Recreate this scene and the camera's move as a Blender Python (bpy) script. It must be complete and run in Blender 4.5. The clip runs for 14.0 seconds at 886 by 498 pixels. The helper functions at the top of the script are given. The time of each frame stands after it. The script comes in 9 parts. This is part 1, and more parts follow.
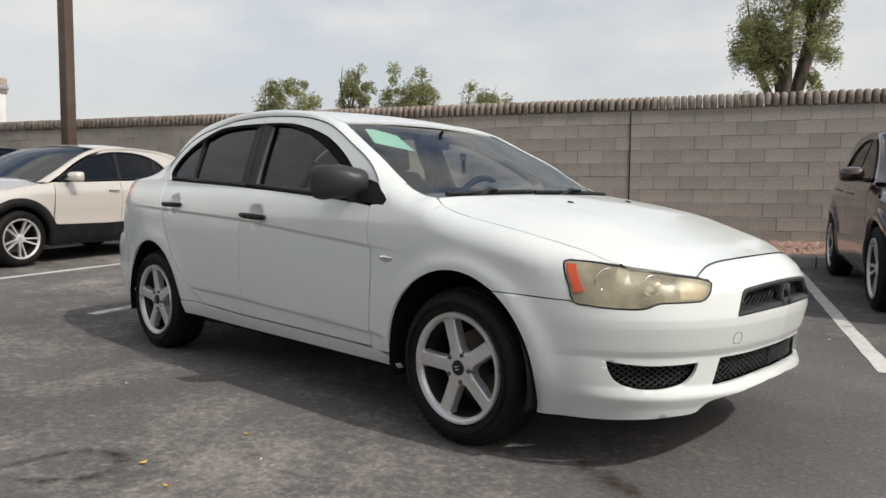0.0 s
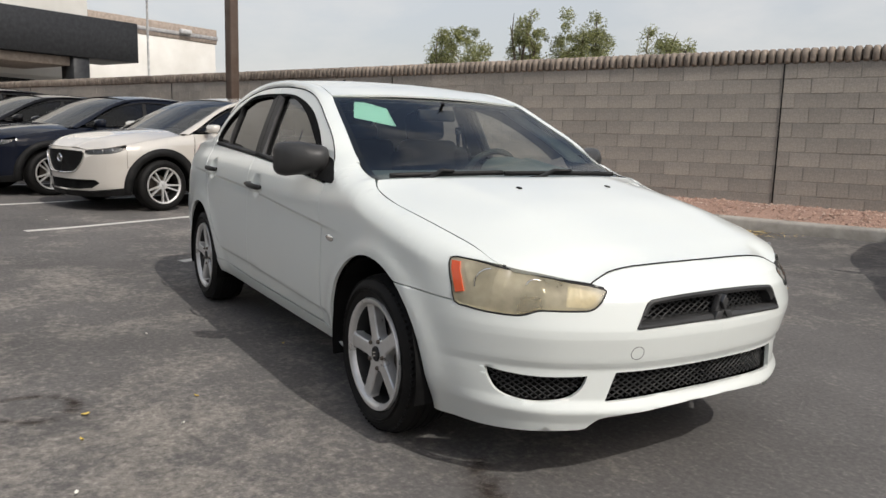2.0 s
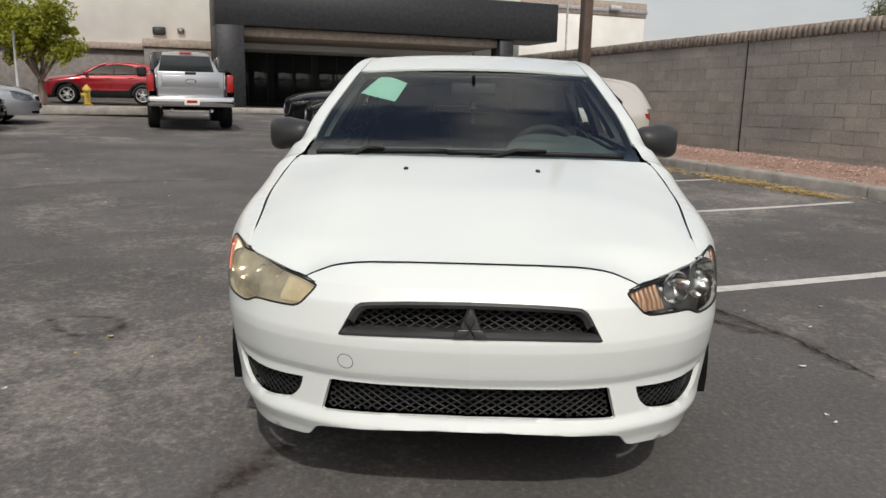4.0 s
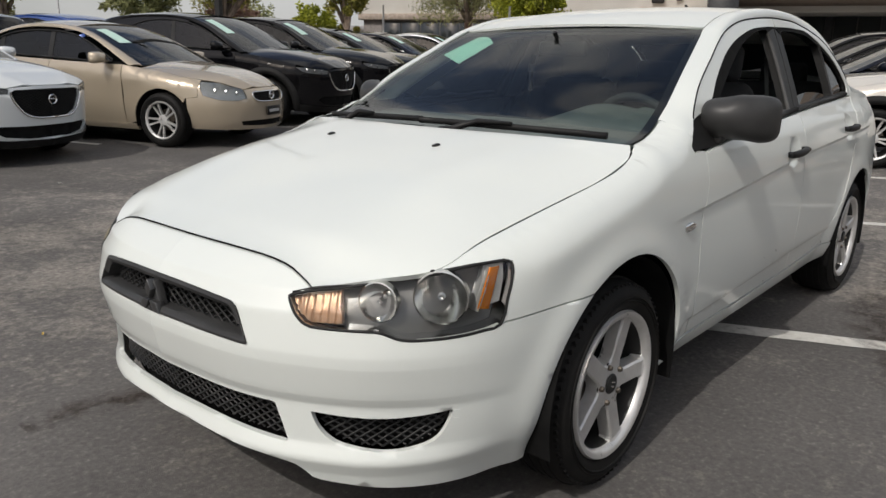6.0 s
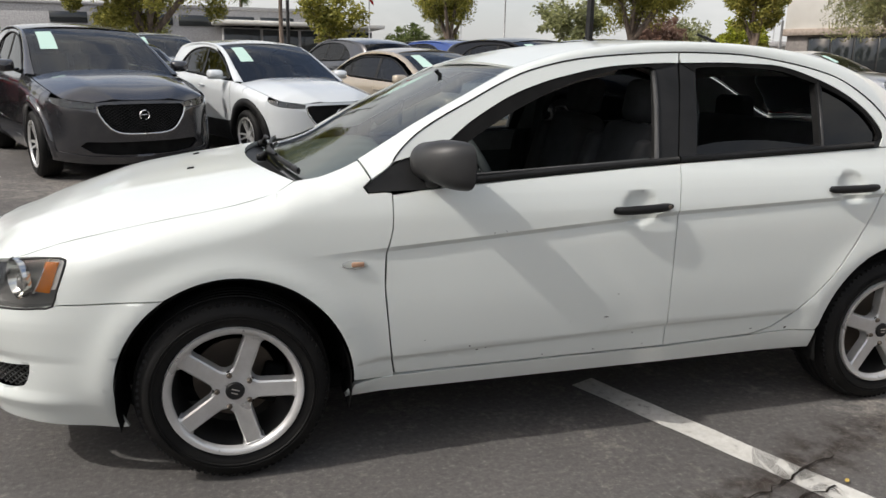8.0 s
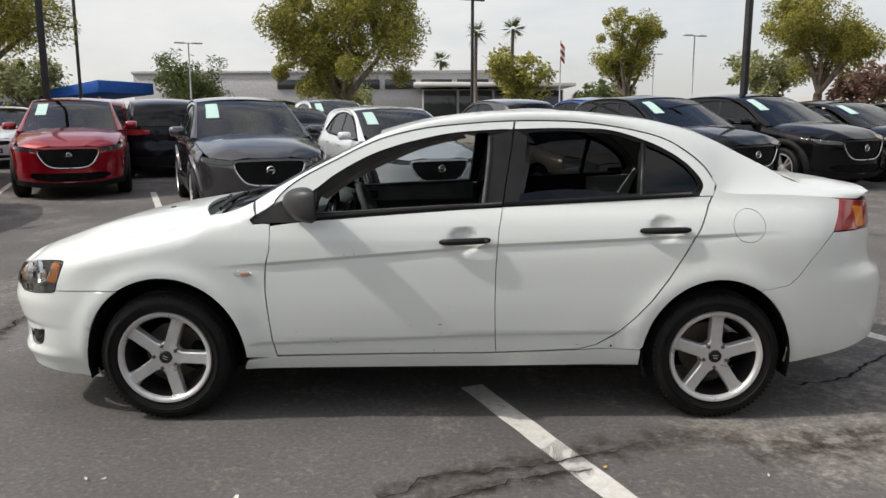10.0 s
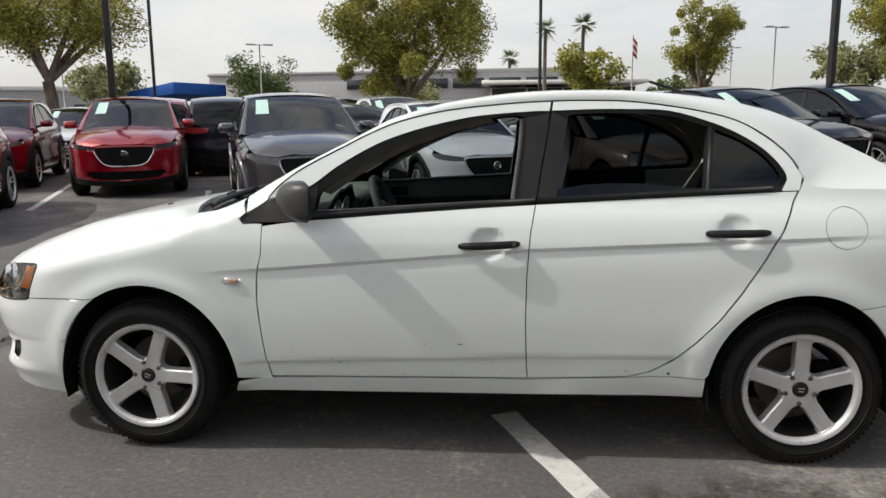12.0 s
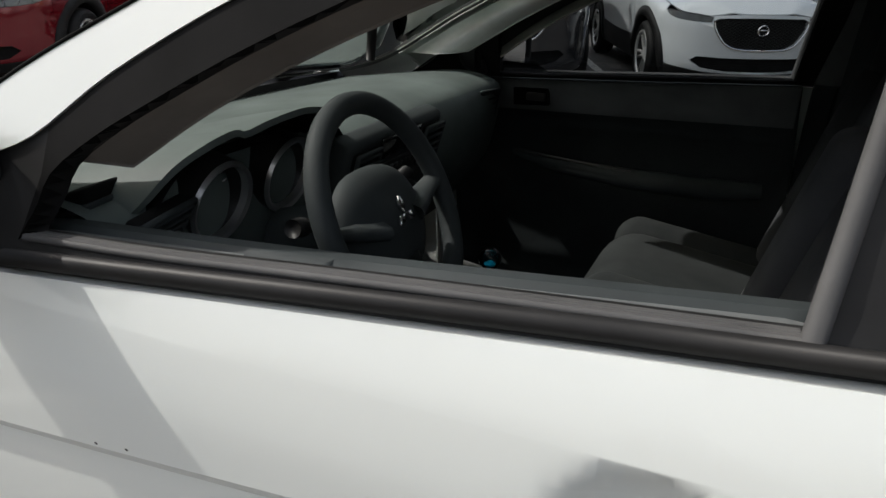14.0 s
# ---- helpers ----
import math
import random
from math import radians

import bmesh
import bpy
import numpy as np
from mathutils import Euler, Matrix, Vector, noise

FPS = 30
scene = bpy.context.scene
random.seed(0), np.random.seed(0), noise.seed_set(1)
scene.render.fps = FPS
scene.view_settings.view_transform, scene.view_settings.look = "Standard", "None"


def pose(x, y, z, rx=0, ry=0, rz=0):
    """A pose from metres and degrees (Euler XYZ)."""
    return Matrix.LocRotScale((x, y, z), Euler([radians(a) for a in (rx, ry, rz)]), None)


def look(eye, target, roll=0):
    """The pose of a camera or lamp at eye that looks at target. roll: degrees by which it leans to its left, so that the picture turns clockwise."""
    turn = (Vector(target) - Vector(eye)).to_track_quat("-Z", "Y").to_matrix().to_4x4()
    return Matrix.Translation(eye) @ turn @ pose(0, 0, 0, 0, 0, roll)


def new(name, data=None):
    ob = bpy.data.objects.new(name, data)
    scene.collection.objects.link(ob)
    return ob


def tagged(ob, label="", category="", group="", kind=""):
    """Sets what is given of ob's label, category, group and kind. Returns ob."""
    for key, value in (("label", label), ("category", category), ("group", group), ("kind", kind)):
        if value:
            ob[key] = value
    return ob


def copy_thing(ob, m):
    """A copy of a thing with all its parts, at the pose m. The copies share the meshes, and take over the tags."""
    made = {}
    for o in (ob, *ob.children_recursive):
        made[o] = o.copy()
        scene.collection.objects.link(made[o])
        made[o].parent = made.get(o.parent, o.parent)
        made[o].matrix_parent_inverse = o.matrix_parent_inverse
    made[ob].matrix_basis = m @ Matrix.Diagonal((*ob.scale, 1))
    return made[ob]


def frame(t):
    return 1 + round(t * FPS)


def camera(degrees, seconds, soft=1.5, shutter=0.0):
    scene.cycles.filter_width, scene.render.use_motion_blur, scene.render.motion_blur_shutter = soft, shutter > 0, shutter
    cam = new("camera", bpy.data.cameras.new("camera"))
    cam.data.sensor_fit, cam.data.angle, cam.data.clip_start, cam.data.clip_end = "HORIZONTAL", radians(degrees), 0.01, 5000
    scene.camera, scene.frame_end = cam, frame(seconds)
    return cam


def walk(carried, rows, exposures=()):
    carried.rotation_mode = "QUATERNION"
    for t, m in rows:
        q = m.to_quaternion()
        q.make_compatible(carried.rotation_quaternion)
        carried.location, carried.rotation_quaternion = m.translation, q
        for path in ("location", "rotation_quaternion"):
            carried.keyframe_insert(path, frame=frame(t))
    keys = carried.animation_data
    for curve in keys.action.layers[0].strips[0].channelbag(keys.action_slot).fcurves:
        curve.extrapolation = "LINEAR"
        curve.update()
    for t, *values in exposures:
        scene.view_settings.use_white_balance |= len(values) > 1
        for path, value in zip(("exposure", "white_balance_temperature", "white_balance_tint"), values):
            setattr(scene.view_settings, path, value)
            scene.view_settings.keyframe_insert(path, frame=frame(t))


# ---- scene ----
cam = camera(62.0, 14.0)
PATH = [
    (0, (3.233, -2.906, 0.987), (1.853, -1.466, 0.838), 0.4),
    (0.5, (3.244, -2.901, 0.973), (1.832, -1.494, 0.815), 0.9),
    (1, (3.388, -2.744, 1.034), (1.912, -1.409, 0.831), 1.1),
    (1.5, (3.638, -2.46, 1.099), (2.07, -1.246, 0.843), 1.2),
    (2, (3.8, -2.066, 1.148), (2.121, -1.022, 0.849), 1.6),
    (2.2, (3.88, -1.881, 1.166), (2.155, -0.922, 0.846), 1.7),
    (4.3, (4.139, 0.316, 1.199), (2.193, 0.063, 0.813), 1.2),
    (4.5, (4.086, 0.537, 1.165), (2.16, 0.156, 0.782), 1.3),
    (5, (3.865, 1.006, 1.176), (2.039, 0.305, 0.755), 1.2),
    (5.5, (3.531, 1.376, 1.185), (1.853, 0.388, 0.725), 1.1),
    (6, (3.122, 1.727, 1.205), (1.655, 0.461, 0.71), 0.9),
    (6.5, (2.66, 2.018, 1.239), (1.425, 0.533, 0.721), 0.8),
    (7, (2.255, 2.397, 1.28), (1.26, 0.743, 0.757), 0.7),
    (7.5, (1.778, 2.723, 1.288), (1.019, 0.942, 0.785), 0.9),
    (8, (1.279, 3.106, 1.327), (0.746, 1.237, 0.854), 1.1),
    (8.5, (0.774, 3.334, 1.323), (0.455, 1.408, 0.888), 1.1),
    (8.7, (0.579, 3.409, 1.343), (0.339, 1.468, 0.927), 1.0),
    (10.8, (-0.102, 4.396, 1.395), (-0.049, 2.414, 1.127), -0.6),
    (11, (-0.147, 4.383, 1.353), (-0.07, 2.401, 1.102), -0.7),
    (11.5, (-0.169, 4.099, 1.311), (-0.053, 2.122, 1.032), -0.7),
    (12, (-0.163, 3.604, 1.322), (0.013, 1.64, 0.986), -0.5),
    (12.5, (-0.167, 3.007, 1.337), (0.108, 1.067, 0.936), -0.0),
    (13, (-0.159, 2.389, 1.332), (0.254, 0.494, 0.842), 0.7),
    (13.5, (-0.179, 1.782, 1.315), (0.395, -0.038, 0.715), 1.3),
    (14, (-0.119, 1.298, 1.274), (0.612, -0.418, 0.552), 1.4),
]
walk(cam, [(t, look(eye, target, roll)) for t, eye, target, roll in PATH],
     [(0.0, 0.05), (2.0, 0.0), (4.3, -0.24), (5.5, -0.32), (6.5, -0.18), (7.5, 0.08), (8.5, 0.18), (11.0, 0.20), (13.0, 0.24), (14.0, 0.36)])

# ---- world and sun ----
SUN_TO = Vector((1.09, 0.155, 1.14)).normalized()
world = bpy.data.worlds.new("hazy_sky")
scene.world = world
world.use_nodes = True
wn, wl = world.node_tree.nodes, world.node_tree.links
wn.clear()
w_out = wn.new("ShaderNodeOutputWorld")
w_bg = wn.new("ShaderNodeBackground")
w_sky = wn.new("ShaderNodeTexSky")
w_sky.sky_type = "NISHITA"
w_sky.sun_disc = False
w_sky.sun_elevation = math.asin(SUN_TO.z)
w_sky.sun_rotation = math.atan2(SUN_TO.x, SUN_TO.y)
w_sky.dust_density = 4.0
w_sky.ozone_density = 1.0
w_co = wn.new("ShaderNodeTexCoord")
w_map = wn.new("ShaderNodeMapping")
w_map.inputs["Scale"].default_value = (1.0, 1.0, 2.6)
w_noise = wn.new("ShaderNodeTexNoise")
w_noise.inputs["Scale"].default_value = 2.3
w_noise.inputs["Detail"].default_value = 7.0
w_noise.inputs["Roughness"].default_value = 0.58
w_ramp = wn.new("ShaderNodeValToRGB")
w_ramp.color_ramp.elements[0].position = 0.40
w_ramp.color_ramp.elements[0].color = (0.62, 0.62, 0.62, 1)
w_ramp.color_ramp.elements[1].position = 0.64
w_ramp.color_ramp.elements[1].color = (1, 1, 1, 1)
w_cloud = wn.new("ShaderNodeMixRGB")
w_cloud.inputs[2].default_value = (5.15, 5.12, 5.05, 1)
wl.new(w_co.outputs["Generated"], w_map.inputs[0])
wl.new(w_map.outputs[0], w_noise.inputs["Vector"])
wl.new(w_noise.outputs["Fac"], w_ramp.inputs[0])
w_sep = wn.new("ShaderNodeSeparateXYZ")
w_high = wn.new("ShaderNodeMapRange")
w_high.inputs["From Min"].default_value = 0.20
w_high.inputs["From Max"].default_value = 0.55
w_gap = wn.new("ShaderNodeValToRGB")
w_gap.color_ramp.elements[0].position = 0.44
w_gap.color_ramp.elements[0].color = (0.05, 0.05, 0.05, 1)
w_gap.color_ramp.elements[1].position = 0.60
w_gap.color_ramp.elements[1].color = (1, 1, 1, 1)
w_both = wn.new("ShaderNodeMixRGB")
wl.new(w_co.outputs["Generated"], w_sep.inputs[0])
wl.new(w_sep.outputs[2], w_high.inputs[0])
wl.new(w_noise.outputs["Fac"], w_gap.inputs[0])
wl.new(w_high.outputs[0], w_both.inputs[0])
wl.new(w_ramp.outputs[0], w_both.inputs[1])
wl.new(w_gap.outputs[0], w_both.inputs[2])
wl.new(w_both.outputs[0], w_cloud.inputs[0])
wl.new(w_sky.outputs[0], w_cloud.inputs[1])
wl.new(w_cloud.outputs[0], w_bg.inputs[0])
w_bg.inputs[1].default_value = 0.148
wl.new(w_bg.outputs[0], w_out.inputs[0])

sun_data = bpy.data.lights.new("sun", "SUN")
sun_data.energy = 2.4
sun_data.angle = radians(0.55)
sun_data.color = (1.0, 0.965, 0.915)
sun = new("sun", sun_data)
sun.matrix_world = look((0, 0, 30), Vector((0, 0, 30)) - SUN_TO)

# ---- materials ----
def mat(name, color=(0.5, 0.5, 0.5), rough=0.5, metal=0.0, coat=0.0, spec=0.5):
    m = bpy.data.materials.new(name)
    m.use_nodes = True
    b = m.node_tree.nodes["Principled BSDF"]
    b.inputs["Base Color"].default_value = (*color, 1)
    b.inputs["Roughness"].default_value = rough
    b.inputs["Metallic"].default_value = metal
    b.inputs["Coat Weight"].default_value = coat
    b.inputs["Coat Roughness"].default_value = 0.04
    b.inputs["Specular IOR Level"].default_value = spec
    return m


def bsdf(m):
    return m.node_tree.nodes["Principled BSDF"]


def add(m, kind, **values):
    n = m.node_tree.nodes.new("ShaderNode" + kind)
    for key, value in values.items():
        n.inputs[key.replace("_", " ")].default_value = value
    return n


def wire(m, a, b):
    m.node_tree.links.new(a, b)


def ramp(m, source, stops):
    r = add(m, "ValToRGB")
    els = r.color_ramp.elements
    while len(els) < len(stops):
        els.new(0.5)
    for e, (pos, col) in zip(els, stops):
        e.position, e.color = pos, (*col, 1)
    wire(m, source, r.inputs[0])
    return r.outputs[0]


def noise_of(m, scale, detail=4.0, rough=0.55, stretch=None, distort=0.0):
    co = add(m, "TexCoord").outputs["Object"]
    if stretch:
        mp = add(m, "Mapping", Scale=stretch)
        wire(m, co, mp.inputs[0])
        co = mp.outputs[0]
    n = add(m, "TexNoise", Scale=scale, Detail=detail, Roughness=rough, Distortion=distort)
    wire(m, co, n.inputs["Vector"])
    return n.outputs["Fac"]


def mixed(m, fac, a, b, blend="MIX"):
    x = add(m, "MixRGB")
    x.blend_type = blend
    for socket, v in ((x.inputs[0], fac), (x.inputs[1], a), (x.inputs[2], b)):
        if isinstance(v, (int, float)):
            socket.default_value = v
        elif isinstance(v, tuple):
            socket.default_value = (*v, 1)
        else:
            wire(m, v, socket)
    return x.outputs[0]


def bumped(m, height, strength=0.2, distance=0.01):
    b = add(m, "Bump", Strength=strength, Distance=distance)
    wire(m, height, b.inputs["Height"])
    wire(m, b.outputs[0], bsdf(m).inputs["Normal"])
    return m


def colored(m, out):
    wire(m, out, bsdf(m).inputs["Base Color"])
    return m


def roughened(m, out):
    wire(m, out, bsdf(m).inputs["Roughness"])
    return m


def grey(v):
    return (v, v, v)


def paint(name, color, metal=0.0, rough=0.28, coat=1.0, dirt=0.12):
    """Car paint: a clear coat over the colour, with a faint film of dust."""
    m = mat(name, color, rough, metal, coat)
    n = noise_of(m, 1.7, 6, 0.65)
    dust = ramp(m, n, [(0.42, (0, 0, 0)), (0.8, (1, 1, 1))])
    fac = add(m, "Math")
    fac.operation = "MULTIPLY"
    fac.inputs[1].default_value = dirt
    wire(m, dust, fac.inputs[0])
    colored(m, mixed(m, fac.outputs[0], color, (0.34, 0.31, 0.27)))
    return m


def plastic(name, v, rough=0.55, scale=420.0):
    m = mat(name, v if isinstance(v, tuple) else grey(v), rough)
    c = v if isinstance(v, tuple) else grey(v)
    colored(m, mixed(m, ramp(m, noise_of(m, 6.0, 5), [(0.35, (0, 0, 0)), (0.75, (1, 1, 1))]), c, tuple(min(1, q * 1.5 + 0.008) for q in c)))
    bsdf(m).inputs["Specular IOR Level"].default_value = 0.32
    return bumped(m, noise_of(m, scale, 2), 0.12, 0.0006)


def glass_mat(name, tint, rough=0.0, ior=1.52):
    """A thin pane: mirror gloss by Fresnel over a tinted clear layer."""
    m = bpy.data.materials.new(name)
    m.use_nodes = True
    nt = m.node_tree
    nt.nodes.clear()
    out = nt.nodes.new("ShaderNodeOutputMaterial")
    mix = nt.nodes.new("ShaderNodeMixShader")
    clear = nt.nodes.new("ShaderNodeBsdfTransparent")
    clear.inputs[0].default_value = (*tint, 1)
    gloss = nt.nodes.new("ShaderNodeBsdfGlossy")
    gloss.inputs["Roughness"].default_value = rough
    fres = nt.nodes.new("ShaderNodeFresnel")
    fres.inputs[0].default_value = ior
    nt.links.new(fres.outputs[0], mix.inputs[0])
    nt.links.new(clear.outputs[0], mix.inputs[1])
    nt.links.new(gloss.outputs[0], mix.inputs[2])
    nt.links.new(mix.outputs[0], out.inputs[0])
    return m


def make_asphalt():
    m = mat("asphalt", grey(0.08), 0.9, 0, 0, 0.2)
    big = noise_of(m, 0.22, 6, 0.62, None, 0.6)
    mid = noise_of(m, 1.6, 7, 0.68, None, 0.4)
    fine = noise_of(m, 42.0, 5, 0.78)
    grit = noise_of(m, 190.0, 3, 0.75)
    speck = noise_of(m, 17.0, 5, 0.72)
    base = ramp(m, fine, [(0.3, (0.078, 0.074, 0.072)), (0.58, (0.128, 0.121, 0.115)), (0.80, (0.30, 0.285, 0.265))])
    worn = ramp(m, fine, [(0.28, (0.115, 0.106, 0.096)), (0.55, (0.25, 0.230, 0.204)), (0.78, (0.42, 0.39, 0.35))])
    where = ramp(m, mixed(m, 0.30, mixed(m, 0.5, big, mid), speck), [(0.50, (0, 0, 0)), (0.585, (1, 1, 1))])
    col = mixed(m, where, base, worn)
    tone = ramp(m, noise_of(m, 0.5, 6, 0.66), [(0.3, grey(0.75)), (0.7, grey(1.32))])
    colored(m, mixed(m, 1.0, col, tone, "MULTIPLY"))
    roughened(m, ramp(m, big, [(0.35, grey(0.78)), (0.65, grey(0.95))]))
    return bumped(m, mixed(m, 0.45, fine, grit), 0.75, 0.006)


def make_block():
    m = mat("block", (0.27, 0.25, 0.225), 0.92)
    rnd = add(m, "ObjectInfo").outputs["Random"]
    isl = add(m, "NewGeometry").outputs["Random Per Island"]
    shade = mixed(m, 1.0, ramp(m, rnd, [(0, (0.86, 0.86, 0.86)), (1, (1.07, 1.06, 1.05))]), ramp(m, isl, [(0, (0.9, 0.9, 0.9)), (1, (1.06, 1.06, 1.06))]), "MULTIPLY")
    stain = ramp(m, noise_of(m, 0.55, 6, 0.62, (1, 1, 1.6)), [(0.38, (0.27, 0.255, 0.232)), (0.62, (0.41, 0.368, 0.318))])
    spots = ramp(m, noise_of(m, 38.0, 3, 0.6), [(0.3, grey(0.8)), (0.7, grey(1.12))])
    colored(m, mixed(m, 1.0, mixed(m, 1.0, stain, shade, "MULTIPLY"), spots, "MULTIPLY"))
    return bumped(m, mixed(m, 0.5, noise_of(m, 60, 4), noise_of(m, 14, 3)), 0.5, 0.006)


def make_rubber(name="tyre_rubber", v=0.0065, rough=0.66):
    m = mat(name, grey(v), rough)
    colored(m, ramp(m, noise_of(m, 9.0, 5), [(0.35, grey(v * 0.8)), (0.75, (v * 1.9, v * 1.8, v * 1.65))]))
    bsdf(m).inputs["Specular IOR Level"].default_value = 0.22
    return bumped(m, noise_of(m, 160, 3), 0.15, 0.001)


def leafy(name, dark, light):
    m = mat(name, dark, 0.6)
    g = add(m, "NewGeometry").outputs["Random Per Island"]
    colored(m, mixed(m, 1.0, ramp(m, g, [(0.0, dark), (0.6, light), (1.0, tuple(min(1, c * 1.35) for c in light))]), ramp(m, noise_of(m, 0.6, 3), [(0.3, grey(0.7)), (0.7, grey(1.15))]), "MULTIPLY"))
    # light passes through thin leaves
    nt = m.node_tree
    out, b = nt.nodes["Material Output"], bsdf(m)
    tl, mx = nt.nodes.new("ShaderNodeBsdfTranslucent"), nt.nodes.new("ShaderNodeMixShader")
    mx.inputs[0].default_value = 0.45
    nt.links.new(b.inputs["Base Color"].links[0].from_socket, tl.inputs[0])
    nt.links.new(b.outputs[0], mx.inputs[1])
    nt.links.new(tl.outputs[0], mx.inputs[2])
    nt.links.new(mx.outputs[0], out.inputs[0])
    return m


ASPHALT = make_asphalt()
BLOCK = make_block()
RUBBER = make_rubber()
WHITE = paint("white_paint", (0.705, 0.738, 0.708), 0.0, 0.34, 0.75, 0.02)
RED = paint("red_metallic_paint", (0.30, 0.004, 0.013), 0.35, 0.18, 1.0, 0.004)
DARKRED = paint("dark_red_paint", (0.15, 0.003, 0.009), 0.35, 0.16, 1.0, 0.004)
GREYPAINT = paint("dark_grey_paint", (0.055, 0.055, 0.06), 0.55, 0.2, 1.0, 0.01)
BLACKPAINT = paint("black_paint", (0.004, 0.004, 0.005), 0.0, 0.10, 1.0, 0.006)
NAVY = paint("navy_paint", (0.005, 0.007, 0.014), 0.0, 0.10, 1.0, 0.006)
for m_ in (BLACKPAINT, NAVY):
    bsdf(m_).inputs["Specular IOR Level"].default_value = 0.1
    bsdf(m_).inputs["Coat IOR"].default_value = 1.38
    bsdf(m_).inputs["Coat Weight"].default_value = 0.55
BLUE = paint("blue_paint", (0.015, 0.06, 0.26), 0.4, 0.26, 1.0, 0.03)
PEARL = paint("pearl_white_paint", (0.66, 0.69, 0.70), 0.05, 0.24, 1.0, 0.01)
BEIGE = paint("platinum_beige_paint", (0.62, 0.585, 0.53), 0.25, 0.24, 1.0, 0.01)
GOLD = paint("gold_beige_paint", (0.43, 0.365, 0.275), 0.35, 0.26, 1.0, 0.02)
BROWN = paint("brown_paint", (0.040, 0.022, 0.021), 0.4, 0.2, 1.0, 0.01)
SILVER = paint("silver_paint", (0.45, 0.46, 0.48), 0.7, 0.28)
TRIM = plastic("black_trim_plastic", 0.011, 0.48)
# rubber in a lighter grey: its sunlit look is put into the colour
LITTRIM = plastic("sunlit_grey_rubber", (0.058, 0.058, 0.058), 0.7, 300)
GREYTRIM = plastic("grey_grille_plastic", 0.028, 0.42)
MESHPL = plastic("grille_mesh_plastic", 0.016, 0.40)
CLAD = plastic("cladding_plastic", 0.006, 0.6)
DOORCLAD = plastic("door_cladding_plastic", 0.006, 0.6)
PARKLAMP = mat("bright_lamp_housing", (0.50, 0.50, 0.49), 0.25, 0.7)
PRICE = mat("pale_price_sheet", (0.48, 0.66, 0.59), 0.8)
LINER = plastic("wheel_liner", 0.005, 0.9, 60)
for m_, level in ((LINER, 0.10), (TRIM, 0.22), (CLAD, 0.2), (DOORCLAD, 0.2)):
    bsdf(m_).inputs["Specular IOR Level"].default_value = level
DASH = plastic("dashboard_vinyl", (0.092, 0.113, 0.107), 0.6, 300)
CABIN = plastic("cabin_trim", (0.024, 0.030, 0.031), 0.7, 300)
FABRIC = plastic("seat_fabric", (0.045, 0.047, 0.05), 0.92, 700)
HEADLINER = plastic("headliner_cloth", (0.62, 0.61, 0.57), 0.95, 500)
CHROME = mat("chrome", grey(0.78), 0.08, 1.0)
ALLOY = mat("alloy_silver", (0.62, 0.62, 0.61), 0.30, 0.55)
roughened(ALLOY, ramp(ALLOY, noise_of(ALLOY, 14, 5), [(0.3, grey(0.24)), (0.75, grey(0.45))]))
colored(ALLOY, ramp(ALLOY, noise_of(ALLOY, 7, 6, 0.65), [(0.3, (0.52, 0.51, 0.49)), (0.65, (0.72, 0.72, 0.71))]))
DARKALLOY = mat("dark_alloy", grey(0.10), 0.35, 0.7)
STEEL = mat("brake_steel", (0.14, 0.12, 0.10), 0.5, 0.8)
MIRRORGLASS = mat("mirror_glass", grey(0.86), 0.01, 1.0)
GLASS = glass_mat("clear_tinted_glass", (0.70, 0.76, 0.73), 0.0, 1.65)
PRIVACY = glass_mat("privacy_glass", (0.035, 0.037, 0.040))
SIDEGLASS = glass_mat("side_glass", (0.42, 0.45, 0.46))
CARGLASS = glass_mat("parked_car_glass", (0.10, 0.11, 0.115))
LENS = glass_mat("clear_lens", (0.90, 0.91, 0.90))
SCREENGLASS = glass_mat("parked_car_windscreen", (0.40, 0.44, 0.44), 0.0, 1.75)
AMBER = mat("amber_lens", (0.80, 0.24, 0.012), 0.18, 0, 0.6)
MARKERBULB = mat("marker_bulb", (0.62, 0.36, 0.24), 0.35)
REDLENS = mat("red_lens", (0.34, 0.012, 0.012), 0.16, 0, 0.7)
REFLECT = mat("lamp_reflector", (0.72, 0.72, 0.70), 0.16, 1.0)
LAMPBLACK = mat("lamp_housing", (0.17, 0.168, 0.165), 0.36, 0.6)


def make_hazed():
    m = mat("yellowed_lens", (0.58, 0.53, 0.37), 0.34, 0.0, 0.3)
    f1 = ramp(m, noise_of(m, 7, 6, 0.6), [(0.32, (0.40, 0.33, 0.17)), (0.62, (0.60, 0.56, 0.42))])
    return colored(m, f1)


HAZED = make_hazed()

# ---- mesh helpers ----
def smooth01(t):
    t = min(1.0, max(0.0, t))
    return t * t * (3 - 2 * t)


def to_mesh(name, bm, materials, smooth=True):
    me = bpy.data.meshes.new(name)
    if smooth:
        for fc in bm.faces:
            fc.smooth = True
    bm.to_mesh(me)
    bm.free()
    for m in materials if isinstance(materials, (list, tuple)) else [materials]:
        me.materials.append(m)
    return me


def part(name, bm, material, parent=None, label="", smooth=True, m=None):
    ob = new(name, to_mesh(name, bm, material, smooth))
    if m is not None:
        ob.matrix_basis = m
    if parent:
        ob.parent = parent
    return tagged(ob, label)


def thing(name, label, category, m=None, group="", kind=""):
    ob = new(name)
    ob.empty_display_size = 0.2
    if m is not None:
        ob.matrix_basis = m
    return tagged(ob, label, category, group, kind)


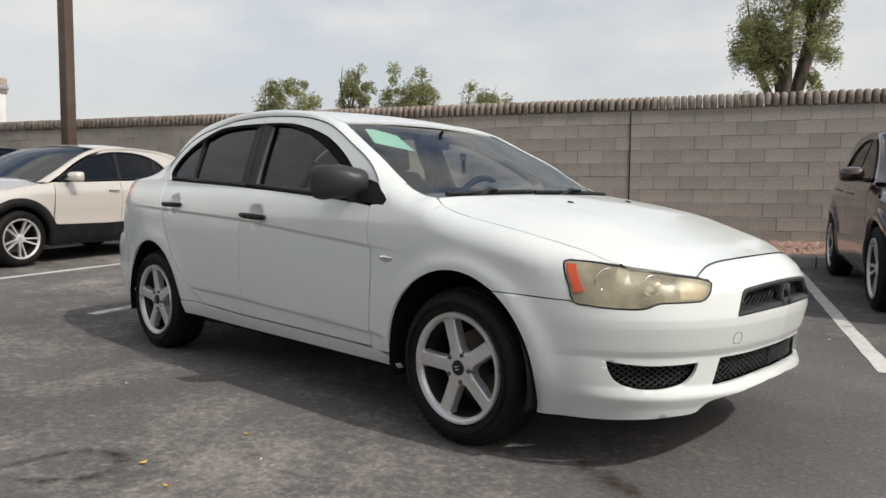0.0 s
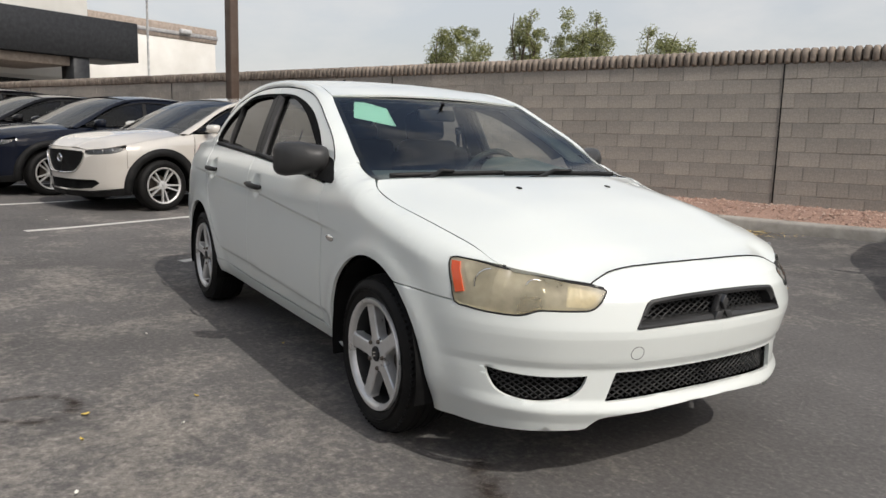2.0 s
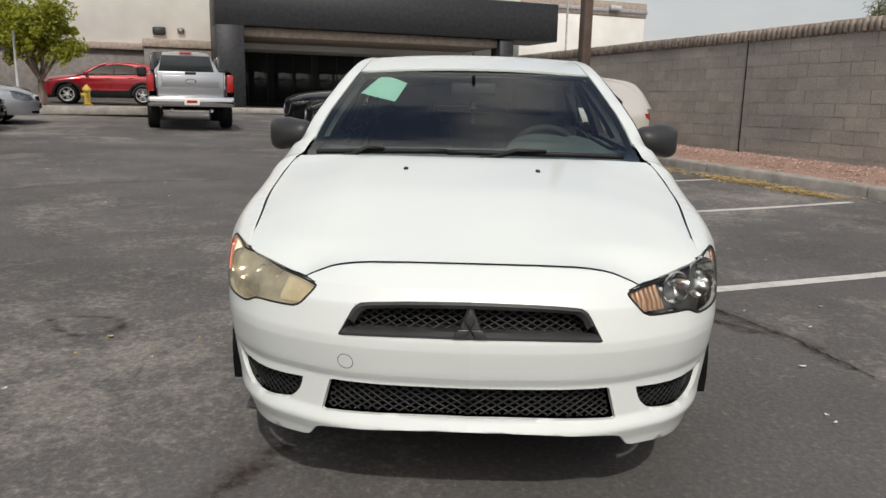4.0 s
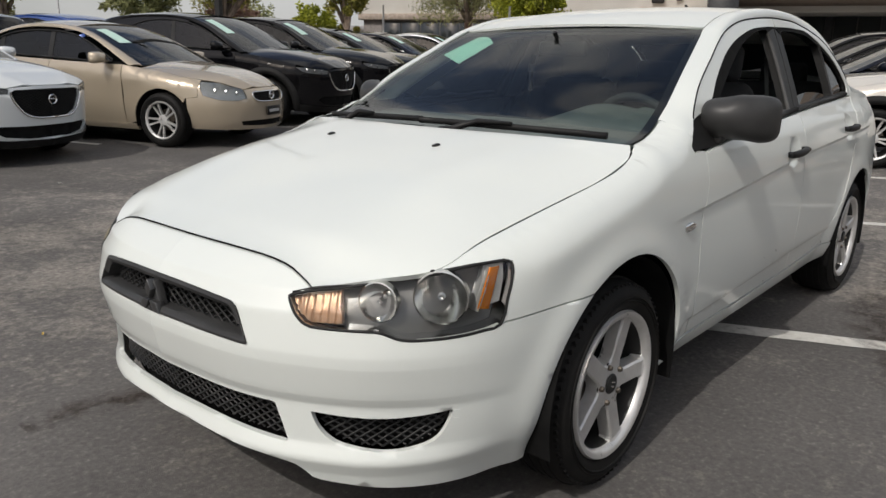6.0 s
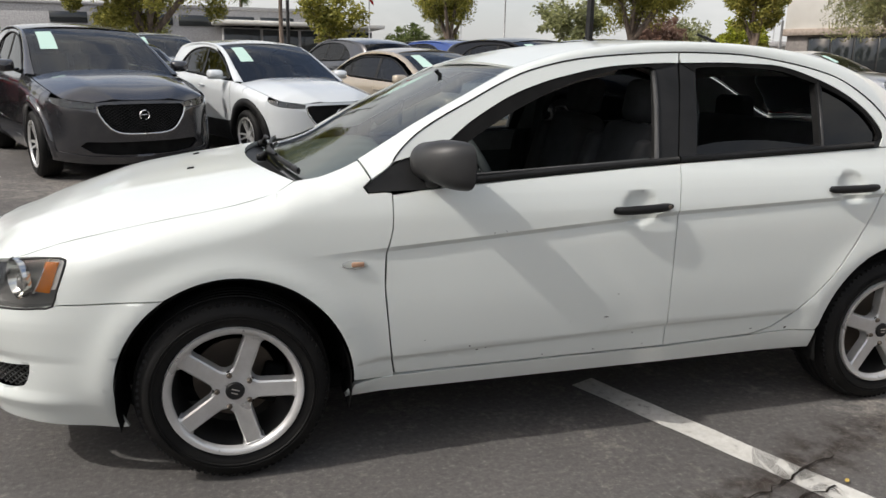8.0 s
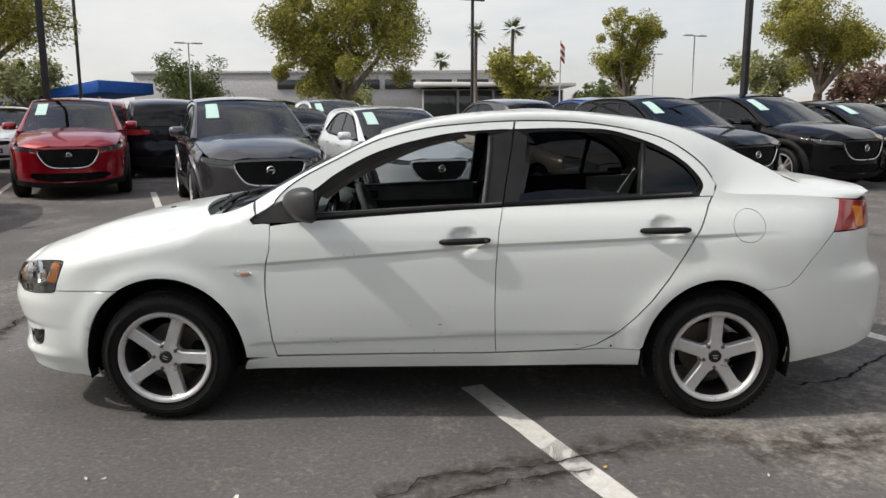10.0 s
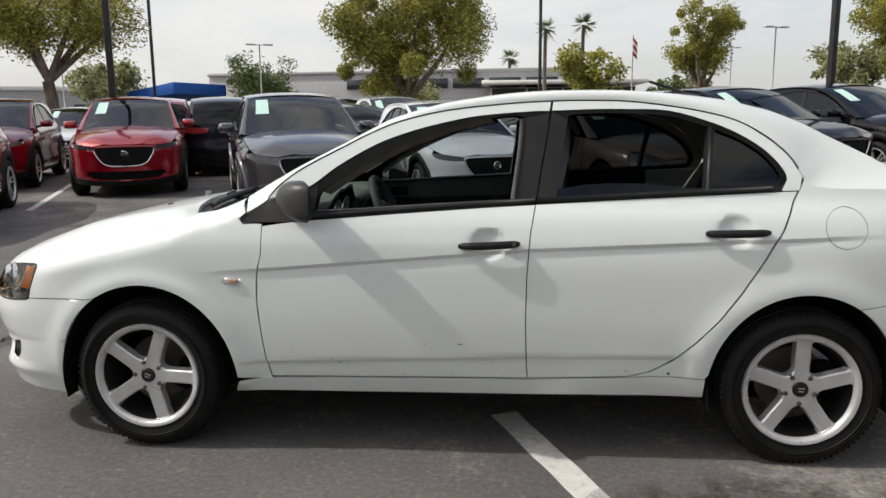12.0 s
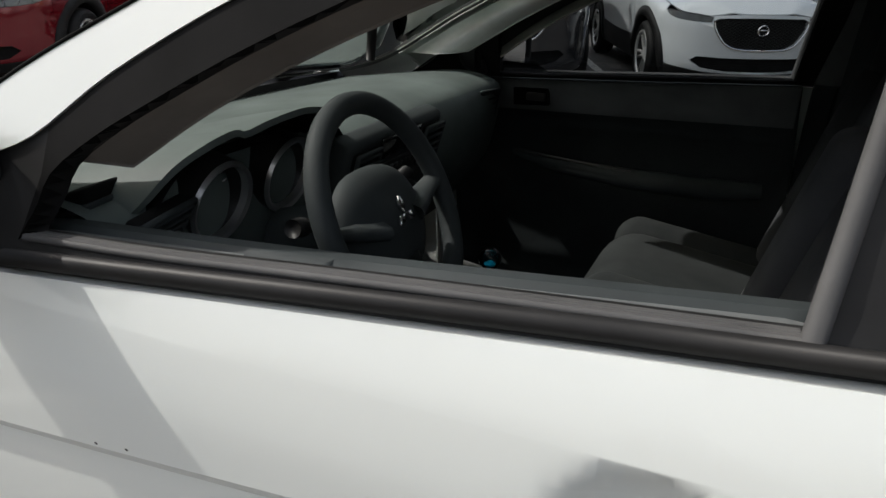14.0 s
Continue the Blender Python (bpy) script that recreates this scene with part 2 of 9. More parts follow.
def sharpen(bm, degrees=35):
    bm.normal_update()
    for e in bm.edges:
        if len(e.link_faces) == 2 and e.calc_face_angle(0) > radians(degrees):
            e.smooth = False
    return bm


def dense(pts, n=8, closed=False):
    """A Catmull-Rom line through the points."""
    p = [np.array(q, float) for q in pts]
    k = len(p)
    out = []
    for i in range(k if closed else k - 1):
        a, b = p[i], p[(i + 1) % k]
        z = p[i - 1] if (closed or i > 0) else 2 * a - b
        c = p[(i + 2) % k] if (closed or i < k - 2) else 2 * b - a
        for j in range(n):
            t = j / n
            out.append(0.5 * (2 * a + (b - z) * t + (2 * z - 5 * a + 4 * b - c) * t * t + (3 * a - z - 3 * b + c) * t ** 3))
    if not closed:
        out.append(p[-1])
    return out


def along(pts, n=10):
    """A function of 0..1 along the smooth line through 3D points."""
    d = np.array(dense(pts, n))
    s = np.r_[0, np.cumsum(np.linalg.norm(np.diff(d, axis=0), axis=1))]
    s /= s[-1]
    return lambda t: np.array([np.interp(t, s, d[:, k]) for k in range(d.shape[1])])


def profile(pairs):
    """A smooth function through (x, y) pairs with rising x, with no overshoot."""
    x, y = np.array(pairs, float).T
    h, g = np.diff(x), np.diff(y) / np.diff(x)
    d = np.zeros(len(x))
    for i in range(1, len(x) - 1):
        if g[i - 1] * g[i] > 0:
            w1, w2 = 2 * h[i] + h[i - 1], h[i] + 2 * h[i - 1]
            d[i] = (w1 + w2) / (w1 / g[i - 1] + w2 / g[i])
    d[0], d[-1] = g[0], g[-1]

    def at(q):
        if q <= x[0]:
            return y[0]
        if q >= x[-1]:
            return y[-1]
        i = int(np.searchsorted(x, q) - 1)
        t = (q - x[i]) / h[i]
        return (y[i] * (1 + 2 * t) * (1 - t) ** 2 + d[i] * h[i] * t * (1 - t) ** 2
                + y[i + 1] * t * t * (3 - 2 * t) + d[i + 1] * h[i] * t * t * (t - 1))
    return at


def quad_grid(bm, rows, close_u=False, close_v=False, flip=False, mi=0):
    """Faces over rows of points."""
    vs = [[bm.verts.new(tuple(p)) for p in r] for r in rows]
    nu, nv = len(vs), len(vs[0])
    for i in range(nu if close_u else nu - 1):
        for j in range(nv if close_v else nv - 1):
            q = [vs[i][j], vs[(i + 1) % nu][j], vs[(i + 1) % nu][(j + 1) % nv], vs[i][(j + 1) % nv]]
            if flip:
                q.reverse()
            if len(set(q)) == 4:
                bm.faces.new(q).material_index = mi
    return vs


def patch(fn, nu, nv, thick=0.0, bm=None):
    """A sheet P(u, v), u and v in 0..1, with edges turned down by thick."""
    bm = bm or bmesh.new()
    us, vv = np.linspace(0, 1, nu + 1), np.linspace(0, 1, nv + 1)
    pts = [[Vector(fn(u, v)) for v in vv] for u in us]
    quad_grid(bm, pts)
    bmesh.ops.remove_doubles(bm, verts=bm.verts[:], dist=1e-6)
    bm.normal_update()
    if sum(fc.normal.z for fc in bm.faces) < 0:
        bmesh.ops.reverse_faces(bm, faces=bm.faces[:])
        bm.normal_update()
    if thick:
        skirt(bm, thick)
    return bm


def skirt(bm, thick):
    """Turns the open edges of a sheet down along its normals."""
    bm.normal_update()
    rim = [e for e in bm.edges if e.is_boundary]
    low = {}
    for e in rim:
        e.smooth = False
        for v in e.verts:
            if v not in low:
                low[v] = v.co - v.normal * thick
    made = {v: bm.verts.new(co) for v, co in low.items()}
    for e in rim:
        a, b = e.verts
        fc = e.link_faces[0]
        vs = list(fc.verts)
        if vs[(vs.index(a) + 1) % len(vs)] is not b:
            a, b = b, a
        bm.faces.new((b, a, made[a], made[b]))
    return bm


def cut_sheet(poly, step, holes=(), cuts=()):
    """A flat sheet with the outline poly, cut along a grid and along further lines (point, normal)."""
    bm = bmesh.new()
    for loop in (poly, *holes):
        vs = [bm.verts.new((float(p[0]), float(p[1]), 0)) for p in loop]
        for i in range(len(vs)):
            bm.edges.new((vs[i - 1], vs[i]))
    bmesh.ops.triangle_fill(bm, use_beauty=True, use_dissolve=False, edges=bm.edges[:], normal=(0, 0, 1))
    arr = np.array([p[:2] for p in poly], float)
    lo, hi = arr.min(0), arr.max(0)
    for k in (0, 1):
        n = (1, 0, 0) if k == 0 else (0, 1, 0)
        for q in np.arange(math.ceil(lo[k] / step[k]) * step[k], hi[k], step[k]):
            co = (q + 1e-5, 0, 0) if k == 0 else (0, q + 1e-5, 0)
            bmesh.ops.bisect_plane(bm, geom=bm.verts[:] + bm.edges[:] + bm.faces[:], dist=1e-6, plane_co=co, plane_no=n)
    for (a, b), (na, nb) in cuts:
        bmesh.ops.bisect_plane(bm, geom=bm.verts[:] + bm.edges[:] + bm.faces[:], dist=1e-6, plane_co=(a, b, 0), plane_no=(na, nb, 0))
    return bm


def panel(poly, fn, step=(0.06, 0.05), holes=(), flange=0.012, mirror=0, lip=0.0025, cuts=(), hard=()):
    """A body panel: the outline poly on the skin fn(u, v, depth), its edges turned in. mirror: 1 for the other side of the car."""
    bm = cut_sheet(poly, step, holes, cuts)
    uv = {v: (v.co.x, v.co.y) for v in bm.verts}
    rim = [e for e in bm.edges if e.is_boundary]
    rim_set = {v for e in rim for v in e.verts}
    mid = list(uv)[len(uv) // 2]
    for v, (a, b) in uv.items():
        v.co = fn(a, b, -lip if lip > 0.003 and v in rim_set else 0.0)
    bm.normal_update()
    score = 0
    for fc in list(bm.faces)[:: max(1, len(bm.faces) // 40)]:
        a, b = uv[fc.verts[0]]
        score += fc.normal.dot(Vector(fn(a, b, 0.02)) - Vector(fn(a, b, 0.0))) * fc.calc_area()
    if score < 0:
        bmesh.ops.reverse_faces(bm, faces=bm.faces[:])
    for (a, b), (na, nb) in hard:
        ln = math.hypot(na, nb)
        on_line = {v for v, (p, q) in uv.items() if abs((p - a) * na + (q - b) * nb) / ln < 2e-4}
        for e in bm.edges:
            if e.verts[0] in on_line and e.verts[1] in on_line:
                e.smooth = False
    if flange:
        made = {v: bm.verts.new(fn(*uv[v], -flange)) for v in rim_set}
        for e in rim:
            e.smooth = False
            a, b = e.verts
            vs = list(e.link_faces[0].verts)
            if vs[(vs.index(a) + 1) % len(vs)] is not b:
                a, b = b, a
            bm.faces.new((b, a, made[a], made[b]))
    if mirror:
        flip_y(bm)
    return bm


def flip_y(bm):
    for v in bm.verts:
        v.co.y = -v.co.y
    bmesh.ops.reverse_faces(bm, faces=bm.faces[:])
    return bm


def both(bm):
    """The sheet and its mirror image in one."""
    geo = bmesh.ops.duplicate(bm, geom=bm.verts[:] + bm.edges[:] + bm.faces[:])["geom"]
    fs = [g for g in geo if isinstance(g, bmesh.types.BMFace)]
    for g in geo:
        if isinstance(g, bmesh.types.BMVert):
            g.co.y = -g.co.y
    bmesh.ops.reverse_faces(bm, faces=fs)
    return bm


def tube(pts, r, sides=10, bm=None, closed=False, flat=1.0, mi=0):
    """A round bar along points; r is a number or one for each point."""
    bm = bm or bmesh.new()
    p = [Vector(q) for q in pts]
    rs = [r] * len(p) if isinstance(r, (int, float)) else list(r)
    rows, last = [], None
    for i, q in enumerate(p):
        a = p[i - 1] if (i > 0 or closed) else q
        b = p[(i + 1) % len(p)] if (i < len(p) - 1 or closed) else q
        d = (b - a).normalized()
        side = d.cross(Vector((0, 0, 1))) if last is None else last - d * last.dot(d)
        if side.length < 1e-4:
            side = d.cross(Vector((1, 0, 0)))
        side.normalize()
        last = side
        up = side.cross(d)
        rows.append([q + (side * math.cos(t) + up * math.sin(t) * flat) * rs[i] for t in [2 * math.pi * k / sides for k in range(sides)]])
    vs = quad_grid(bm, rows, close_u=closed, close_v=True, flip=True, mi=mi)
    if not closed:
        for ring in (vs[0], vs[-1][::-1]):
            try:
                bm.faces.new(ring).material_index = mi
            except ValueError:
                pass
    return bm


def lathe(prof, sides=48, axis="y", bm=None, mi=0, closed=False):
    """A turned shape: (radius, offset) pairs about an axis."""
    bm = bm or bmesh.new()
    rows = []
    for k in range(sides):
        t = 2 * math.pi * k / sides
        c, s = math.cos(t), math.sin(t)
        rows.append([{"y": (r * c, o, r * s), "z": (r * c, r * s, o), "x": (o, r * c, r * s)}[axis] for r, o in prof])
    quad_grid(bm, rows, close_u=True, close_v=closed, mi=mi)
    bmesh.ops.remove_doubles(bm, verts=bm.verts[:], dist=1e-5)
    bmesh.ops.recalc_face_normals(bm, faces=bm.faces[:])
    return sharpen(bm, 40)


def block(size, m=None, bevel=0.0, seg=2, bm=None, mi=0):
    """A box with rounded edges, its middle at the pose m."""
    b = bmesh.new()
    bmesh.ops.create_cube(b, size=1)
    bmesh.ops.scale(b, vec=size, verts=b.verts[:])
    if bevel:
        bmesh.ops.bevel(b, geom=b.edges[:], offset=bevel, segments=seg, profile=0.5, affect="EDGES")
    if m is not None:
        bmesh.ops.transform(b, matrix=m, verts=b.verts[:])
    for fc in b.faces:
        fc.material_index = mi
    if bm is None:
        return sharpen(b, 50)
    return join_into(bm, b)


def join_into(bm, other):
    vmap = [bm.verts.new(v.co) for v in other.verts]
    other.verts.index_update()
    for fc in other.faces:
        try:
            g = bm.faces.new([vmap[v.index] for v in fc.verts])
        except ValueError:
            continue
        g.material_index, g.smooth = fc.material_index, fc.smooth
        for e, e2 in zip(fc.edges, g.edges):
            if not e.smooth:
                e2.smooth = False
    other.free()
    return bm


def prism(poly, a, b, plane="xz", bevel=0.0, bm=None, mi=0):
    """A flat outline drawn out between two depths along the third axis."""
    o = bmesh.new()
    lay = {"xz": lambda u, v, d: (u, d, v), "xy": lambda u, v, d: (u, v, d), "yz": lambda u, v, d: (d, u, v)}[plane]
    n = len(poly)
    lo = [o.verts.new(lay(p[0], p[1], a)) for p in poly]
    hi = [o.verts.new(lay(p[0], p[1], b)) for p in poly]
    o.faces.new(lo)
    o.faces.new(hi)
    for i in range(n):
        o.faces.new((lo[i - 1], lo[i], hi[i], hi[i - 1]))
    bmesh.ops.recalc_face_normals(o, faces=o.faces[:])
    if bevel:
        bmesh.ops.bevel(o, geom=[e for e in o.edges], offset=bevel, segments=2, profile=0.5, affect="EDGES", clamp_overlap=True)
    for fc in o.faces:
        fc.material_index = mi
    if bm is None:
        return sharpen(o, 40)
    return join_into(bm, o)


def arc(cx, cz, rx, rz, a0, a1, n=20):
    return [(cx + rx * math.cos(radians(a0 + (a1 - a0) * k / n)), cz + rz * math.sin(radians(a0 + (a1 - a0) * k / n))) for k in range(n + 1)]


def line2(pts, n=6):
    return [tuple(p) for p in dense(pts, n)]


def text_mesh(body, size, material, name, parent=None, m=None, label="", depth=0.001):
    cu = bpy.data.curves.new(name, "FONT")
    cu.body, cu.size, cu.extrude, cu.align_x, cu.align_y = body, size, depth, "CENTER", "CENTER"
    tmp = new("lettering", cu)
    me = bpy.data.meshes.new_from_object(tmp.evaluated_get(bpy.context.evaluated_depsgraph_get()))
    bpy.data.objects.remove(tmp)
    me.materials.clear()
    me.materials.append(material)
    ob = new(name, me)
    if m is not None:
        ob.matrix_basis = m
    if parent:
        ob.parent = parent
    return tagged(ob, label)


# ---- ground ----
GA = radians(23.0)
E1, E2 = Vector((math.cos(GA), math.sin(GA), 0)), Vector((math.sin(GA), -math.cos(GA), 0))


def terrain(x, y):
    """Height of the lot: level round the car, rising gently away from it."""
    z = 0.0
    for q, k in ((-x - 1.0, 0.020), (-y - 1.2, 0.028), (y - 3.0, 0.015)):
        if q > 0:
            q = min(q, 28.0)
            z += k * q * q / (q + 1.0)
    return z


def lot(u, v, z=0.0, turn=0.0):
    """A pose in the lot: u along the wall, v away from it, turned from facing along +u."""
    p = E1 * u + E2 * v
    return pose(p.x, p.y, terrain(p.x, p.y) + z, 0, 0, math.degrees(GA) + turn)


def build_ground():
    xs = sorted(set([-1200, -600, -300, -200, 200, 300, 600, 1200] + list(range(-150, 151, 15)) + list(range(-40, 41, 2)) + [q / 2 for q in range(-28, 29)]))
    bm = bmesh.new()
    quad_grid(bm, [[(x, y, terrain(x, y)) for y in xs] for x in xs])
    bmesh.ops.recalc_face_normals(bm, faces=bm.faces[:])
    if next(iter(bm.faces)).normal.z < 0:
        bmesh.ops.reverse_faces(bm, faces=bm.faces[:])
    return tagged(part("ground", bm, ASPHALT), "dark worn asphalt car park with pale patches", "ground", "", "structure")


ground = build_ground()


# ---- wall, kerb, gravel, bay lines ----
CONCRETE = mat("concrete", (0.33, 0.31, 0.28), 0.9)
colored(CONCRETE, ramp(CONCRETE, noise_of(CONCRETE, 3.5, 6, 0.65), [(0.3, (0.22, 0.205, 0.18)), (0.7, (0.40, 0.375, 0.335))]))
bumped(CONCRETE, noise_of(CONCRETE, 70, 4), 0.4, 0.004)
GRAVEL = mat("pink_gravel", (0.42, 0.29, 0.23), 0.95)
_g = add(GRAVEL, "NewGeometry").outputs["Random Per Island"]
colored(GRAVEL, mixed(GRAVEL, 1.0, ramp(GRAVEL, _g, [(0.0, (0.30, 0.185, 0.14)), (0.5, (0.48, 0.315, 0.245)), (1.0, (0.62, 0.47, 0.385))]), ramp(GRAVEL, noise_of(GRAVEL, 45, 3), [(0.3, grey(0.65)), (0.7, grey(1.1))]), "MULTIPLY"))
bumped(GRAVEL, noise_of(GRAVEL, 50, 3), 0.9, 0.02)
LINE = mat("bay_line_paint", (0.6, 0.6, 0.56), 0.8)
_w = mixed(LINE, 0.5, noise_of(LINE, 2.6, 6, 0.7), noise_of(LINE, 26, 4, 0.7))
colored(LINE, ramp(LINE, _w, [(0.36, (0.20, 0.19, 0.175)), (0.45, (0.52, 0.505, 0.465)), (0.7, (0.70, 0.69, 0.65))]))
bumped(LINE, noise_of(LINE, 55, 4), 0.6, 0.004)
MORTAR = mat("mortar", (0.30, 0.275, 0.243), 0.95)
bumped(MORTAR, noise_of(MORTAR, 50, 4), 0.5, 0.004)
CAPSTONE = mat("cap_block", (0.24, 0.20, 0.165), 0.95)
_c = add(CAPSTONE, "ObjectInfo").outputs["Random"]
_c2 = add(CAPSTONE, "NewGeometry").outputs["Random Per Island"]
colored(CAPSTONE, mixed(CAPSTONE, 1.0, mixed(CAPSTONE, 1.0, ramp(CAPSTONE, noise_of(CAPSTONE, 9, 5), [(0.3, (0.17, 0.140, 0.115)), (0.7, (0.34, 0.285, 0.235))]), ramp(CAPSTONE, _c, [(0, grey(0.75)), (1, grey(1.1))]), "MULTIPLY"), ramp(CAPSTONE, _c2, [(0, grey(0.75)), (1, grey(1.1))]), "MULTIPLY"))
bumped(CAPSTONE, noise_of(CAPSTONE, 40, 4), 0.9, 0.012)
STRAW = mat("dry_leaf_litter", (0.42, 0.30, 0.12), 0.9)
_s = add(STRAW, "NewGeometry").outputs["Random Per Island"]
colored(STRAW, ramp(STRAW, _s, [(0, (0.30, 0.19, 0.06)), (0.6, (0.52, 0.37, 0.14)), (1, (0.62, 0.50, 0.24))]))

WALL_V, KERB_V, BED_Z = -8.07, -6.80, 0.24


def at_lot(u, v, z=0.0):
    p = E1 * u + E2 * v
    return Vector((p.x, p.y, terrain(p.x, p.y) + z))


def at_level(u, v, z=0.0):
    p = E1 * u + E2 * v
    return Vector((p.x, p.y, z))


def build_wall():
    wall = thing("wall_block", "grey concrete block boundary wall with a ribbed coping", "wall", kind="structure")
    u0, u1, course, n = -26.0, 13.0, 0.2035, 10
    zb = 0.265
    core = bmesh.new()
    rows = []
    for u in np.arange(u0, u1 + 0.1, 1.0):
        rows.append([at_level(u, WALL_V + 0.0, zb - 0.35), at_level(u, WALL_V - 0.002, zb - 0.35) * 1.0, at_level(u, WALL_V - 0.002, zb + course * n + 0.02), at_level(u, WALL_V - 0.19, zb + course * n + 0.02), at_level(u, WALL_V - 0.19, zb - 0.35)])
    rows = [[r[1], r[2], r[3], r[4]] for r in rows]
    quad_grid(core, rows)
    bmesh.ops.recalc_face_normals(core, faces=core.faces[:])
    part("wall_core", core, MORTAR, wall, smooth=False)
    rng = random.Random(3)
    joints = [0.43 + 7.12 * k for k in range(-4, 3)]
    bl, bh = 0.397, course - 0.006
    unit = block((bl - 0.007, 0.05, bh), None, 0.003, 1)
    unit_me = to_mesh("wall_brick", unit, BLOCK, False)
    half = to_mesh("wall_brick", block((bl / 2 - 0.010, 0.05, bh), None, 0.004, 1), BLOCK)
    far = bmesh.new()
    made = 0
    for k in range(n):
        u = u0 + (0.0 if k % 2 else -bl / 2)
        z = zb + course * (k + 0.5)
        while u < u1:
            c = u + bl / 2
            near = -3.6 < c < 6.8
            proud = rng.uniform(-0.0035, 0.0035)
            p = at_level(c, WALL_V - 0.025 + 0.006 + proud, z)
            turn = math.degrees(GA) + rng.uniform(-0.3, 0.3)
            close = min(joints, key=lambda j: abs(j - c))
            if near and made < 300:
                ob = new("wall_brick", unit_me)
                ob.parent = wall
                ob.matrix_basis = pose(p.x, p.y, p.z, 0, 0, turn)
                made += 1
            else:
                block((bl - 0.010, 0.05, bh), pose(p.x, p.y, p.z, 0, 0, turn), 0, 1, far)
            u += bl
    tagged(part("far_bricks", far, BLOCK, wall, smooth=False), kind="stuff")
    # control joints
    for j in joints:
        bm = block((0.016, 0.03, course * n), pose(*at_level(j, WALL_V + 0.004, zb + course * n / 2), 0, 0, math.degrees(GA)), 0.002, 1)
        part("control_joint", bm, LINER, wall)
    # ribbed coping of split stones set on edge
    far = bmesh.new()
    stones = []
    for k in range(3):
        bm = bmesh.new()
        rows = []
        r2 = random.Random(20 + k)
        for i, h in enumerate((-0.105, -0.07, 0.0, 0.07, 0.105)):
            w = (0.042, 0.050, 0.052, 0.049, 0.034)[i] * r2.uniform(0.93, 1.05)
            dpt = (0.10, 0.128, 0.135, 0.128, 0.095)[i] * r2.uniform(0.95, 1.06)
            rows.append([(w * math.copysign(abs(math.cos(t)) ** 0.6, math.cos(t)), dpt * math.copysign(abs(math.sin(t)) ** 0.5, math.sin(t)), h) for t in [2 * math.pi * q / 12 for q in range(12)]])
        vs = quad_grid(bm, rows, close_v=True)
        bm.faces.new(vs[0][::-1])
        bm.faces.new(vs[-1])
        bmesh.ops.recalc_face_normals(bm, faces=bm.faces[:])
        stones.append(to_mesh("coping_stone", sharpen(bm, 50), CAPSTONE))
    u, made, k = u0, 0, 0
    while u < u1:
        p = at_level(u, WALL_V - 0.085, zb + course * n + 0.11 + rng.uniform(-0.004, 0.004))
        m = pose(p.x, p.y, p.z, rng.uniform(-1.5, 1.5), rng.uniform(-1.5, 1.5), math.degrees(GA) + rng.uniform(-3, 3))
        if -8 < u < 7.5 and made < 150:
            ob = new("coping_stone", stones[k % 3])
            ob.parent = wall
            ob.matrix_basis = m
            made += 1
        else:
            b = bmesh.new()
            b.from_mesh(stones[k % 3])
            bmesh.ops.transform(b, matrix=m, verts=b.verts[:])
            join_into(far, b)
        u += 0.108
        k += 1
    tagged(part("far_coping", far, CAPSTONE, wall), kind="stuff")
    return wall


def build_kerb():
    kerb = thing("kerb", "weathered concrete kerb along the gravel bed", "kerb", kind="structure")
    for k in range(-9, 5):
        a, b = k * 3.0 + 0.008, (k + 1) * 3.0 - 0.008
        bm = bmesh.new()
        rows = []
        for u in np.linspace(a, b, 4):
            rows.append([at_lot(u, KERB_V + 0.0, -0.05), at_lot(u, KERB_V, 0.115), at_lot(u, KERB_V - 0.012, 0.138), at_lot(u, KERB_V - 0.035, 0.15), at_lot(u, KERB_V - 0.15, 0.155), at_lot(u, KERB_V - 0.15, -0.05)])
        vs = quad_grid(bm, rows)
        bm.faces.new(vs[0])
        bm.faces.new(vs[-1])
        bmesh.ops.recalc_face_normals(bm, faces=bm.faces[:])
        part("kerb_stone", sharpen(bm, 50), CONCRETE, kerb)
    return kerb


def build_gravel():
    rng = random.Random(5)
    bm = bmesh.new()
    us, vs_ = np.arange(-26, 13.1, 0.25), np.linspace(KERB_V - 0.14, WALL_V, 7)
    quad_grid(bm, [[at_lot(u, v, 0.13 + 0.115 * smooth01((KERB_V - 0.14 - v) / 0.45) + noise.noise((u * 2, v * 3, 0)) * 0.02) for v in vs_] for u in us])
    bmesh.ops.recalc_face_normals(bm, faces=bm.faces[:])
    bed = tagged(part("gravel_bed", bm, GRAVEL), "pink crushed gravel bed below the wall", "gravel", "", "structure")
    bm = bmesh.new()
    for _ in range(7000):
        u = rng.choice((rng.uniform(-12, 7), rng.uniform(-26, 13)))
        v = rng.uniform(WALL_V + 0.02, KERB_V - 0.12)
        z = 0.13 + 0.115 * smooth01((KERB_V - 0.14 - v) / 0.45)
        r = rng.uniform(0.012, 0.032)
        c = at_lot(u, v, z + noise.noise((u * 2, v * 3, 0)) * 0.02 + r * 0.3)
        vs = [bm.verts.new(c + Vector((rng.uniform(0.6, 1.2) * r * x, rng.uniform(0.6, 1.2) * r * y, rng.uniform(0.5, 0.9) * r * z_))) for x, y, z_ in ((1, 0, 0), (-1, 0, 0), (0, 1, 0), (0, -1, 0), (0, 0, 1))]
        for a, b in ((0, 2), (2, 1), (1, 3), (3, 0)):
            bm.faces.new((vs[a], vs[b], vs[4]))
    tagged(part("gravel_stones", bm, GRAVEL, None, "loose pink crushed stones", False), category="gravel", kind="stuff")
    return bed


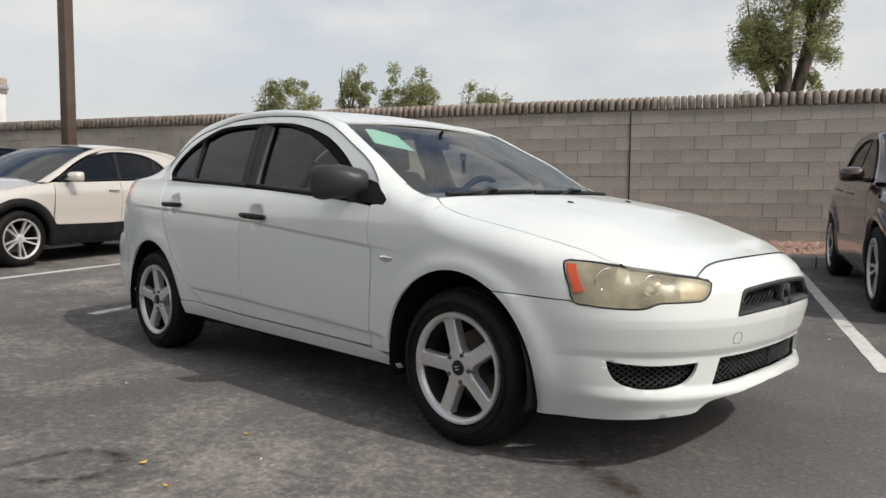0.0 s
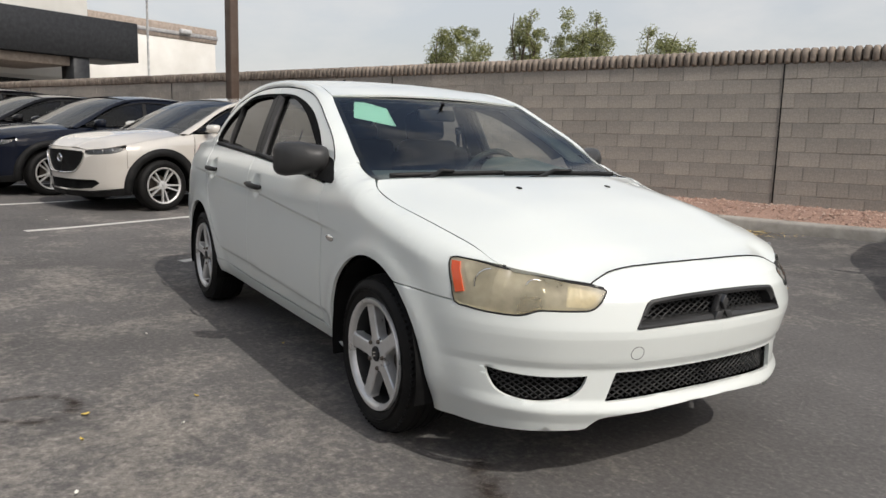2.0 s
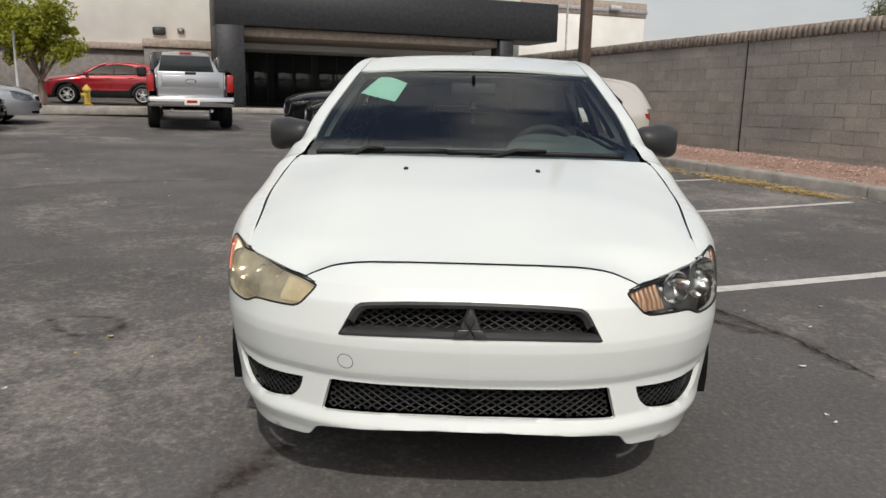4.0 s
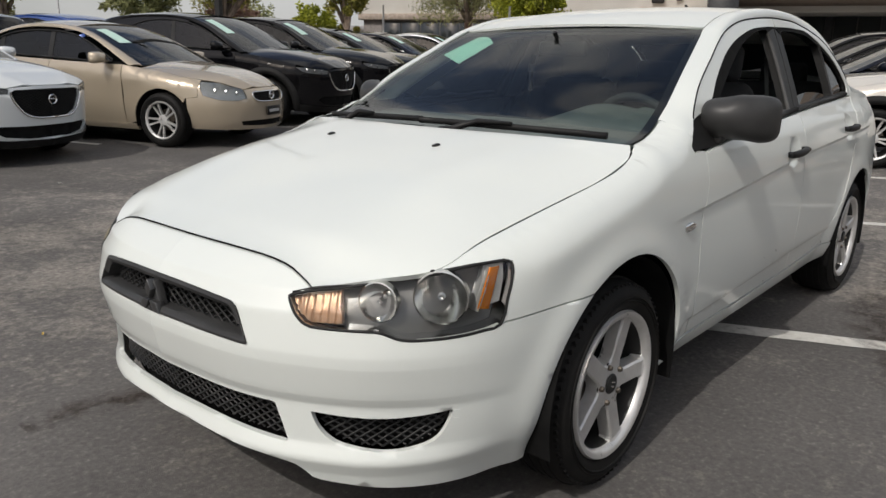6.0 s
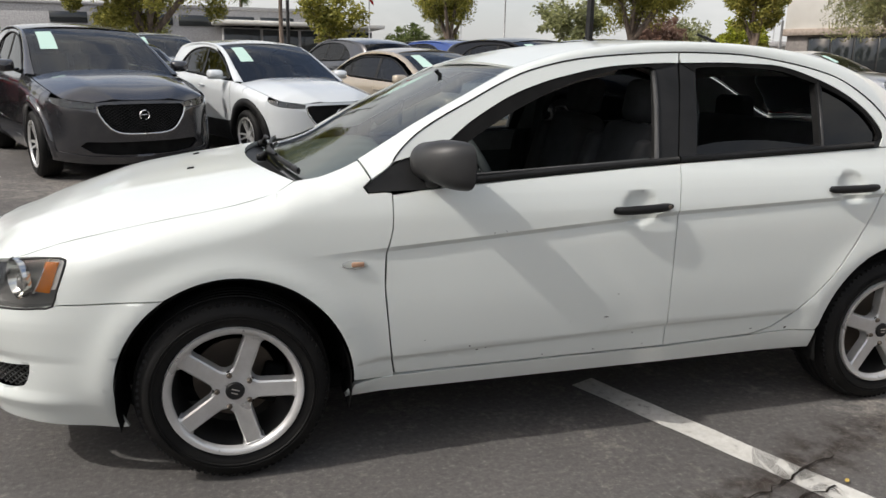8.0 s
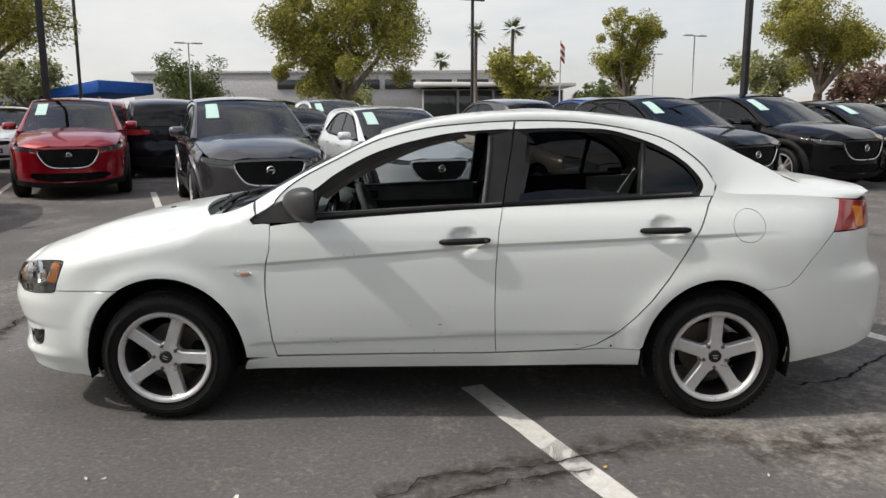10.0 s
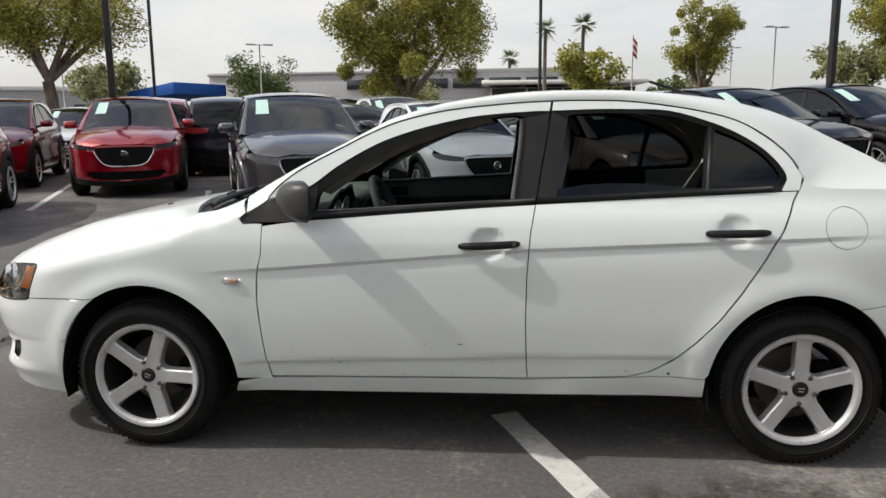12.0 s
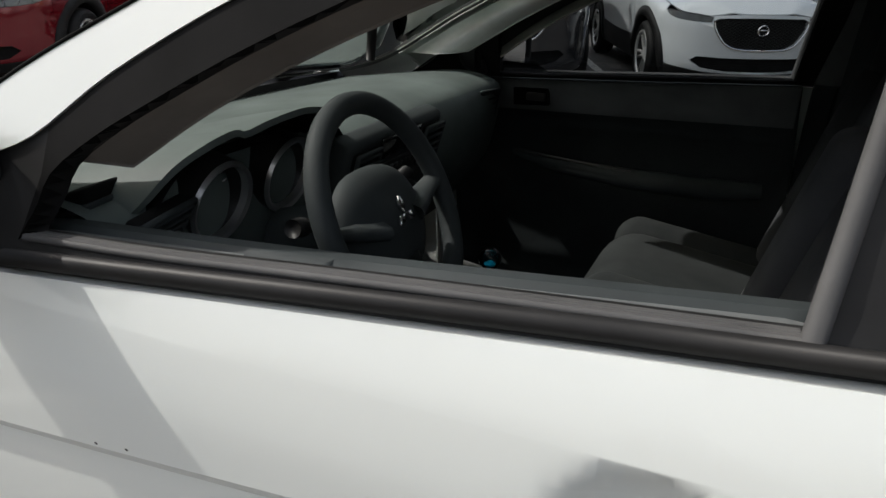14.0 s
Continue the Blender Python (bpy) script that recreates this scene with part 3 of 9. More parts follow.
def build_lines():
    for u, v0, v1, wd in ((2.74, -0.75, KERB_V + 0.6, 0.105), (0.01, -0.40, KERB_V + 0.5, 0.125), (-2.78, -0.45, KERB_V + 0.5, 0.105), (-5.19, -0.3, KERB_V + 0.5, 0.105), (-7.55, -0.65, KERB_V + 0.5, 0.105), (-10.2, -0.7, KERB_V + 0.5, 0.105), (-12.8, -0.7, KERB_V + 0.5, 0.105),
                          (5.45, -0.75, KERB_V + 0.6, 0.105), (1.2, 6.8, 10.2, 0.1), (-1.35, 6.8, 10.2, 0.1), (-3.75, 6.4, 9.8, 0.1), (-6.15, 6.4, 9.8, 0.1), (-8.55, 6.4, 9.8, 0.1), (3.7, 8.6, 13, 0.1)):
        bm = bmesh.new()
        rng = random.Random(int(u * 100))
        n = 40
        rows = []
        for k in range(n + 1):
            v = v0 + (v1 - v0) * k / n
            a, b = rng.uniform(-0.004, 0.004), rng.uniform(-0.004, 0.004)
            rows.append([at_lot(u - wd / 2 + a, v, 0.004), at_lot(u + wd / 2 + b, v, 0.004)])
        quad_grid(bm, rows)
        bm.normal_update()
        if next(iter(bm.faces)).normal.z < 0:
            bmesh.ops.reverse_faces(bm, faces=bm.faces[:])
        tagged(part("bay_line", bm, LINE), "worn white painted parking bay line on asphalt", "line", "bay lines", "structure")


def build_litter():
    rng = random.Random(9)
    bm = bmesh.new()
    for u0, v0, su, sv, n in ((-5.0, KERB_V + 0.35, 0.9, 0.25, 900), (-3.6, KERB_V + 0.45, 0.6, 0.22, 500), (-6.6, KERB_V + 0.5, 0.5, 0.3, 400), (0.2, KERB_V + 0.3, 0.7, 0.18, 350), (-1.6, KERB_V + 0.2, 1.2, 0.1, 200)):
        for _ in range(n):
            u, v = rng.gauss(u0, su * 0.5), rng.gauss(v0, sv * 0.5)
            if v < KERB_V + 0.01:
                v = KERB_V + 0.01 + rng.random() * 0.1
            c = at_lot(u, v, rng.uniform(0.004, 0.03))
            a, l, w = rng.uniform(0, 6.28), rng.uniform(0.025, 0.07), rng.uniform(0.005, 0.013)
            d, e = Vector((math.cos(a), math.sin(a), rng.uniform(-0.3, 0.3))) * l, Vector((-math.sin(a), math.cos(a), rng.uniform(-0.3, 0.3))) * w
            q = [bm.verts.new(c + o) for o in (-d, e, d, -e)]
            bm.faces.new(q)
    tagged(part("leaf_litter", bm, STRAW, None, "dry straw-coloured leaf litter against the kerb", False), category="litter", kind="stuff")


build_wall()
build_kerb()
build_gravel()
build_lines()
build_litter()

# ---- posts and lamps ----
BRONZE = paint("bronze_post_paint", (0.085, 0.055, 0.040), 0.1, 0.5, 0.1, 0.25)
DARKPOST = plastic("dark_post_paint", 0.022, 0.5)
PALEPOST = plastic("pale_post_paint", 0.42, 0.5)


def lamp_post(x, y, h, w, material, label, head=0.0, base=True, square=True, bare=False):
    z = terrain(x, y)
    p = thing("lamp_post", label, "lamp post", pose(x, y, z, 0, 0, 23), "lamp posts")
    if square:
        bm = block((w, w, h), Matrix.Translation((0, 0, h / 2)), w * 0.12, 2)
    else:
        bm = tube([(0, 0, 0), (0, 0, h)], [w / 2, w * 0.36], 12)
    part("pole", bm, material, p)
    if base:
        part("base", lathe([(0, 0.5), (w * 1.3, 0.5), (w * 1.5, 0.45), (w * 1.5, 0)], 20, "z"), CONCRETE, p)
    if head:
        for s in (-1, 1):
            bm = bmesh.new()
            block((head, head * 0.45, 0.10), Matrix.Translation((s * head * 0.85, 0, h - 0.02)), 0.03, 2, bm)
            block((head * 0.8, 0.06, 0.06), Matrix.Translation((s * head * 0.4, 0, h - 0.04)), 0.01, 1, bm)
            part("lamp_head", bm, material, p)
    return p


lamp_post(-11.5, 2.3, 8.5, 0.20, BRONZE, "brown square steel light pole near the wall", 0.6)
lamp_post(9.1, -13.3, 8.5, 0.15, DARKPOST, "dark square steel light pole in the lot", 0.6)
lamp_post(17.9, -33.5, 8.0, 0.15, DARKPOST, "dark light pole with twin heads", 0.65)
lamp_post(-1.93, -40.5, 7.75, 0.15, DARKPOST, "dark light pole with twin heads", 0.55)
lamp_post(-7.9, -15.4, 8.5, 0.15, DARKPOST, "dark square steel light pole behind the parked row", 0.6)
for x, y, h in ((17.5, -49, 6.2), (-17.5, -48, 6.3), (-32, -54, 6.5), (-21, -70, 7), (-40, -48, 6.5), (-6, -60, 6.0), (9, -62, 6.0), (33, -50, 6.5), (-52, -40, 6.5), (-35, -24, 7.5)):
    lamp_post(x, y, h, 0.12, PALEPOST, "pale lamp post with twin lamp heads far off", 0.7, False, False)


# ---- trees ----
BARK = mat("bark", (0.16, 0.12, 0.09), 0.95)
colored(BARK, ramp(BARK, noise_of(BARK, 9, 5, 0.6, (1, 1, 0.25)), [(0.3, (0.075, 0.055, 0.042)), (0.7, (0.24, 0.19, 0.15))]))
bumped(BARK, noise_of(BARK, 22, 4, 0.6, (1, 1, 0.2)), 0.8, 0.02)
LEAF_ASH = leafy("leaves_yellow_green", (0.13, 0.145, 0.026), (0.37, 0.345, 0.072))
LEAF_OLIVE = leafy("leaves_grey_green", (0.14, 0.155, 0.07), (0.36, 0.37, 0.17))
LEAF_BRIGHT = leafy("leaves_bright_green", (0.14, 0.18, 0.014), (0.42, 0.44, 0.05))
LEAF_DARK = leafy("leaves_dark_green", (0.05, 0.07, 0.022), (0.15, 0.185, 0.055))
LEAF_RUST = leafy("leaves_rusty", (0.12, 0.07, 0.05), (0.26, 0.16, 0.12))


def tree(x, y, h, w, leaf, n=5000, size=0.10, seed=1, trunk_h=0.3, droop=0.0, label="tree with a rounded yellow-green crown", low=0.25, bush=False, spread=1.0):
    rng = random.Random(seed)
    t = thing("tree", label, "tree", pose(x, y, terrain(x, y)), "trees")
    bm = bmesh.new()
    top = h * (0.62 if not bush else 0.4)
    tips = []
    r0 = 0.028 * h if not bush else 0.02 * h
    th = h * trunk_h
    lean = Vector((rng.uniform(-0.1, 0.1), rng.uniform(-0.1, 0.1), 1))
    tube([lean * (th * k / 4) + Vector((0.03 * math.sin(k * 2), 0.03 * math.cos(k * 3), 0)) * (k > 0) for k in range(5)], [r0 * (1.35 - 0.12 * k) for k in range(5)], 10, bm)
    fork = lean * th
    for k in range(7):
        a = 2 * math.pi * k / 7 + rng.uniform(-0.4, 0.4)
        reach = w * 0.5 * rng.uniform(0.45, 0.85)
        up = (h - th) * rng.uniform(0.35, 0.85)
        end = fork + Vector((math.cos(a) * reach, math.sin(a) * reach, up))
        mid = fork.lerp(end, 0.5) + Vector((rng.uniform(-0.1, 0.1) * w, rng.uniform(-0.1, 0.1) * w, 0.05 * h))
        pts = [fork, fork.lerp(mid, 0.6), mid, mid.lerp(end, 0.6), end]
        tube(pts, [r0 * 0.62, r0 * 0.5, r0 * 0.36, r0 * 0.22, r0 * 0.08], 6, bm)
        tips += [mid, end, mid.lerp(end, 0.5)]
        for _ in range(3):
            b = mid.lerp(end, rng.uniform(0.1, 0.9))
            e2 = b + Vector((rng.uniform(-1, 1) * w * 0.26, rng.uniform(-1, 1) * w * 0.26, rng.uniform(-0.05, 0.2) * h))
            tube([b, b.lerp(e2, 0.5) + Vector((0, 0, 0.02 * h)), e2], [r0 * 0.2, r0 * 0.13, r0 * 0.05], 5, bm)
            tips += [e2, e2.lerp(b, 0.4)]
    part("trunk", bm, BARK, t)
    # clumps of leaves round the limbs, filled out to an uneven crown
    mid_z, rz = h * (low + 1) / 2, h * (1 - low) / 2
    clumps = []
    for p in tips:
        q = Vector(p)
        e = math.sqrt((q.x / (w / 2)) ** 2 + (q.y / (w / 2)) ** 2 + ((q.z - mid_z) / rz) ** 2)
        if e > 0.92:
            q = Vector((q.x / e * 0.92, q.y / e * 0.92, mid_z + (q.z - mid_z) / e * 0.92))
        clumps.append((q, rng.uniform(0.10, 0.19) * w * spread))
    while len(clumps) < 95:
        v = Vector((rng.gauss(0, 1), rng.gauss(0, 1), rng.gauss(0, 1))).normalized() * rng.uniform(0.45, 0.97)
        q = Vector((v.x * w / 2, v.y * w / 2, mid_z + v.z * rz))
        if noise.noise(q * (2.2 / w) + Vector((seed, 0, 0))) > -0.12:
            clumps.append((q, rng.uniform(0.055, 0.13) * w * spread))
        elif rng.random() < 0.15:
            clumps.append((q, 0.05 * w))
    verts, faces = [], []
    for _ in range(n):
        c, r = clumps[rng.randrange(len(clumps))]
        d = Vector((rng.gauss(0, 0.5), rng.gauss(0, 0.5), rng.gauss(0, 0.45)))
        if d.length > 0.8:
            d *= rng.uniform(0.4, 0.8) / d.length
        p = c + d * r * 1.15
        if droop:
            p.z -= abs(rng.gauss(0, 1)) * droop * (0.4 + (p.xy.length / (w / 2)) ** 2)
        if p.z < h * low * 0.75:
            continue
        s = size * rng.uniform(0.6, 1.3)
        a = Vector((rng.gauss(0, 1), rng.gauss(0, 1), rng.gauss(0, 0.7) - droop)).normalized() * s
        b = a.orthogonal().normalized()
        b = (Matrix.Rotation(rng.uniform(0, 6.28), 3, a.normalized()) @ b) * s * (0.42 if not droop else 0.22)
        fold = a.cross(b).normalized() * s * 0.12
        i = len(verts)
        verts += [p - a, p + b + fold, p + a, p - b + fold]
        faces += [(i, i + 1, i + 2), (i, i + 2, i + 3)]
    me = bpy.data.meshes.new("crown")
    me.from_pydata([tuple(v) for v in verts], [], faces)
    me.materials.append(leaf)
    ob = new("crown", me)
    ob.parent = t
    return t


tree(4.4, -29.5, 8.0, 6.9, LEAF_ASH, 62000, 0.075, 11, 0.18, 0, "broad ash tree with yellowing green crown", 0.08)
tree(15.0, -20.2, 7.2, 6.2, LEAF_ASH, 34000, 0.062, 12, 0.32, 0, "ash tree with forked trunk and yellow-green crown", 0.40)
tree(-9.6, -35, 6.6, 3.8, LEAF_ASH, 24000, 0.068, 13, 0.25, 0, "slim ash tree with green and yellow leaves", 0.26)
tree(-15.8, -27.5, 6.7, 4.8, LEAF_ASH, 34000, 0.065, 14, 0.25, 0, "ash tree with a rounded green crown", 0.30)
tree(-6.2, -55, 6.7, 5.2, LEAF_ASH, 4000, 0.2, 15, 0.25, 0, "small yellow-green tree far across the lot", 0.2)
tree(18.8, -52.5, 5.9, 6.8, LEAF_DARK, 5000, 0.2, 16, 0.3, 0.25, "dark green tree in front of a grey building", 0.35)
tree(28.5, -48, 5.4, 5.2, LEAF_OLIVE, 3500, 0.2, 17, 0.3, 0, "grey-green tree beyond the cars", 0.3)
tree(-21.6, -46, 5.2, 5.0, LEAF_OLIVE, 3500, 0.2, 18, 0.25, 0, "olive-green tree beyond the lot", 0.2)
tree(-27, -44, 4.2, 4.5, LEAF_RUST, 3000, 0.18, 19, 0.2, 0, "tree with rusty red leaves", 0.1)
tree(-31, -40, 3.6, 3.2, LEAF_BRIGHT, 3500, 0.17, 20, 0.2, 0, "small yellow-green tree beyond the cars", 0.15)
tree(-18.5, -22.35, 5.8, 2.7, LEAF_ASH, 16000, 0.085, 29, 0.25, 0, "leafy tree beside the showroom", 0.2)
tree(-14, -62, 4.2, 4.5, LEAF_DARK, 2500, 0.2, 22, 0.2, 0, "dark bushy tree far off", 0.1)
tree(8.5, -66, 4.6, 5.5, LEAF_OLIVE, 2500, 0.22, 23, 0.2, 0, "olive tree before the far building", 0.1)
tree(-38, -58, 5.0, 6.0, LEAF_OLIVE, 2500, 0.22, 24, 0.2, 0, "olive tree on the horizon", 0.1)
# beyond the wall
tree(-23.5, 15.6, 5.7, 2.9, LEAF_OLIVE, 12000, 0.085, 31, 0.3, 0.12, "grey-green eucalyptus top above the wall", 0.35)
tree(-22.3, 18.4, 6.2, 1.9, LEAF_OLIVE, 7000, 0.085, 32, 0.3, 0.12, "airy eucalyptus above the wall", 0.35)
tree(-21.2, 20.0, 6.3, 3.2, LEAF_OLIVE, 14000, 0.085, 33, 0.3, 0.12, "eucalyptus crown above the wall", 0.35)
tree(-20.0, 23.9, 5.7, 3.2, LEAF_OLIVE, 10000, 0.09, 34, 0.3, 0.12, "low eucalyptus crown above the wall", 0.35)
tree(-4.05, 18.05, 8.3, 2.9, LEAF_OLIVE, 32000, 0.062, 36, 0.3, 0.16, "tall thin eucalyptus behind the wall", 0.2)
# by the showroom
tree(-18.45, -13.05, 3.4, 2.6, LEAF_BRIGHT, 14000, 0.075, 41, 0.28, 0, "small bright yellow-green tree in the planter", 0.32)
tree(-18.4, -15.6, 5.5, 3.9, LEAF_OLIVE, 20000, 0.08, 42, 0.34, 0.8, "drooping thin-leaved tree by the showroom", 0.42)


def palm(x, y, h, seed):
    rng = random.Random(seed)
    t = thing("palm_tree", "tall fan palm with a bare trunk far off", "palm", pose(x, y, terrain(x, y)), "palms")
    part("trunk", tube([(0, 0, 0), (0.1, 0, h * 0.5), (0.05, 0.1, h)], [0.28, 0.2, 0.17], 8), BARK, t)
    bm = bmesh.new()
    for k in range(34):
        a, el = rng.uniform(0, 6.28), rng.uniform(-0.9, 1.2)
        d = Vector((math.cos(a) * math.cos(el), math.sin(a) * math.cos(el), math.sin(el)))
        side = d.cross(Vector((0, 0, 1))).normalized()
        l = rng.uniform(1.1, 1.5)
        for q in range(7):
            sp = (q - 3) / 3 * 0.5
            tip = Vector((0, 0, h)) + (d + side * sp).normalized() * l + Vector((0, 0, -0.25 * (1 - el)))
            b = Vector((0, 0, h)) + d * 0.35
            w = side.cross(d) * 0.03 + side * 0.03
            bm.faces.new([bm.verts.new(p) for p in (b - w, b + w, tip)])
    part("crown", bm, LEAF_DARK, t, smooth=False)


palm(-3.9, -75.5, 10.0, 1)
palm(-7.7, -75.2, 10.2, 2)
palm(-0.25, -85.5, 8.0, 3)

# ---- buildings ----
STUCCO = mat("white_stucco", (0.80, 0.785, 0.75), 0.9)
colored(STUCCO, ramp(STUCCO, noise_of(STUCCO, 0.6, 5), [(0.3, (0.66, 0.64, 0.59)), (0.7, (0.78, 0.765, 0.72))]))
bumped(STUCCO, noise_of(STUCCO, 40, 3), 0.2, 0.004)
DARKPANEL = plastic("charcoal_metal_panel", (0.020, 0.021, 0.023), 0.5, 8)
TAUPE = plastic("taupe_stucco", (0.30, 0.25, 0.21), 0.9, 30)
STONE = plastic("grey_stone_cladding", (0.17, 0.155, 0.145), 0.9, 20)
GREYWALL = plastic("grey_building_render", (0.30, 0.295, 0.295), 0.9, 10)
AWNING = plastic("blue_awning", (0.012, 0.075, 0.30), 0.7, 30)
SHOPGLASS = mat("shop_glass", (0.02, 0.024, 0.026), 0.05, 0, 0.3)
# the distance haze is put into the hills' pale colour
HILL = mat("hazy_hills", (0.42, 0.38, 0.36), 1.0)
GRASS = mat("lawn", (0.06, 0.11, 0.02), 0.95)
colored(GRASS, ramp(GRASS, noise_of(GRASS, 6, 5), [(0.3, (0.04, 0.08, 0.014)), (0.7, (0.10, 0.15, 0.035))]))
FRAMEGREY = plastic("window_frame_metal", 0.03, 0.4)


def lbox(u0, u1, v0, v1, z0, z1, bevel=0.02):
    """A box in the lot's directions, in its local frame."""
    return block((u1 - u0, v1 - v0, z1 - z0), Matrix.Translation(((u0 + u1) / 2, -(v0 + v1) / 2, (z0 + z1) / 2)), bevel, 1)


def build_showroom():
    b = thing("showroom_building", "white stucco showroom with a charcoal entrance portal", "building", pose(0, 0, 0.72, 0, 0, 23))
    part("wall", lbox(-50, -33.0, -16.8, 16.0, 2.74, 10.5), STUCCO, b, "white upper wall")
    part("stone_wall", lbox(-50, -33.1, -1.5, 15.9, 0, 2.46), STONE, b, "grey stone lower wall")
    part("ledge", lbox(-50, -32.85, -1.6, 16.1, 2.46, 2.76), TAUPE, b, "taupe ledge")
    part("low_wing", lbox(-36, -31.8, -1.2, 1.95, 0, 2.56), STONE, b)
    part("wing_ledge", lbox(-36, -31.7, -1.25, 2.0, 2.56, 2.92), TAUPE, b)
    part("canopy_wall", lbox(-50, -36, -15.6, -1, 0, 4.5), DARKPANEL, b)
    # portal
    po = part("portal_beam", lbox(-31.5, -28.5, -16.57, -0.83, 3.38, 5.1), DARKPANEL, b, "charcoal portal")
    part("portal_leg", lbox(-31.5, -28.5, -1.95, -0.83, 0, 3.39), DARKPANEL, b)
    part("portal_leg", lbox(-29.6, -28.6, -14.31, -13.6, 0, 3.39), DARKPANEL, b)
    part("soffit", lbox(-35.9, -28.9, -13.7, -1.95, 3.0, 3.37), TAUPE, b, "taupe soffit under the portal")
    for k in range(6):
        v = -15.4 + k * 2.3
        w = part("window", lbox(-36.02, -35.94, v, v + 2.0, 0.15, 2.9), FRAMEGREY, b)
        part("pane", lbox(-35.96, -35.90, v + 0.06, v + 0.97, 0.22, 2.83, 0.005), SHOPGLASS, w)
        part("pane", lbox(-35.96, -35.90, v + 1.03, v + 1.94, 0.22, 2.83, 0.005), SHOPGLASS, w)
    for v0, v1 in ((9.6, 14.85),):
        w = part("window", lbox(-33.14, -33.02, v0, v1, 0.3, 2.38), FRAMEGREY, b, "shop window with dark mullions")
        n = 5
        for k in range(n):
            a = v0 + 0.05 + (v1 - v0 - 0.1) * k / n
            part("pane", lbox(-33.05, -32.98, a + 0.04, a + (v1 - v0 - 0.1) / n - 0.04, 0.38, 2.30, 0.005), SHOPGLASS, w)
    w = part("window", lbox(-31.9, -31.74, -0.6, 1.6, 1.3, 2.35), FRAMEGREY, b)
    for k in range(2):
        part("pane", lbox(-31.78, -31.70, -0.52 + k * 1.04, 0.46 + k * 1.04, 1.38, 2.27, 0.005), SHOPGLASS, w)
    part("pilaster", lbox(-33.1, -32.6, 7.2, 7.6, 2.7, 10.4), STUCCO, b)
    part("wall_lamp", lbox(-32.98, -32.72, 1.0, 1.55, 3.15, 3.5, 0.05), GREYTRIM, b)
    part("wall_lamp", lbox(-32.98, -32.8, 0.2, 0.5, 3.25, 3.5, 0.05), LAMPBLACK, b)
    bm = tube([tuple((-28.4, 17.0, z)) for z in (0, 3, 10.4)], 0.05, 8)
    part("downpipe", bm, PALEPOST, b)
    # the lower white wing behind the wall
    part("side_wing", lbox(-46, -40.0, -29.7, -16.8, 0, 6.25), STUCCO, b, "white side wing")
    part("side_band", lbox(-46, -39.95, -29.8, -16.8, 6.25, 7.2), TAUPE, b, "taupe band with a wall lamp")
    part("band_stripe", lbox(-46, -39.9, -29.85, -16.8, 6.5, 6.75), GREYWALL, b)
    part("wall_lamp", lbox(-39.95, -39.6, -27.6, -26.8, 6.6, 6.9, 0.05), PALEPOST, b)
    return b


build_showroom()


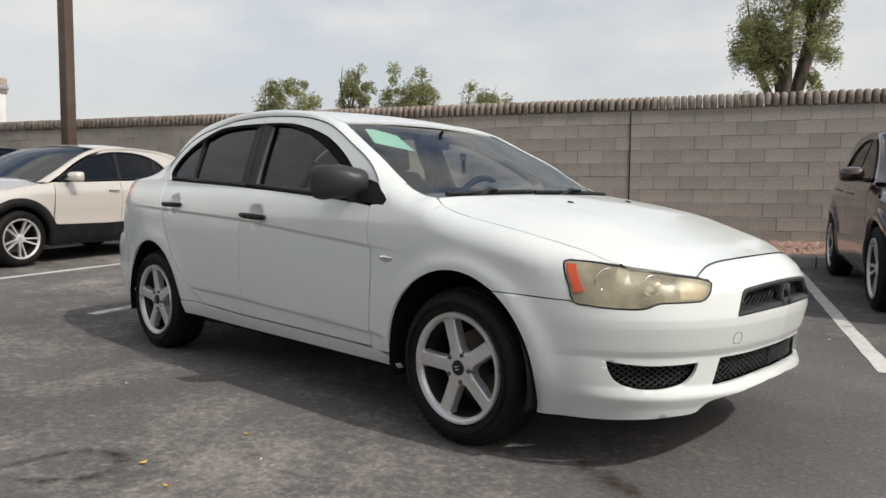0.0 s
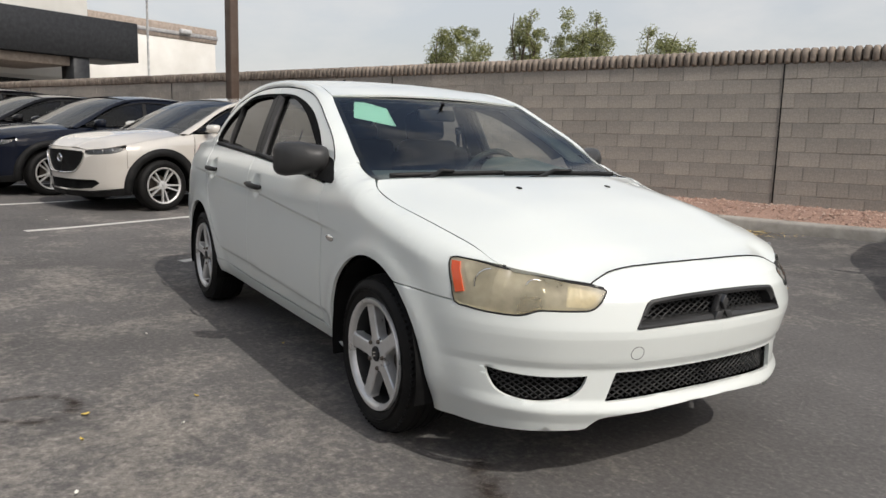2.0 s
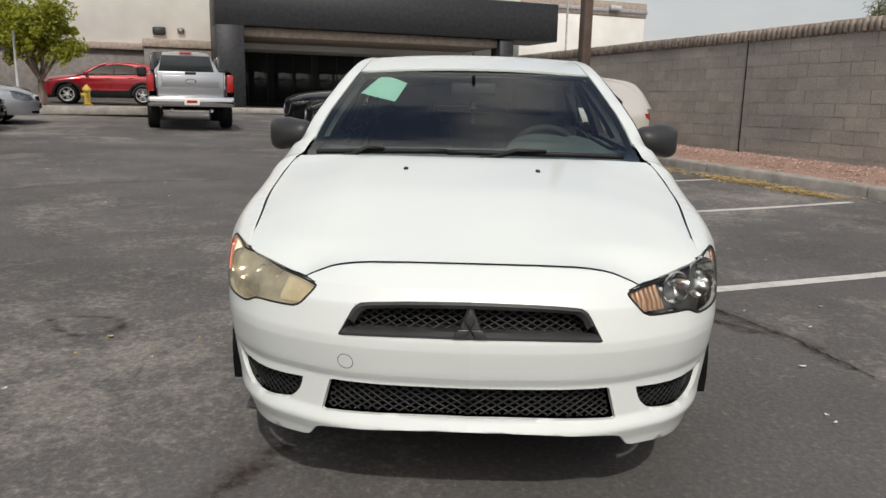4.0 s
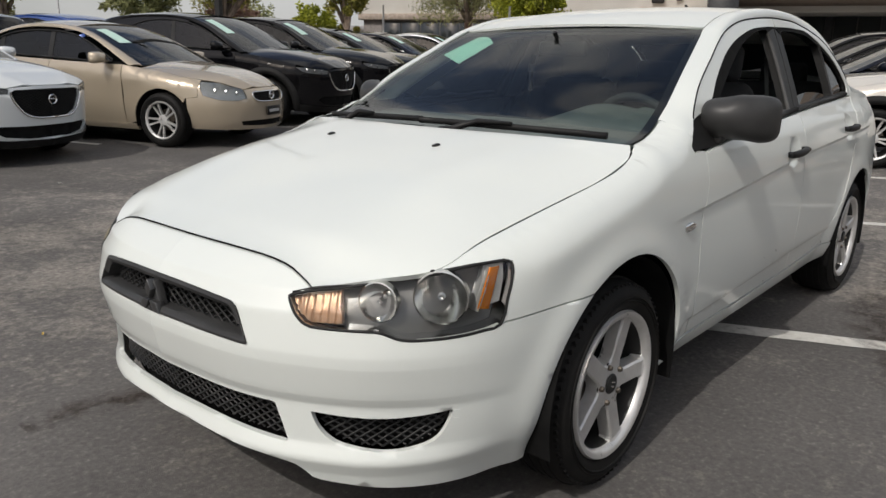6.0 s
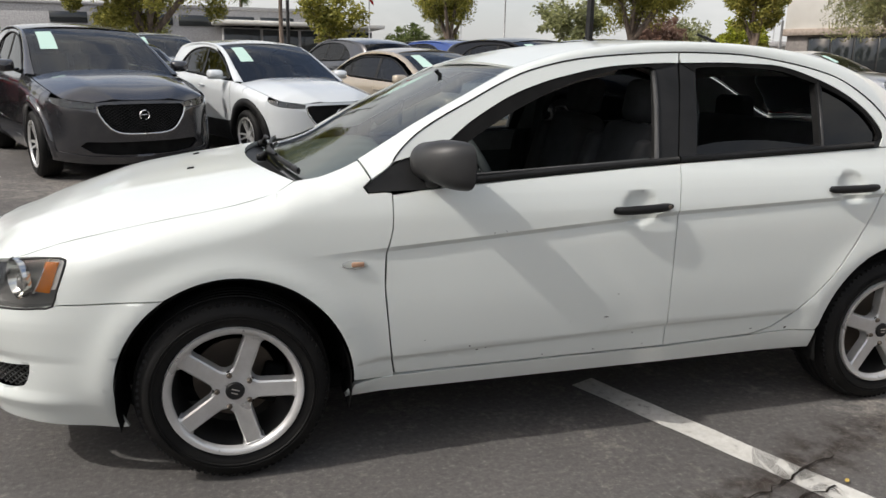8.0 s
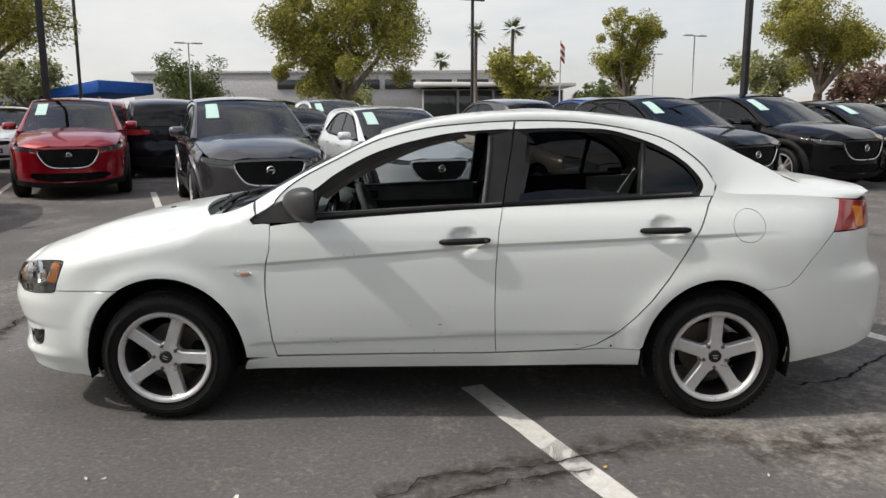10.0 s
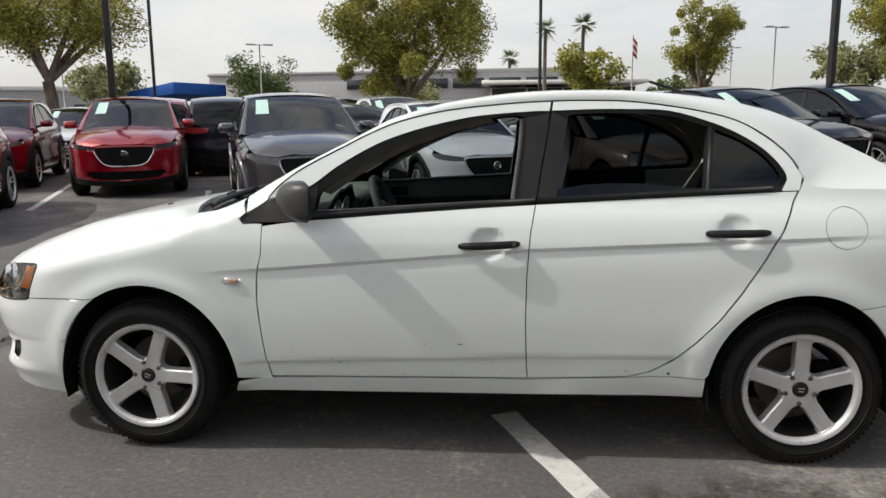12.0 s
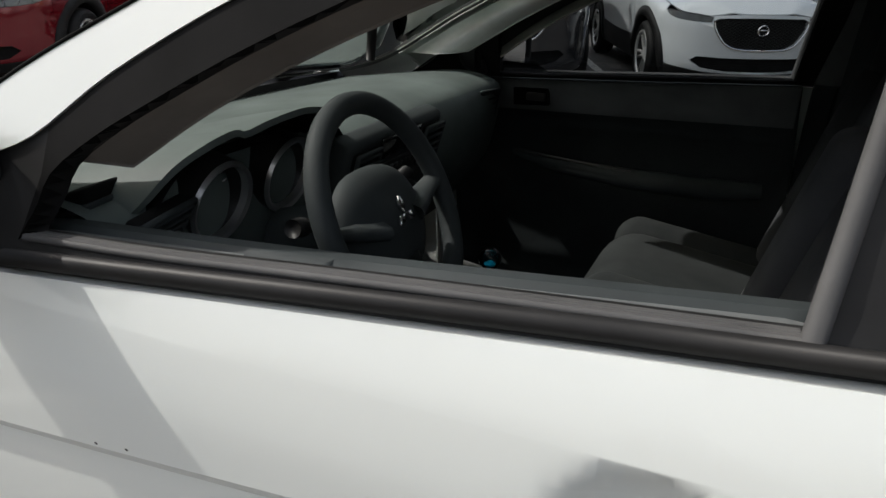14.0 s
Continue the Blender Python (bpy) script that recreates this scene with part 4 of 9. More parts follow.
def far_building():
    b = thing("far_building", "long low grey commercial building with dark window bands", "building", pose(16, -86, 0, 0, 0, -3))
    part("wall", block((44, 12, 7.2), Matrix.Translation((-2, -4, 3.6)), 0.05, 1), GREYWALL, b)
    part("parapet", block((44.3, 12.3, 0.35), Matrix.Translation((-2, -4, 7.3)), 0.05, 1), GREYWALL, b)
    for k in range(6):
        w = part("window", block((3.6, 0.2, 1.1), Matrix.Translation((-20 + k * 4.2, 2.05, 5.9)), 0.02, 1), SHOPGLASS, b)
    for k in range(6):
        part("shop_front", block((4.6, 0.2, 2.6), Matrix.Translation((-18 + k * 6.2, 2.05, 1.5)), 0.02, 1), SHOPGLASS, b)
    c = thing("far_canopy", "pale low building with a flat canopy", "building", pose(-6, -84, 0, 0, 0, 2))
    part("roof", block((18, 10, 0.4), Matrix.Translation((0, 0, 5.7)), 0.05, 1), STUCCO, c)
    part("wall", block((16, 8, 5.2), Matrix.Translation((0, -1, 2.6)), 0.05, 1), GREYWALL, c)
    for k in range(4):
        part("window", block((3.7, 0.2, 3.0), Matrix.Translation((-6 + k * 4, 3.05, 3.6)), 0.02, 1), SHOPGLASS, c)
    d = thing("left_building", "grey flat-roofed building behind the trees", "building", pose(52, -62, 0, 0, 0, 25))
    part("wall", block((34, 12, 4.6), Matrix.Translation((0, 0, 2.3)), 0.05, 1), GREYWALL, d)
    part("parapet", block((34.4, 12.4, 0.4), Matrix.Translation((0, 0, 4.7)), 0.05, 1), STUCCO, d)
    for k in range(6):
        part("window", block((3.2, 0.2, 1.8), Matrix.Translation((-13 + k * 5, 6.05, 2.4)), 0.02, 1), SHOPGLASS, d)
    e = thing("white_shed", "low white building past the parked cars", "building", pose(-44, -52, 0, 0, 0, 40))
    part("wall", block((14, 8, 3.6), Matrix.Translation((0, 0, 1.8)), 0.05, 1), STUCCO, e)
    part("roof", block((14.6, 8.6, 0.4), Matrix.Translation((0, 0, 3.7)), 0.05, 1), GREYWALL, e)
    for k in range(3):
        part("window", block((2.4, 0.2, 1.2), Matrix.Translation((-4 + k * 4, 4.05, 2.0)), 0.02, 1), SHOPGLASS, e)
    a = thing("blue_awning", "blue fabric shade canopy on posts", "awning", pose(24.5, -50, 0, 0, 0, -23))
    part("canopy", prism([(-2.8, 4.3), (4.6, 3.4), (4.6, 2.9), (-2.8, 3.5)], -2.5, 2.5, "xz", 0.03), AWNING, a)
    for x in (-2.6, 0, 2.6):
        part("post", tube([(x, 2.3, 0), (x, 2.3, 3.2)], 0.08, 8), PALEPOST, a)
    f_ = thing("flagpole", "pale flagpole with a red and white striped flag", "flagpole", pose(-12.6, -74.6, 0, 0, 0, 0))
    part("pole", tube([(0, 0, 0), (0, 0, 9.9)], [0.08, 0.05], 8), PALEPOST, f_)
    for k in range(5):
        fl = patch(lambda u, v: (0.05 - 0.5 * u, 0.12 * math.sin(u * 5 + v), 9.7 - (k + v) * 0.34 - 0.5 * u), 6, 2)
        part("flag_stripe", fl, REDLENS if k % 2 == 0 else STUCCO, f_)


far_building()


PLANT_Z = 0.70


def build_hills():
    bm = bmesh.new()
    rows = []
    for k in range(160):
        a = radians(150 + k * 1.6)
        r = 1500
        hgt = 40 + 62 * max(0, noise.noise((k * 0.06, 2.0, 0)) + 0.25) + 16 * noise.noise((k * 0.3, 7.0, 0))
        rows.append([(r * math.cos(a), r * math.sin(a), -5), (r * 1.05 * math.cos(a), r * 1.05 * math.sin(a), max(8, hgt * 0.55)), (r * 1.15 * math.cos(a), r * 1.15 * math.sin(a), max(10, hgt))])
    quad_grid(bm, rows)
    bmesh.ops.recalc_face_normals(bm, faces=bm.faces[:])
    tagged(part("hills", bm, HILL), "low hazy desert hills on the horizon", "hills", "", "structure")
    g = patch(lambda u, v: (24 - 8 * u, -30 - 12 * v, 0.03), 4, 4)
    tagged(part("lawn", g, GRASS), "strip of green lawn beyond the parked cars", "lawn", "", "structure")
    # planter before the showroom
    bm = lbox(-24.8, -20.9, 1.4, 14.0, -0.1, 0.13, 0.03)
    tagged(part("planter", bm, GRAVEL, m=pose(0, 0, PLANT_Z, 0, 0, 23)), "pink gravel planter island with a concrete edge", "planter", "", "structure")
    bm = lbox(-20.9, -20.7, 1.4, 14.0, -0.1, 0.16, 0.02)
    tagged(part("planter_kerb", bm, CONCRETE, m=pose(0, 0, PLANT_Z, 0, 0, 23)), "concrete kerb of the planter", "kerb", "", "structure")
    bm = lbox(-27.4, -24.9, -18, 16.0, -0.1, 0.10, 0.02)
    tagged(part("pavement", bm, CONCRETE, m=pose(0, 0, PLANT_Z, 0, 0, 23)), "pale concrete pavement before the showroom", "pavement", "", "structure")


build_hills()


def build_hydrant():
    h = thing("fire_hydrant", "yellow fire hydrant on the pavement", "hydrant", lot(-25.6, 3.85, 0.09))
    Y = paint("hydrant_yellow", (0.62, 0.42, 0.06), 0.0, 0.5, 0.2)
    part("barrel", lathe([(0, 0), (0.17, 0), (0.17, 0.05), (0.11, 0.07), (0.11, 0.50), (0.15, 0.52), (0.15, 0.56), (0.12, 0.60), (0.06, 0.68), (0.03, 0.72), (0, 0.73)], 20, "z"), Y, h)
    part("outlet", tube([(-0.2, 0, 0.42), (0.2, 0, 0.42)], 0.06, 10), Y, h)
    part("outlet", tube([(0, -0.2, 0.36), (0, 0, 0.36)], 0.075, 10), Y, h)
    for s in (0, 1):
        p = at_lot(-20.3, 5.2 if s else 9.5)
        sg = thing("sign_post", "thin grey steel sign post by the planter", "sign post", pose(p.x, p.y, p.z))
        part("post", tube([(0, 0, 0), (0, 0, 2.3)], 0.035, 8), PALEPOST, sg)


build_hydrant()


def build_pickup():
    """A crew-cab pickup seen from behind; it looks along +x."""
    t = thing("pickup_truck", "silver crew-cab pickup truck with a dark rear window", "truck", lot(-15.2, 0.80, 0.05, 180) @ Matrix.Translation((2.9, 0, 0)))
    bed = bmesh.new()
    rows = []
    for x in (-2.9, -2.6, -1.2, -0.6):
        rows.append([(x, y, z) for y, z in ((0.90, 0.62), (0.985, 0.72), (1.0, 0.95), (0.975, 1.10), (0.96, 1.32), (0.90, 1.38), (0.80, 1.38), (0.78, 0.95), (-0.78, 0.95), (-0.80, 1.38), (-0.90, 1.38), (-0.96, 1.32), (-0.975, 1.10), (-1.0, 0.95), (-0.985, 0.72), (-0.90, 0.62))])
    quad_grid(bed, rows)
    bmesh.ops.recalc_face_normals(bed, faces=bed.faces[:])
    part("bed", sharpen(bed, 30), SILVER, t)
    tg = part("tailgate", block((0.07, 1.52, 0.62), Matrix.Translation((-2.88, 0, 1.05)), 0.03, 2), SILVER, t, "silver tailgate with a plain oval badge")
    part("tailgate_panel", block((0.02, 1.3, 0.26), Matrix.Translation((-2.915, 0, 1.13)), 0.008, 2), SILVER, tg)
    part("badge", lathe([(0, 0.012), (0.085, 0.01), (0.10, 0.0)], 24, "x"), DARKALLOY, tg, m=Matrix.Translation((-2.935, 0, 1.13)) @ Matrix.Diagonal((1, 1.25, 0.6, 1)))
    part("latch", block((0.02, 0.25, 0.06), Matrix.Translation((-2.915, 0, 1.32)), 0.01), TRIM, tg)
    cab = bmesh.new()
    rows = []
    for x, w, z in ((-0.62, 0.95, 1.32), (-0.60, 0.72, 1.90), (-0.2, 0.70, 1.96), (0.9, 0.70, 1.96), (1.35, 0.74, 1.82), (1.75, 0.92, 1.36)):
        rows.append([(x, w, min(z, 1.36) if False else 1.34), (x, w * 0.93, (z + 1.34) / 2), (x, w * 0.82, z - 0.03), (x, 0.3, z), (x, -0.3, z), (x, -w * 0.82, z - 0.03), (x, -w * 0.93, (z + 1.34) / 2), (x, -w, 1.34)])
    vs = quad_grid(cab, rows)
    cab.faces.new(vs[0])
    bmesh.ops.recalc_face_normals(cab, faces=cab.faces[:])
    part("cab_roof", sharpen(cab, 40), SILVER, t)
    low = bmesh.new()
    block((2.4, 1.95, 0.75), Matrix.Translation((0.55, 0, 0.98)), 0.08, 2, low)
    block((1.3, 1.9, 0.75), Matrix.Translation((2.2, 0, 0.95)), 0.12, 2, low)
    part("cab_body", low, SILVER, t)
    rw_ = prism([(-0.70, 1.42), (0.70, 1.42), (0.60, 1.84), (-0.60, 1.84)], -0.635, -0.60, "yz", 0.01)
    part("rear_window", rw_, SHOPGLASS, t)
    for s in (-1, 1):
        part("side_window", prism([(-0.45, 1.40), (1.45, 1.40), (1.1, 1.82), (-0.35, 1.84)], 0.90 * s, 0.80 * s, "xz", 0.01), SHOPGLASS, t)
        part("taillight", block((0.12, 0.16, 0.42), Matrix.Translation((-2.87, 0.90 * s, 1.10)), 0.03, 2), REDLENS, t)
        part("exhaust" if s > 0 else "tow_hook", tube([(-2.95, 0.45 * s, 0.45), (-2.6, 0.45 * s, 0.45)], 0.05, 8), CHROME, t)
        for x in (-1.75, 1.95):
            m = Matrix.Translation((x, 0.86 * s, 0.40)) @ Matrix.Rotation(radians(180 if s > 0 else 0), 4, "Z")
            wheel(t, m, 0.40, 0.27, 0.25, 6, "slim")
        part("mirror", block((0.12, 0.26, 0.28), Matrix.Translation((1.35, 1.13 * s, 1.45)), 0.05, 2), TRIM, t)
    bp = part("rear_bumper", block((0.22, 1.96, 0.24), Matrix.Translation((-2.98, 0, 0.66)), 0.05, 2), CHROME, t, "chrome rear bumper with a number plate")
    pl = part("number_plate", block((0.02, 0.34, 0.17), Matrix.Translation((-3.10, 0, 0.66)), 0.005), STUCCO, bp)
    part("plate_bar", block((0.01, 0.24, 0.06), Matrix.Translation((-3.112, 0, 0.66))), REDLENS, pl)
    part("high_brake_lamp", block((0.05, 0.3, 0.05), Matrix.Translation((-0.64, 0, 1.90)), 0.01), REDLENS, t)
    part("chassis", block((5.2, 1.3, 0.2), Matrix.Translation((0, 0, 0.55)), 0.02), LINER, t)
    return t


# ---- car bodies ----
class Skin:
    """The outer face of a car's flanks and ends: a line in plan, wrapped from the tail round the left flank to the nose, set in by
    profiles over the height."""

    def __init__(self, outline, side, front, rear, x_front, x_rear, wheels, lip=0.012, arch_r=0.365, crease=None):
        d = np.array(dense(outline, 16))
        s = np.r_[0, np.cumsum(np.linalg.norm(np.diff(d, axis=0), axis=1))]
        i = int(np.argmin(np.abs(d[:, 0])))
        self.s, self.x, self.y = s - s[i] + d[i, 0], d[:, 0], d[:, 1]
        tx, ty = np.gradient(self.x, self.s), np.gradient(self.y, self.s)
        ln = np.hypot(tx, ty)
        self.nx, self.ny = -ty / ln, tx / ln
        if self.ny[len(self.ny) // 2] < 0:
            self.nx, self.ny = -self.nx, -self.ny
        self.side, self.front, self.rear = side, front, rear
        self.sf0, self.sf1 = self.sx(x_front[0]), self.sx(x_front[1])
        self.sr0, self.sr1 = self.sx(x_rear[0]), self.sx(x_rear[1])
        self.wheels, self.lip, self.arch_r, self.crease = wheels, lip, arch_r, crease

    def sx(self, x):
        """Along the line, by x: on the flanks and corners."""
        return float(np.interp(x, self.x, self.s))

    def sfront(self, y):
        k = len(self.y) // 2
        return float(np.interp(-abs(y), -self.y[k:], self.s[k:]))

    def srear(self, y):
        k = len(self.y) // 2
        return float(np.interp(abs(y), self.y[:k], self.s[:k]))

    def at(self, s, z, d=0.0):
        x, y = np.interp(s, self.s, self.x), np.interp(s, self.s, self.y)
        nx, ny = np.interp(s, self.s, self.nx), np.interp(s, self.s, self.ny)
        wf = smooth01((s - self.sf0) / (self.sf1 - self.sf0))
        wr = smooth01((self.sr0 - s) / (self.sr0 - self.sr1))
        inset = self.side(z) * (1 - wf - wr) + self.front(z) * wf + self.rear(z) * wr
        if self.crease:
            inset += self.crease(x, z) * (1 - wf) * (1 - wr)
        for wx, wz in self.wheels:
            r = math.hypot(x - wx, z - wz)
            inset -= self.lip * math.exp(-((r - self.arch_r) / 0.05) ** 2)
        q = d - inset
        return Vector((x + nx * q, max(0.0, y + ny * q), z))

    def px(self, pts):
        return [(self.sx(x), z) for x, z in pts]


def spoke_window(h, rf, R):
    """Outline of the opening between two broad spokes of half width h: rounded by rf at the hub, closed by an arc of radius R."""
    half = math.pi / 5
    c = (h + rf) / math.sin(half)
    pts = [(c - rf * math.cos(t), rf * math.sin(t)) for t in np.linspace(0, math.pi / 2 - half, 7)]
    d, n = np.array((math.cos(half), math.sin(half))), np.array((math.sin(half), -math.cos(half)))
    end = math.sqrt(R * R - h * h)
    rc = 0.012
    p = d * (end - rc) + n * h
    t1 = math.atan2(*(d * end + n * h)[::-1]) - rc / R
    pts += [tuple(p), tuple(p * 0.45 + 0.55 * np.array((R * math.cos(t1 + rc / R * 0.35), R * math.sin(t1 + rc / R * 0.35))))]
    pts += [(R * math.cos(t), R * math.sin(t)) for t in np.linspace(t1, 0, 6)]
    up = pts
    return up + [(x, -y) for x, y in up[::-1][1:-1]]


def wheel(parent, m, radius=0.315, width=0.205, rim_r=0.21, spokes=5, style="broad", lettering="", rim_mat=None):
    """A road wheel whose outer face looks along -y; m puts it under its car."""
    rim_mat = rim_mat or ALLOY
    w = new("wheel")
    w.matrix_basis = m
    w.parent = parent
    h = width / 2
    b = rim_r + 0.012
    prof = [(b, -h + 0.012), (b + 0.006, -h + 0.004), (b + 0.02, -h - 0.003), (b + 0.045, -h - 0.007), (radius - 0.035, -h - 0.003), (radius - 0.014, -h + 0.012),
            (radius - 0.004, -h + 0.030), (radius, -h + 0.05), (radius, h - 0.05), (radius - 0.004, h - 0.03), (radius - 0.035, h), (b, h - 0.012)]
    bm = lathe(prof, 56)
    for k in range(76 if style == "broad" else 1):
        n = 76 if style == "broad" else 1
        t = 2 * math.pi * k / n
        for sgn, off in ((1, -h + 0.022), (-1, h - 0.022)):
            q = Matrix.Rotation(-t, 4, "Y") @ Matrix.Translation((radius - 0.0145, off, 0)) @ Matrix.Rotation(radians(24 * sgn), 4, "X")
            block((0.008, 0.030, 0.0115), q, 0, 1, bm)
    for q in (-0.045, -0.015, 0.015, 0.045):
        lathe([(radius - 0.002, q - 0.010), (radius + 0.003, q - 0.009), (radius + 0.003, q + 0.009), (radius - 0.002, q + 0.010)], 56, "y", bm)
    # rings moulded into the sidewall
    for rr in (b + 0.032, radius - 0.048):
        lathe([(rr - 0.0025, -h - 0.004), (rr, -h - 0.010), (rr + 0.0025, -h - 0.004)], 56, "y", bm)
    tyre = part("tyre", bm, RUBBER, w)
    # rim barrel and lip
    rim = part("rim", lathe([(rim_r + 0.014, -h + 0.006), (rim_r + 0.010, -h - 0.004), (rim_r, -h - 0.004), (rim_r - 0.010, -h + 0.004), (rim_r - 0.014, -h + 0.018)], 56), rim_mat, w)
    part("barrel", lathe([(rim_r - 0.014, -h + 0.018), (rim_r - 0.022, -h + 0.06), (rim_r - 0.03, h - 0.04), (rim_r + 0.004, h - 0.012)], 56), BARREL, rim)
    # brake disc behind the spokes
    part("brake_disc", lathe([(0.0, 0.03), (0.135, 0.03), (0.135, 0.045), (0.0, 0.045)], 40), STEEL, w)
    part("brake_caliper", block((0.07, 0.06, 0.13), Matrix.Translation((0.115, 0.02, 0.02)), 0.012), LINER, w)
    sp = bmesh.new()
    face = -h + 0.012
    if style == "broad":
        dish = lambda r: face + 0.007 - 0.010 * r / rim_r
        front, brim, foot = (spoke_window(a_, b_, c_) for a_, b_, c_ in ((0.0228, 0.034, rim_r - 0.008), (0.0278, 0.031, rim_r - 0.012), (0.0300, 0.030, rim_r - 0.015)))
        turns = [radians(90 + 36 + 360 / spokes * k) for k in range(spokes)]
        loops = [[((rim_r - 0.005) * math.cos(t), (rim_r - 0.005) * math.sin(t)) for t in np.linspace(0, 2 * math.pi, 61)[:-1]]]
        loops += [[(x * math.cos(a) - y * math.sin(a), x * math.sin(a) + y * math.cos(a)) for x, y in front] for a in turns]
        for loop in loops:
            vs = [sp.verts.new((x, dish(math.hypot(x, y)), y)) for x, y in loop]
            for i in range(len(vs)):
                sp.edges.new((vs[i - 1], vs[i]))
        bmesh.ops.triangle_fill(sp, use_beauty=True, use_dissolve=False, edges=sp.edges[:], normal=(0, -1, 0))
        for a in turns:
            rows = [[(x * math.cos(a) - y * math.sin(a), dish(math.hypot(x, y)) + d_, x * math.sin(a) + y * math.cos(a)) for x, y in ring] for ring, d_ in ((front, 0.0), (brim, 0.005), (foot, 0.040))]
            quad_grid(sp, rows, close_v=True)
        bmesh.ops.remove_doubles(sp, verts=sp.verts[:], dist=0.0002)
        bmesh.ops.recalc_face_normals(sp, faces=sp.faces[:])
        sharpen(sp, 24)
        # squared spoke ends standing on the lip
        for k in range(spokes):
            q = Matrix.Rotation(radians(90 + 360 / spokes * k), 4, "Y").inverted()
            block((0.014, 0.010, 0.054), q @ Matrix.Translation((rim_r - 0.012, face + 0.001, 0)), 0.003, 2, sp)
        part("spokes", sp, rim_mat, w, "five broad silver spokes")
        hub = lathe([(0.034, face + 0.0105), (0.036, face + 0.0045), (0.043, face + 0.0035), (0.046, face + 0.0065)], 40)
        part("hub", hub, rim_mat, w)
        for k in range(5):
            t = radians(90 + 36 + 72 * k)
            q = Matrix.Translation((0.056 * math.cos(t), 0, 0.056 * math.sin(t)))
            nut = lathe([(0.0, face - 0.006), (0.006, face - 0.006), (0.009, face - 0.002), (0.0105, face + 0.012)], 6)
            hole = lathe([(0.0, face + 0.0062), (0.0135, face + 0.0062), (0.0145, face + 0.0085)], 16)
            part("lug_nut", nut, STEEL, w, m=q)
            part("lug_hole", hole, LINER, w, m=q)
        cap = part("centre_cap", lathe([(0.0, face - 0.004), (0.026, face - 0.003), (0.030, face + 0.001), (0.031, face + 0.01)], 32), TRIM, w, "black centre cap with silver bars")
        for dz, ln in ((0.006, 0.026), (-0.006, 0.020)):
            part("cap_mark", block((ln, 0.0016, 0.0045), Matrix.Translation((0, face - 0.0045, dz))), CHROME, cap)
        part("valve", tube([(0.10, face + 0.03, -0.165), (0.098, face + 0.01, -0.155)], 0.005, 8), TRIM, w)
    else:
        for k in range(spokes):
            for sgn in (-1, 1):
                q = Matrix.Rotation(radians(90 + 360 / spokes * k), 4, "Y").inverted()
                a, b2 = Vector((0.04, face + 0.02, 0.010 * sgn)), Vector((rim_r - 0.008, face + 0.004, 0.042 * sgn))
                rows = []
                for i in range(4):
                    c = a.lerp(b2, i / 3)
                    wd = 0.011
                    rows.append([q @ (c + Vector(o)) for o in ((0, 0.03, -wd), (0, 0.0, -wd), (0, 0.0, wd), (0, 0.03, wd))])
                quad_grid(sp, rows, close_v=True)
        bmesh.ops.recalc_face_normals(sp, faces=sp.faces[:])
        sharpen(sp, 30)
        part("spokes", sp, rim_mat, w)
        part("hub", lathe([(0.0, face + 0.006), (0.03, face + 0.008), (0.062, face + 0.018), (0.07, face + 0.05)], 24), rim_mat, w)
    if lettering:
        rr = (rim_r + radius) / 2 + 0.006
        step = 10.0
        for k, ch in enumerate(lettering):
            ang = radians(90 + step * (len(lettering) - 1) / 2 - step * k)
            q = Matrix.Rotation(-(ang - radians(90)), 4, "Y") @ Matrix.Translation((0, -h - 0.0095, rr)) @ Matrix.Rotation(radians(90), 4, "X")
            text_mesh(ch, 0.046, SIDELETTER, "tyre_letter", tyre, q)
    return w


BARREL = mat("rim_barrel", grey(0.035), 0.5, 0.6)
SIDELETTER = mat("worn_tyre_letters", grey(0.11), 0.7)


def strip(a, b, n, bulge=0.0, out=(0, 0, 1), nv=5, thick=0.012):
    """A sheet between two 3D lines, bowed outwards."""
    fa, fb = along(a), along(b)
    o = np.array(out, float)
    return patch(lambda u, v: (1 - v) * fa(u) + v * fb(u) + bulge * 4 * v * (1 - v) * o, n, nv, thick)


def dome(a, b, n, nv, rise, thick=0.01, power=2.0):
    """A sheet between two lines across the car's middle, crowned by rise(u)."""
    fa, fb = along(a), along(b)
    return patch(lambda u, v: (1 - v) * fa(u) + v * fb(u) + np.array((0, 0, rise(u) * (1 - abs(2 * v - 1) ** power))), n, nv, thick)


# ---- the white saloon ----
SIDE_IN = profile([(0.12, 0.12), (0.24, 0.066), (0.29, 0.042), (0.34, 0.024), (0.45, 0.008), (0.60, 0.0), (0.75, 0.0), (0.85, 0.006), (0.92, 0.022), (0.97, 0.042),
                   (1.005, 0.064), (1.02, 0.076), (1.10, 0.108), (1.20, 0.150), (1.30, 0.195), (1.40, 0.242), (1.5, 0.292)])
FRONT_KNOTS = [(0.12, 0.105), (0.20, 0.058), (0.25, 0.042), (0.290, 0.022), (0.302, 0.024), (0.330, 0.036), (0.432, 0.032), (0.458, 0.018), (0.538, 0.0), (0.566, 0.0), (0.655, 0.018), (0.70, 0.046), (0.74, 0.092), (0.78, 0.16), (1.2, 0.5)]


def FRONT_IN(z):
    return float(np.interp(z, [k[0] for k in FRONT_KNOTS], [k[1] for k in FRONT_KNOTS]))


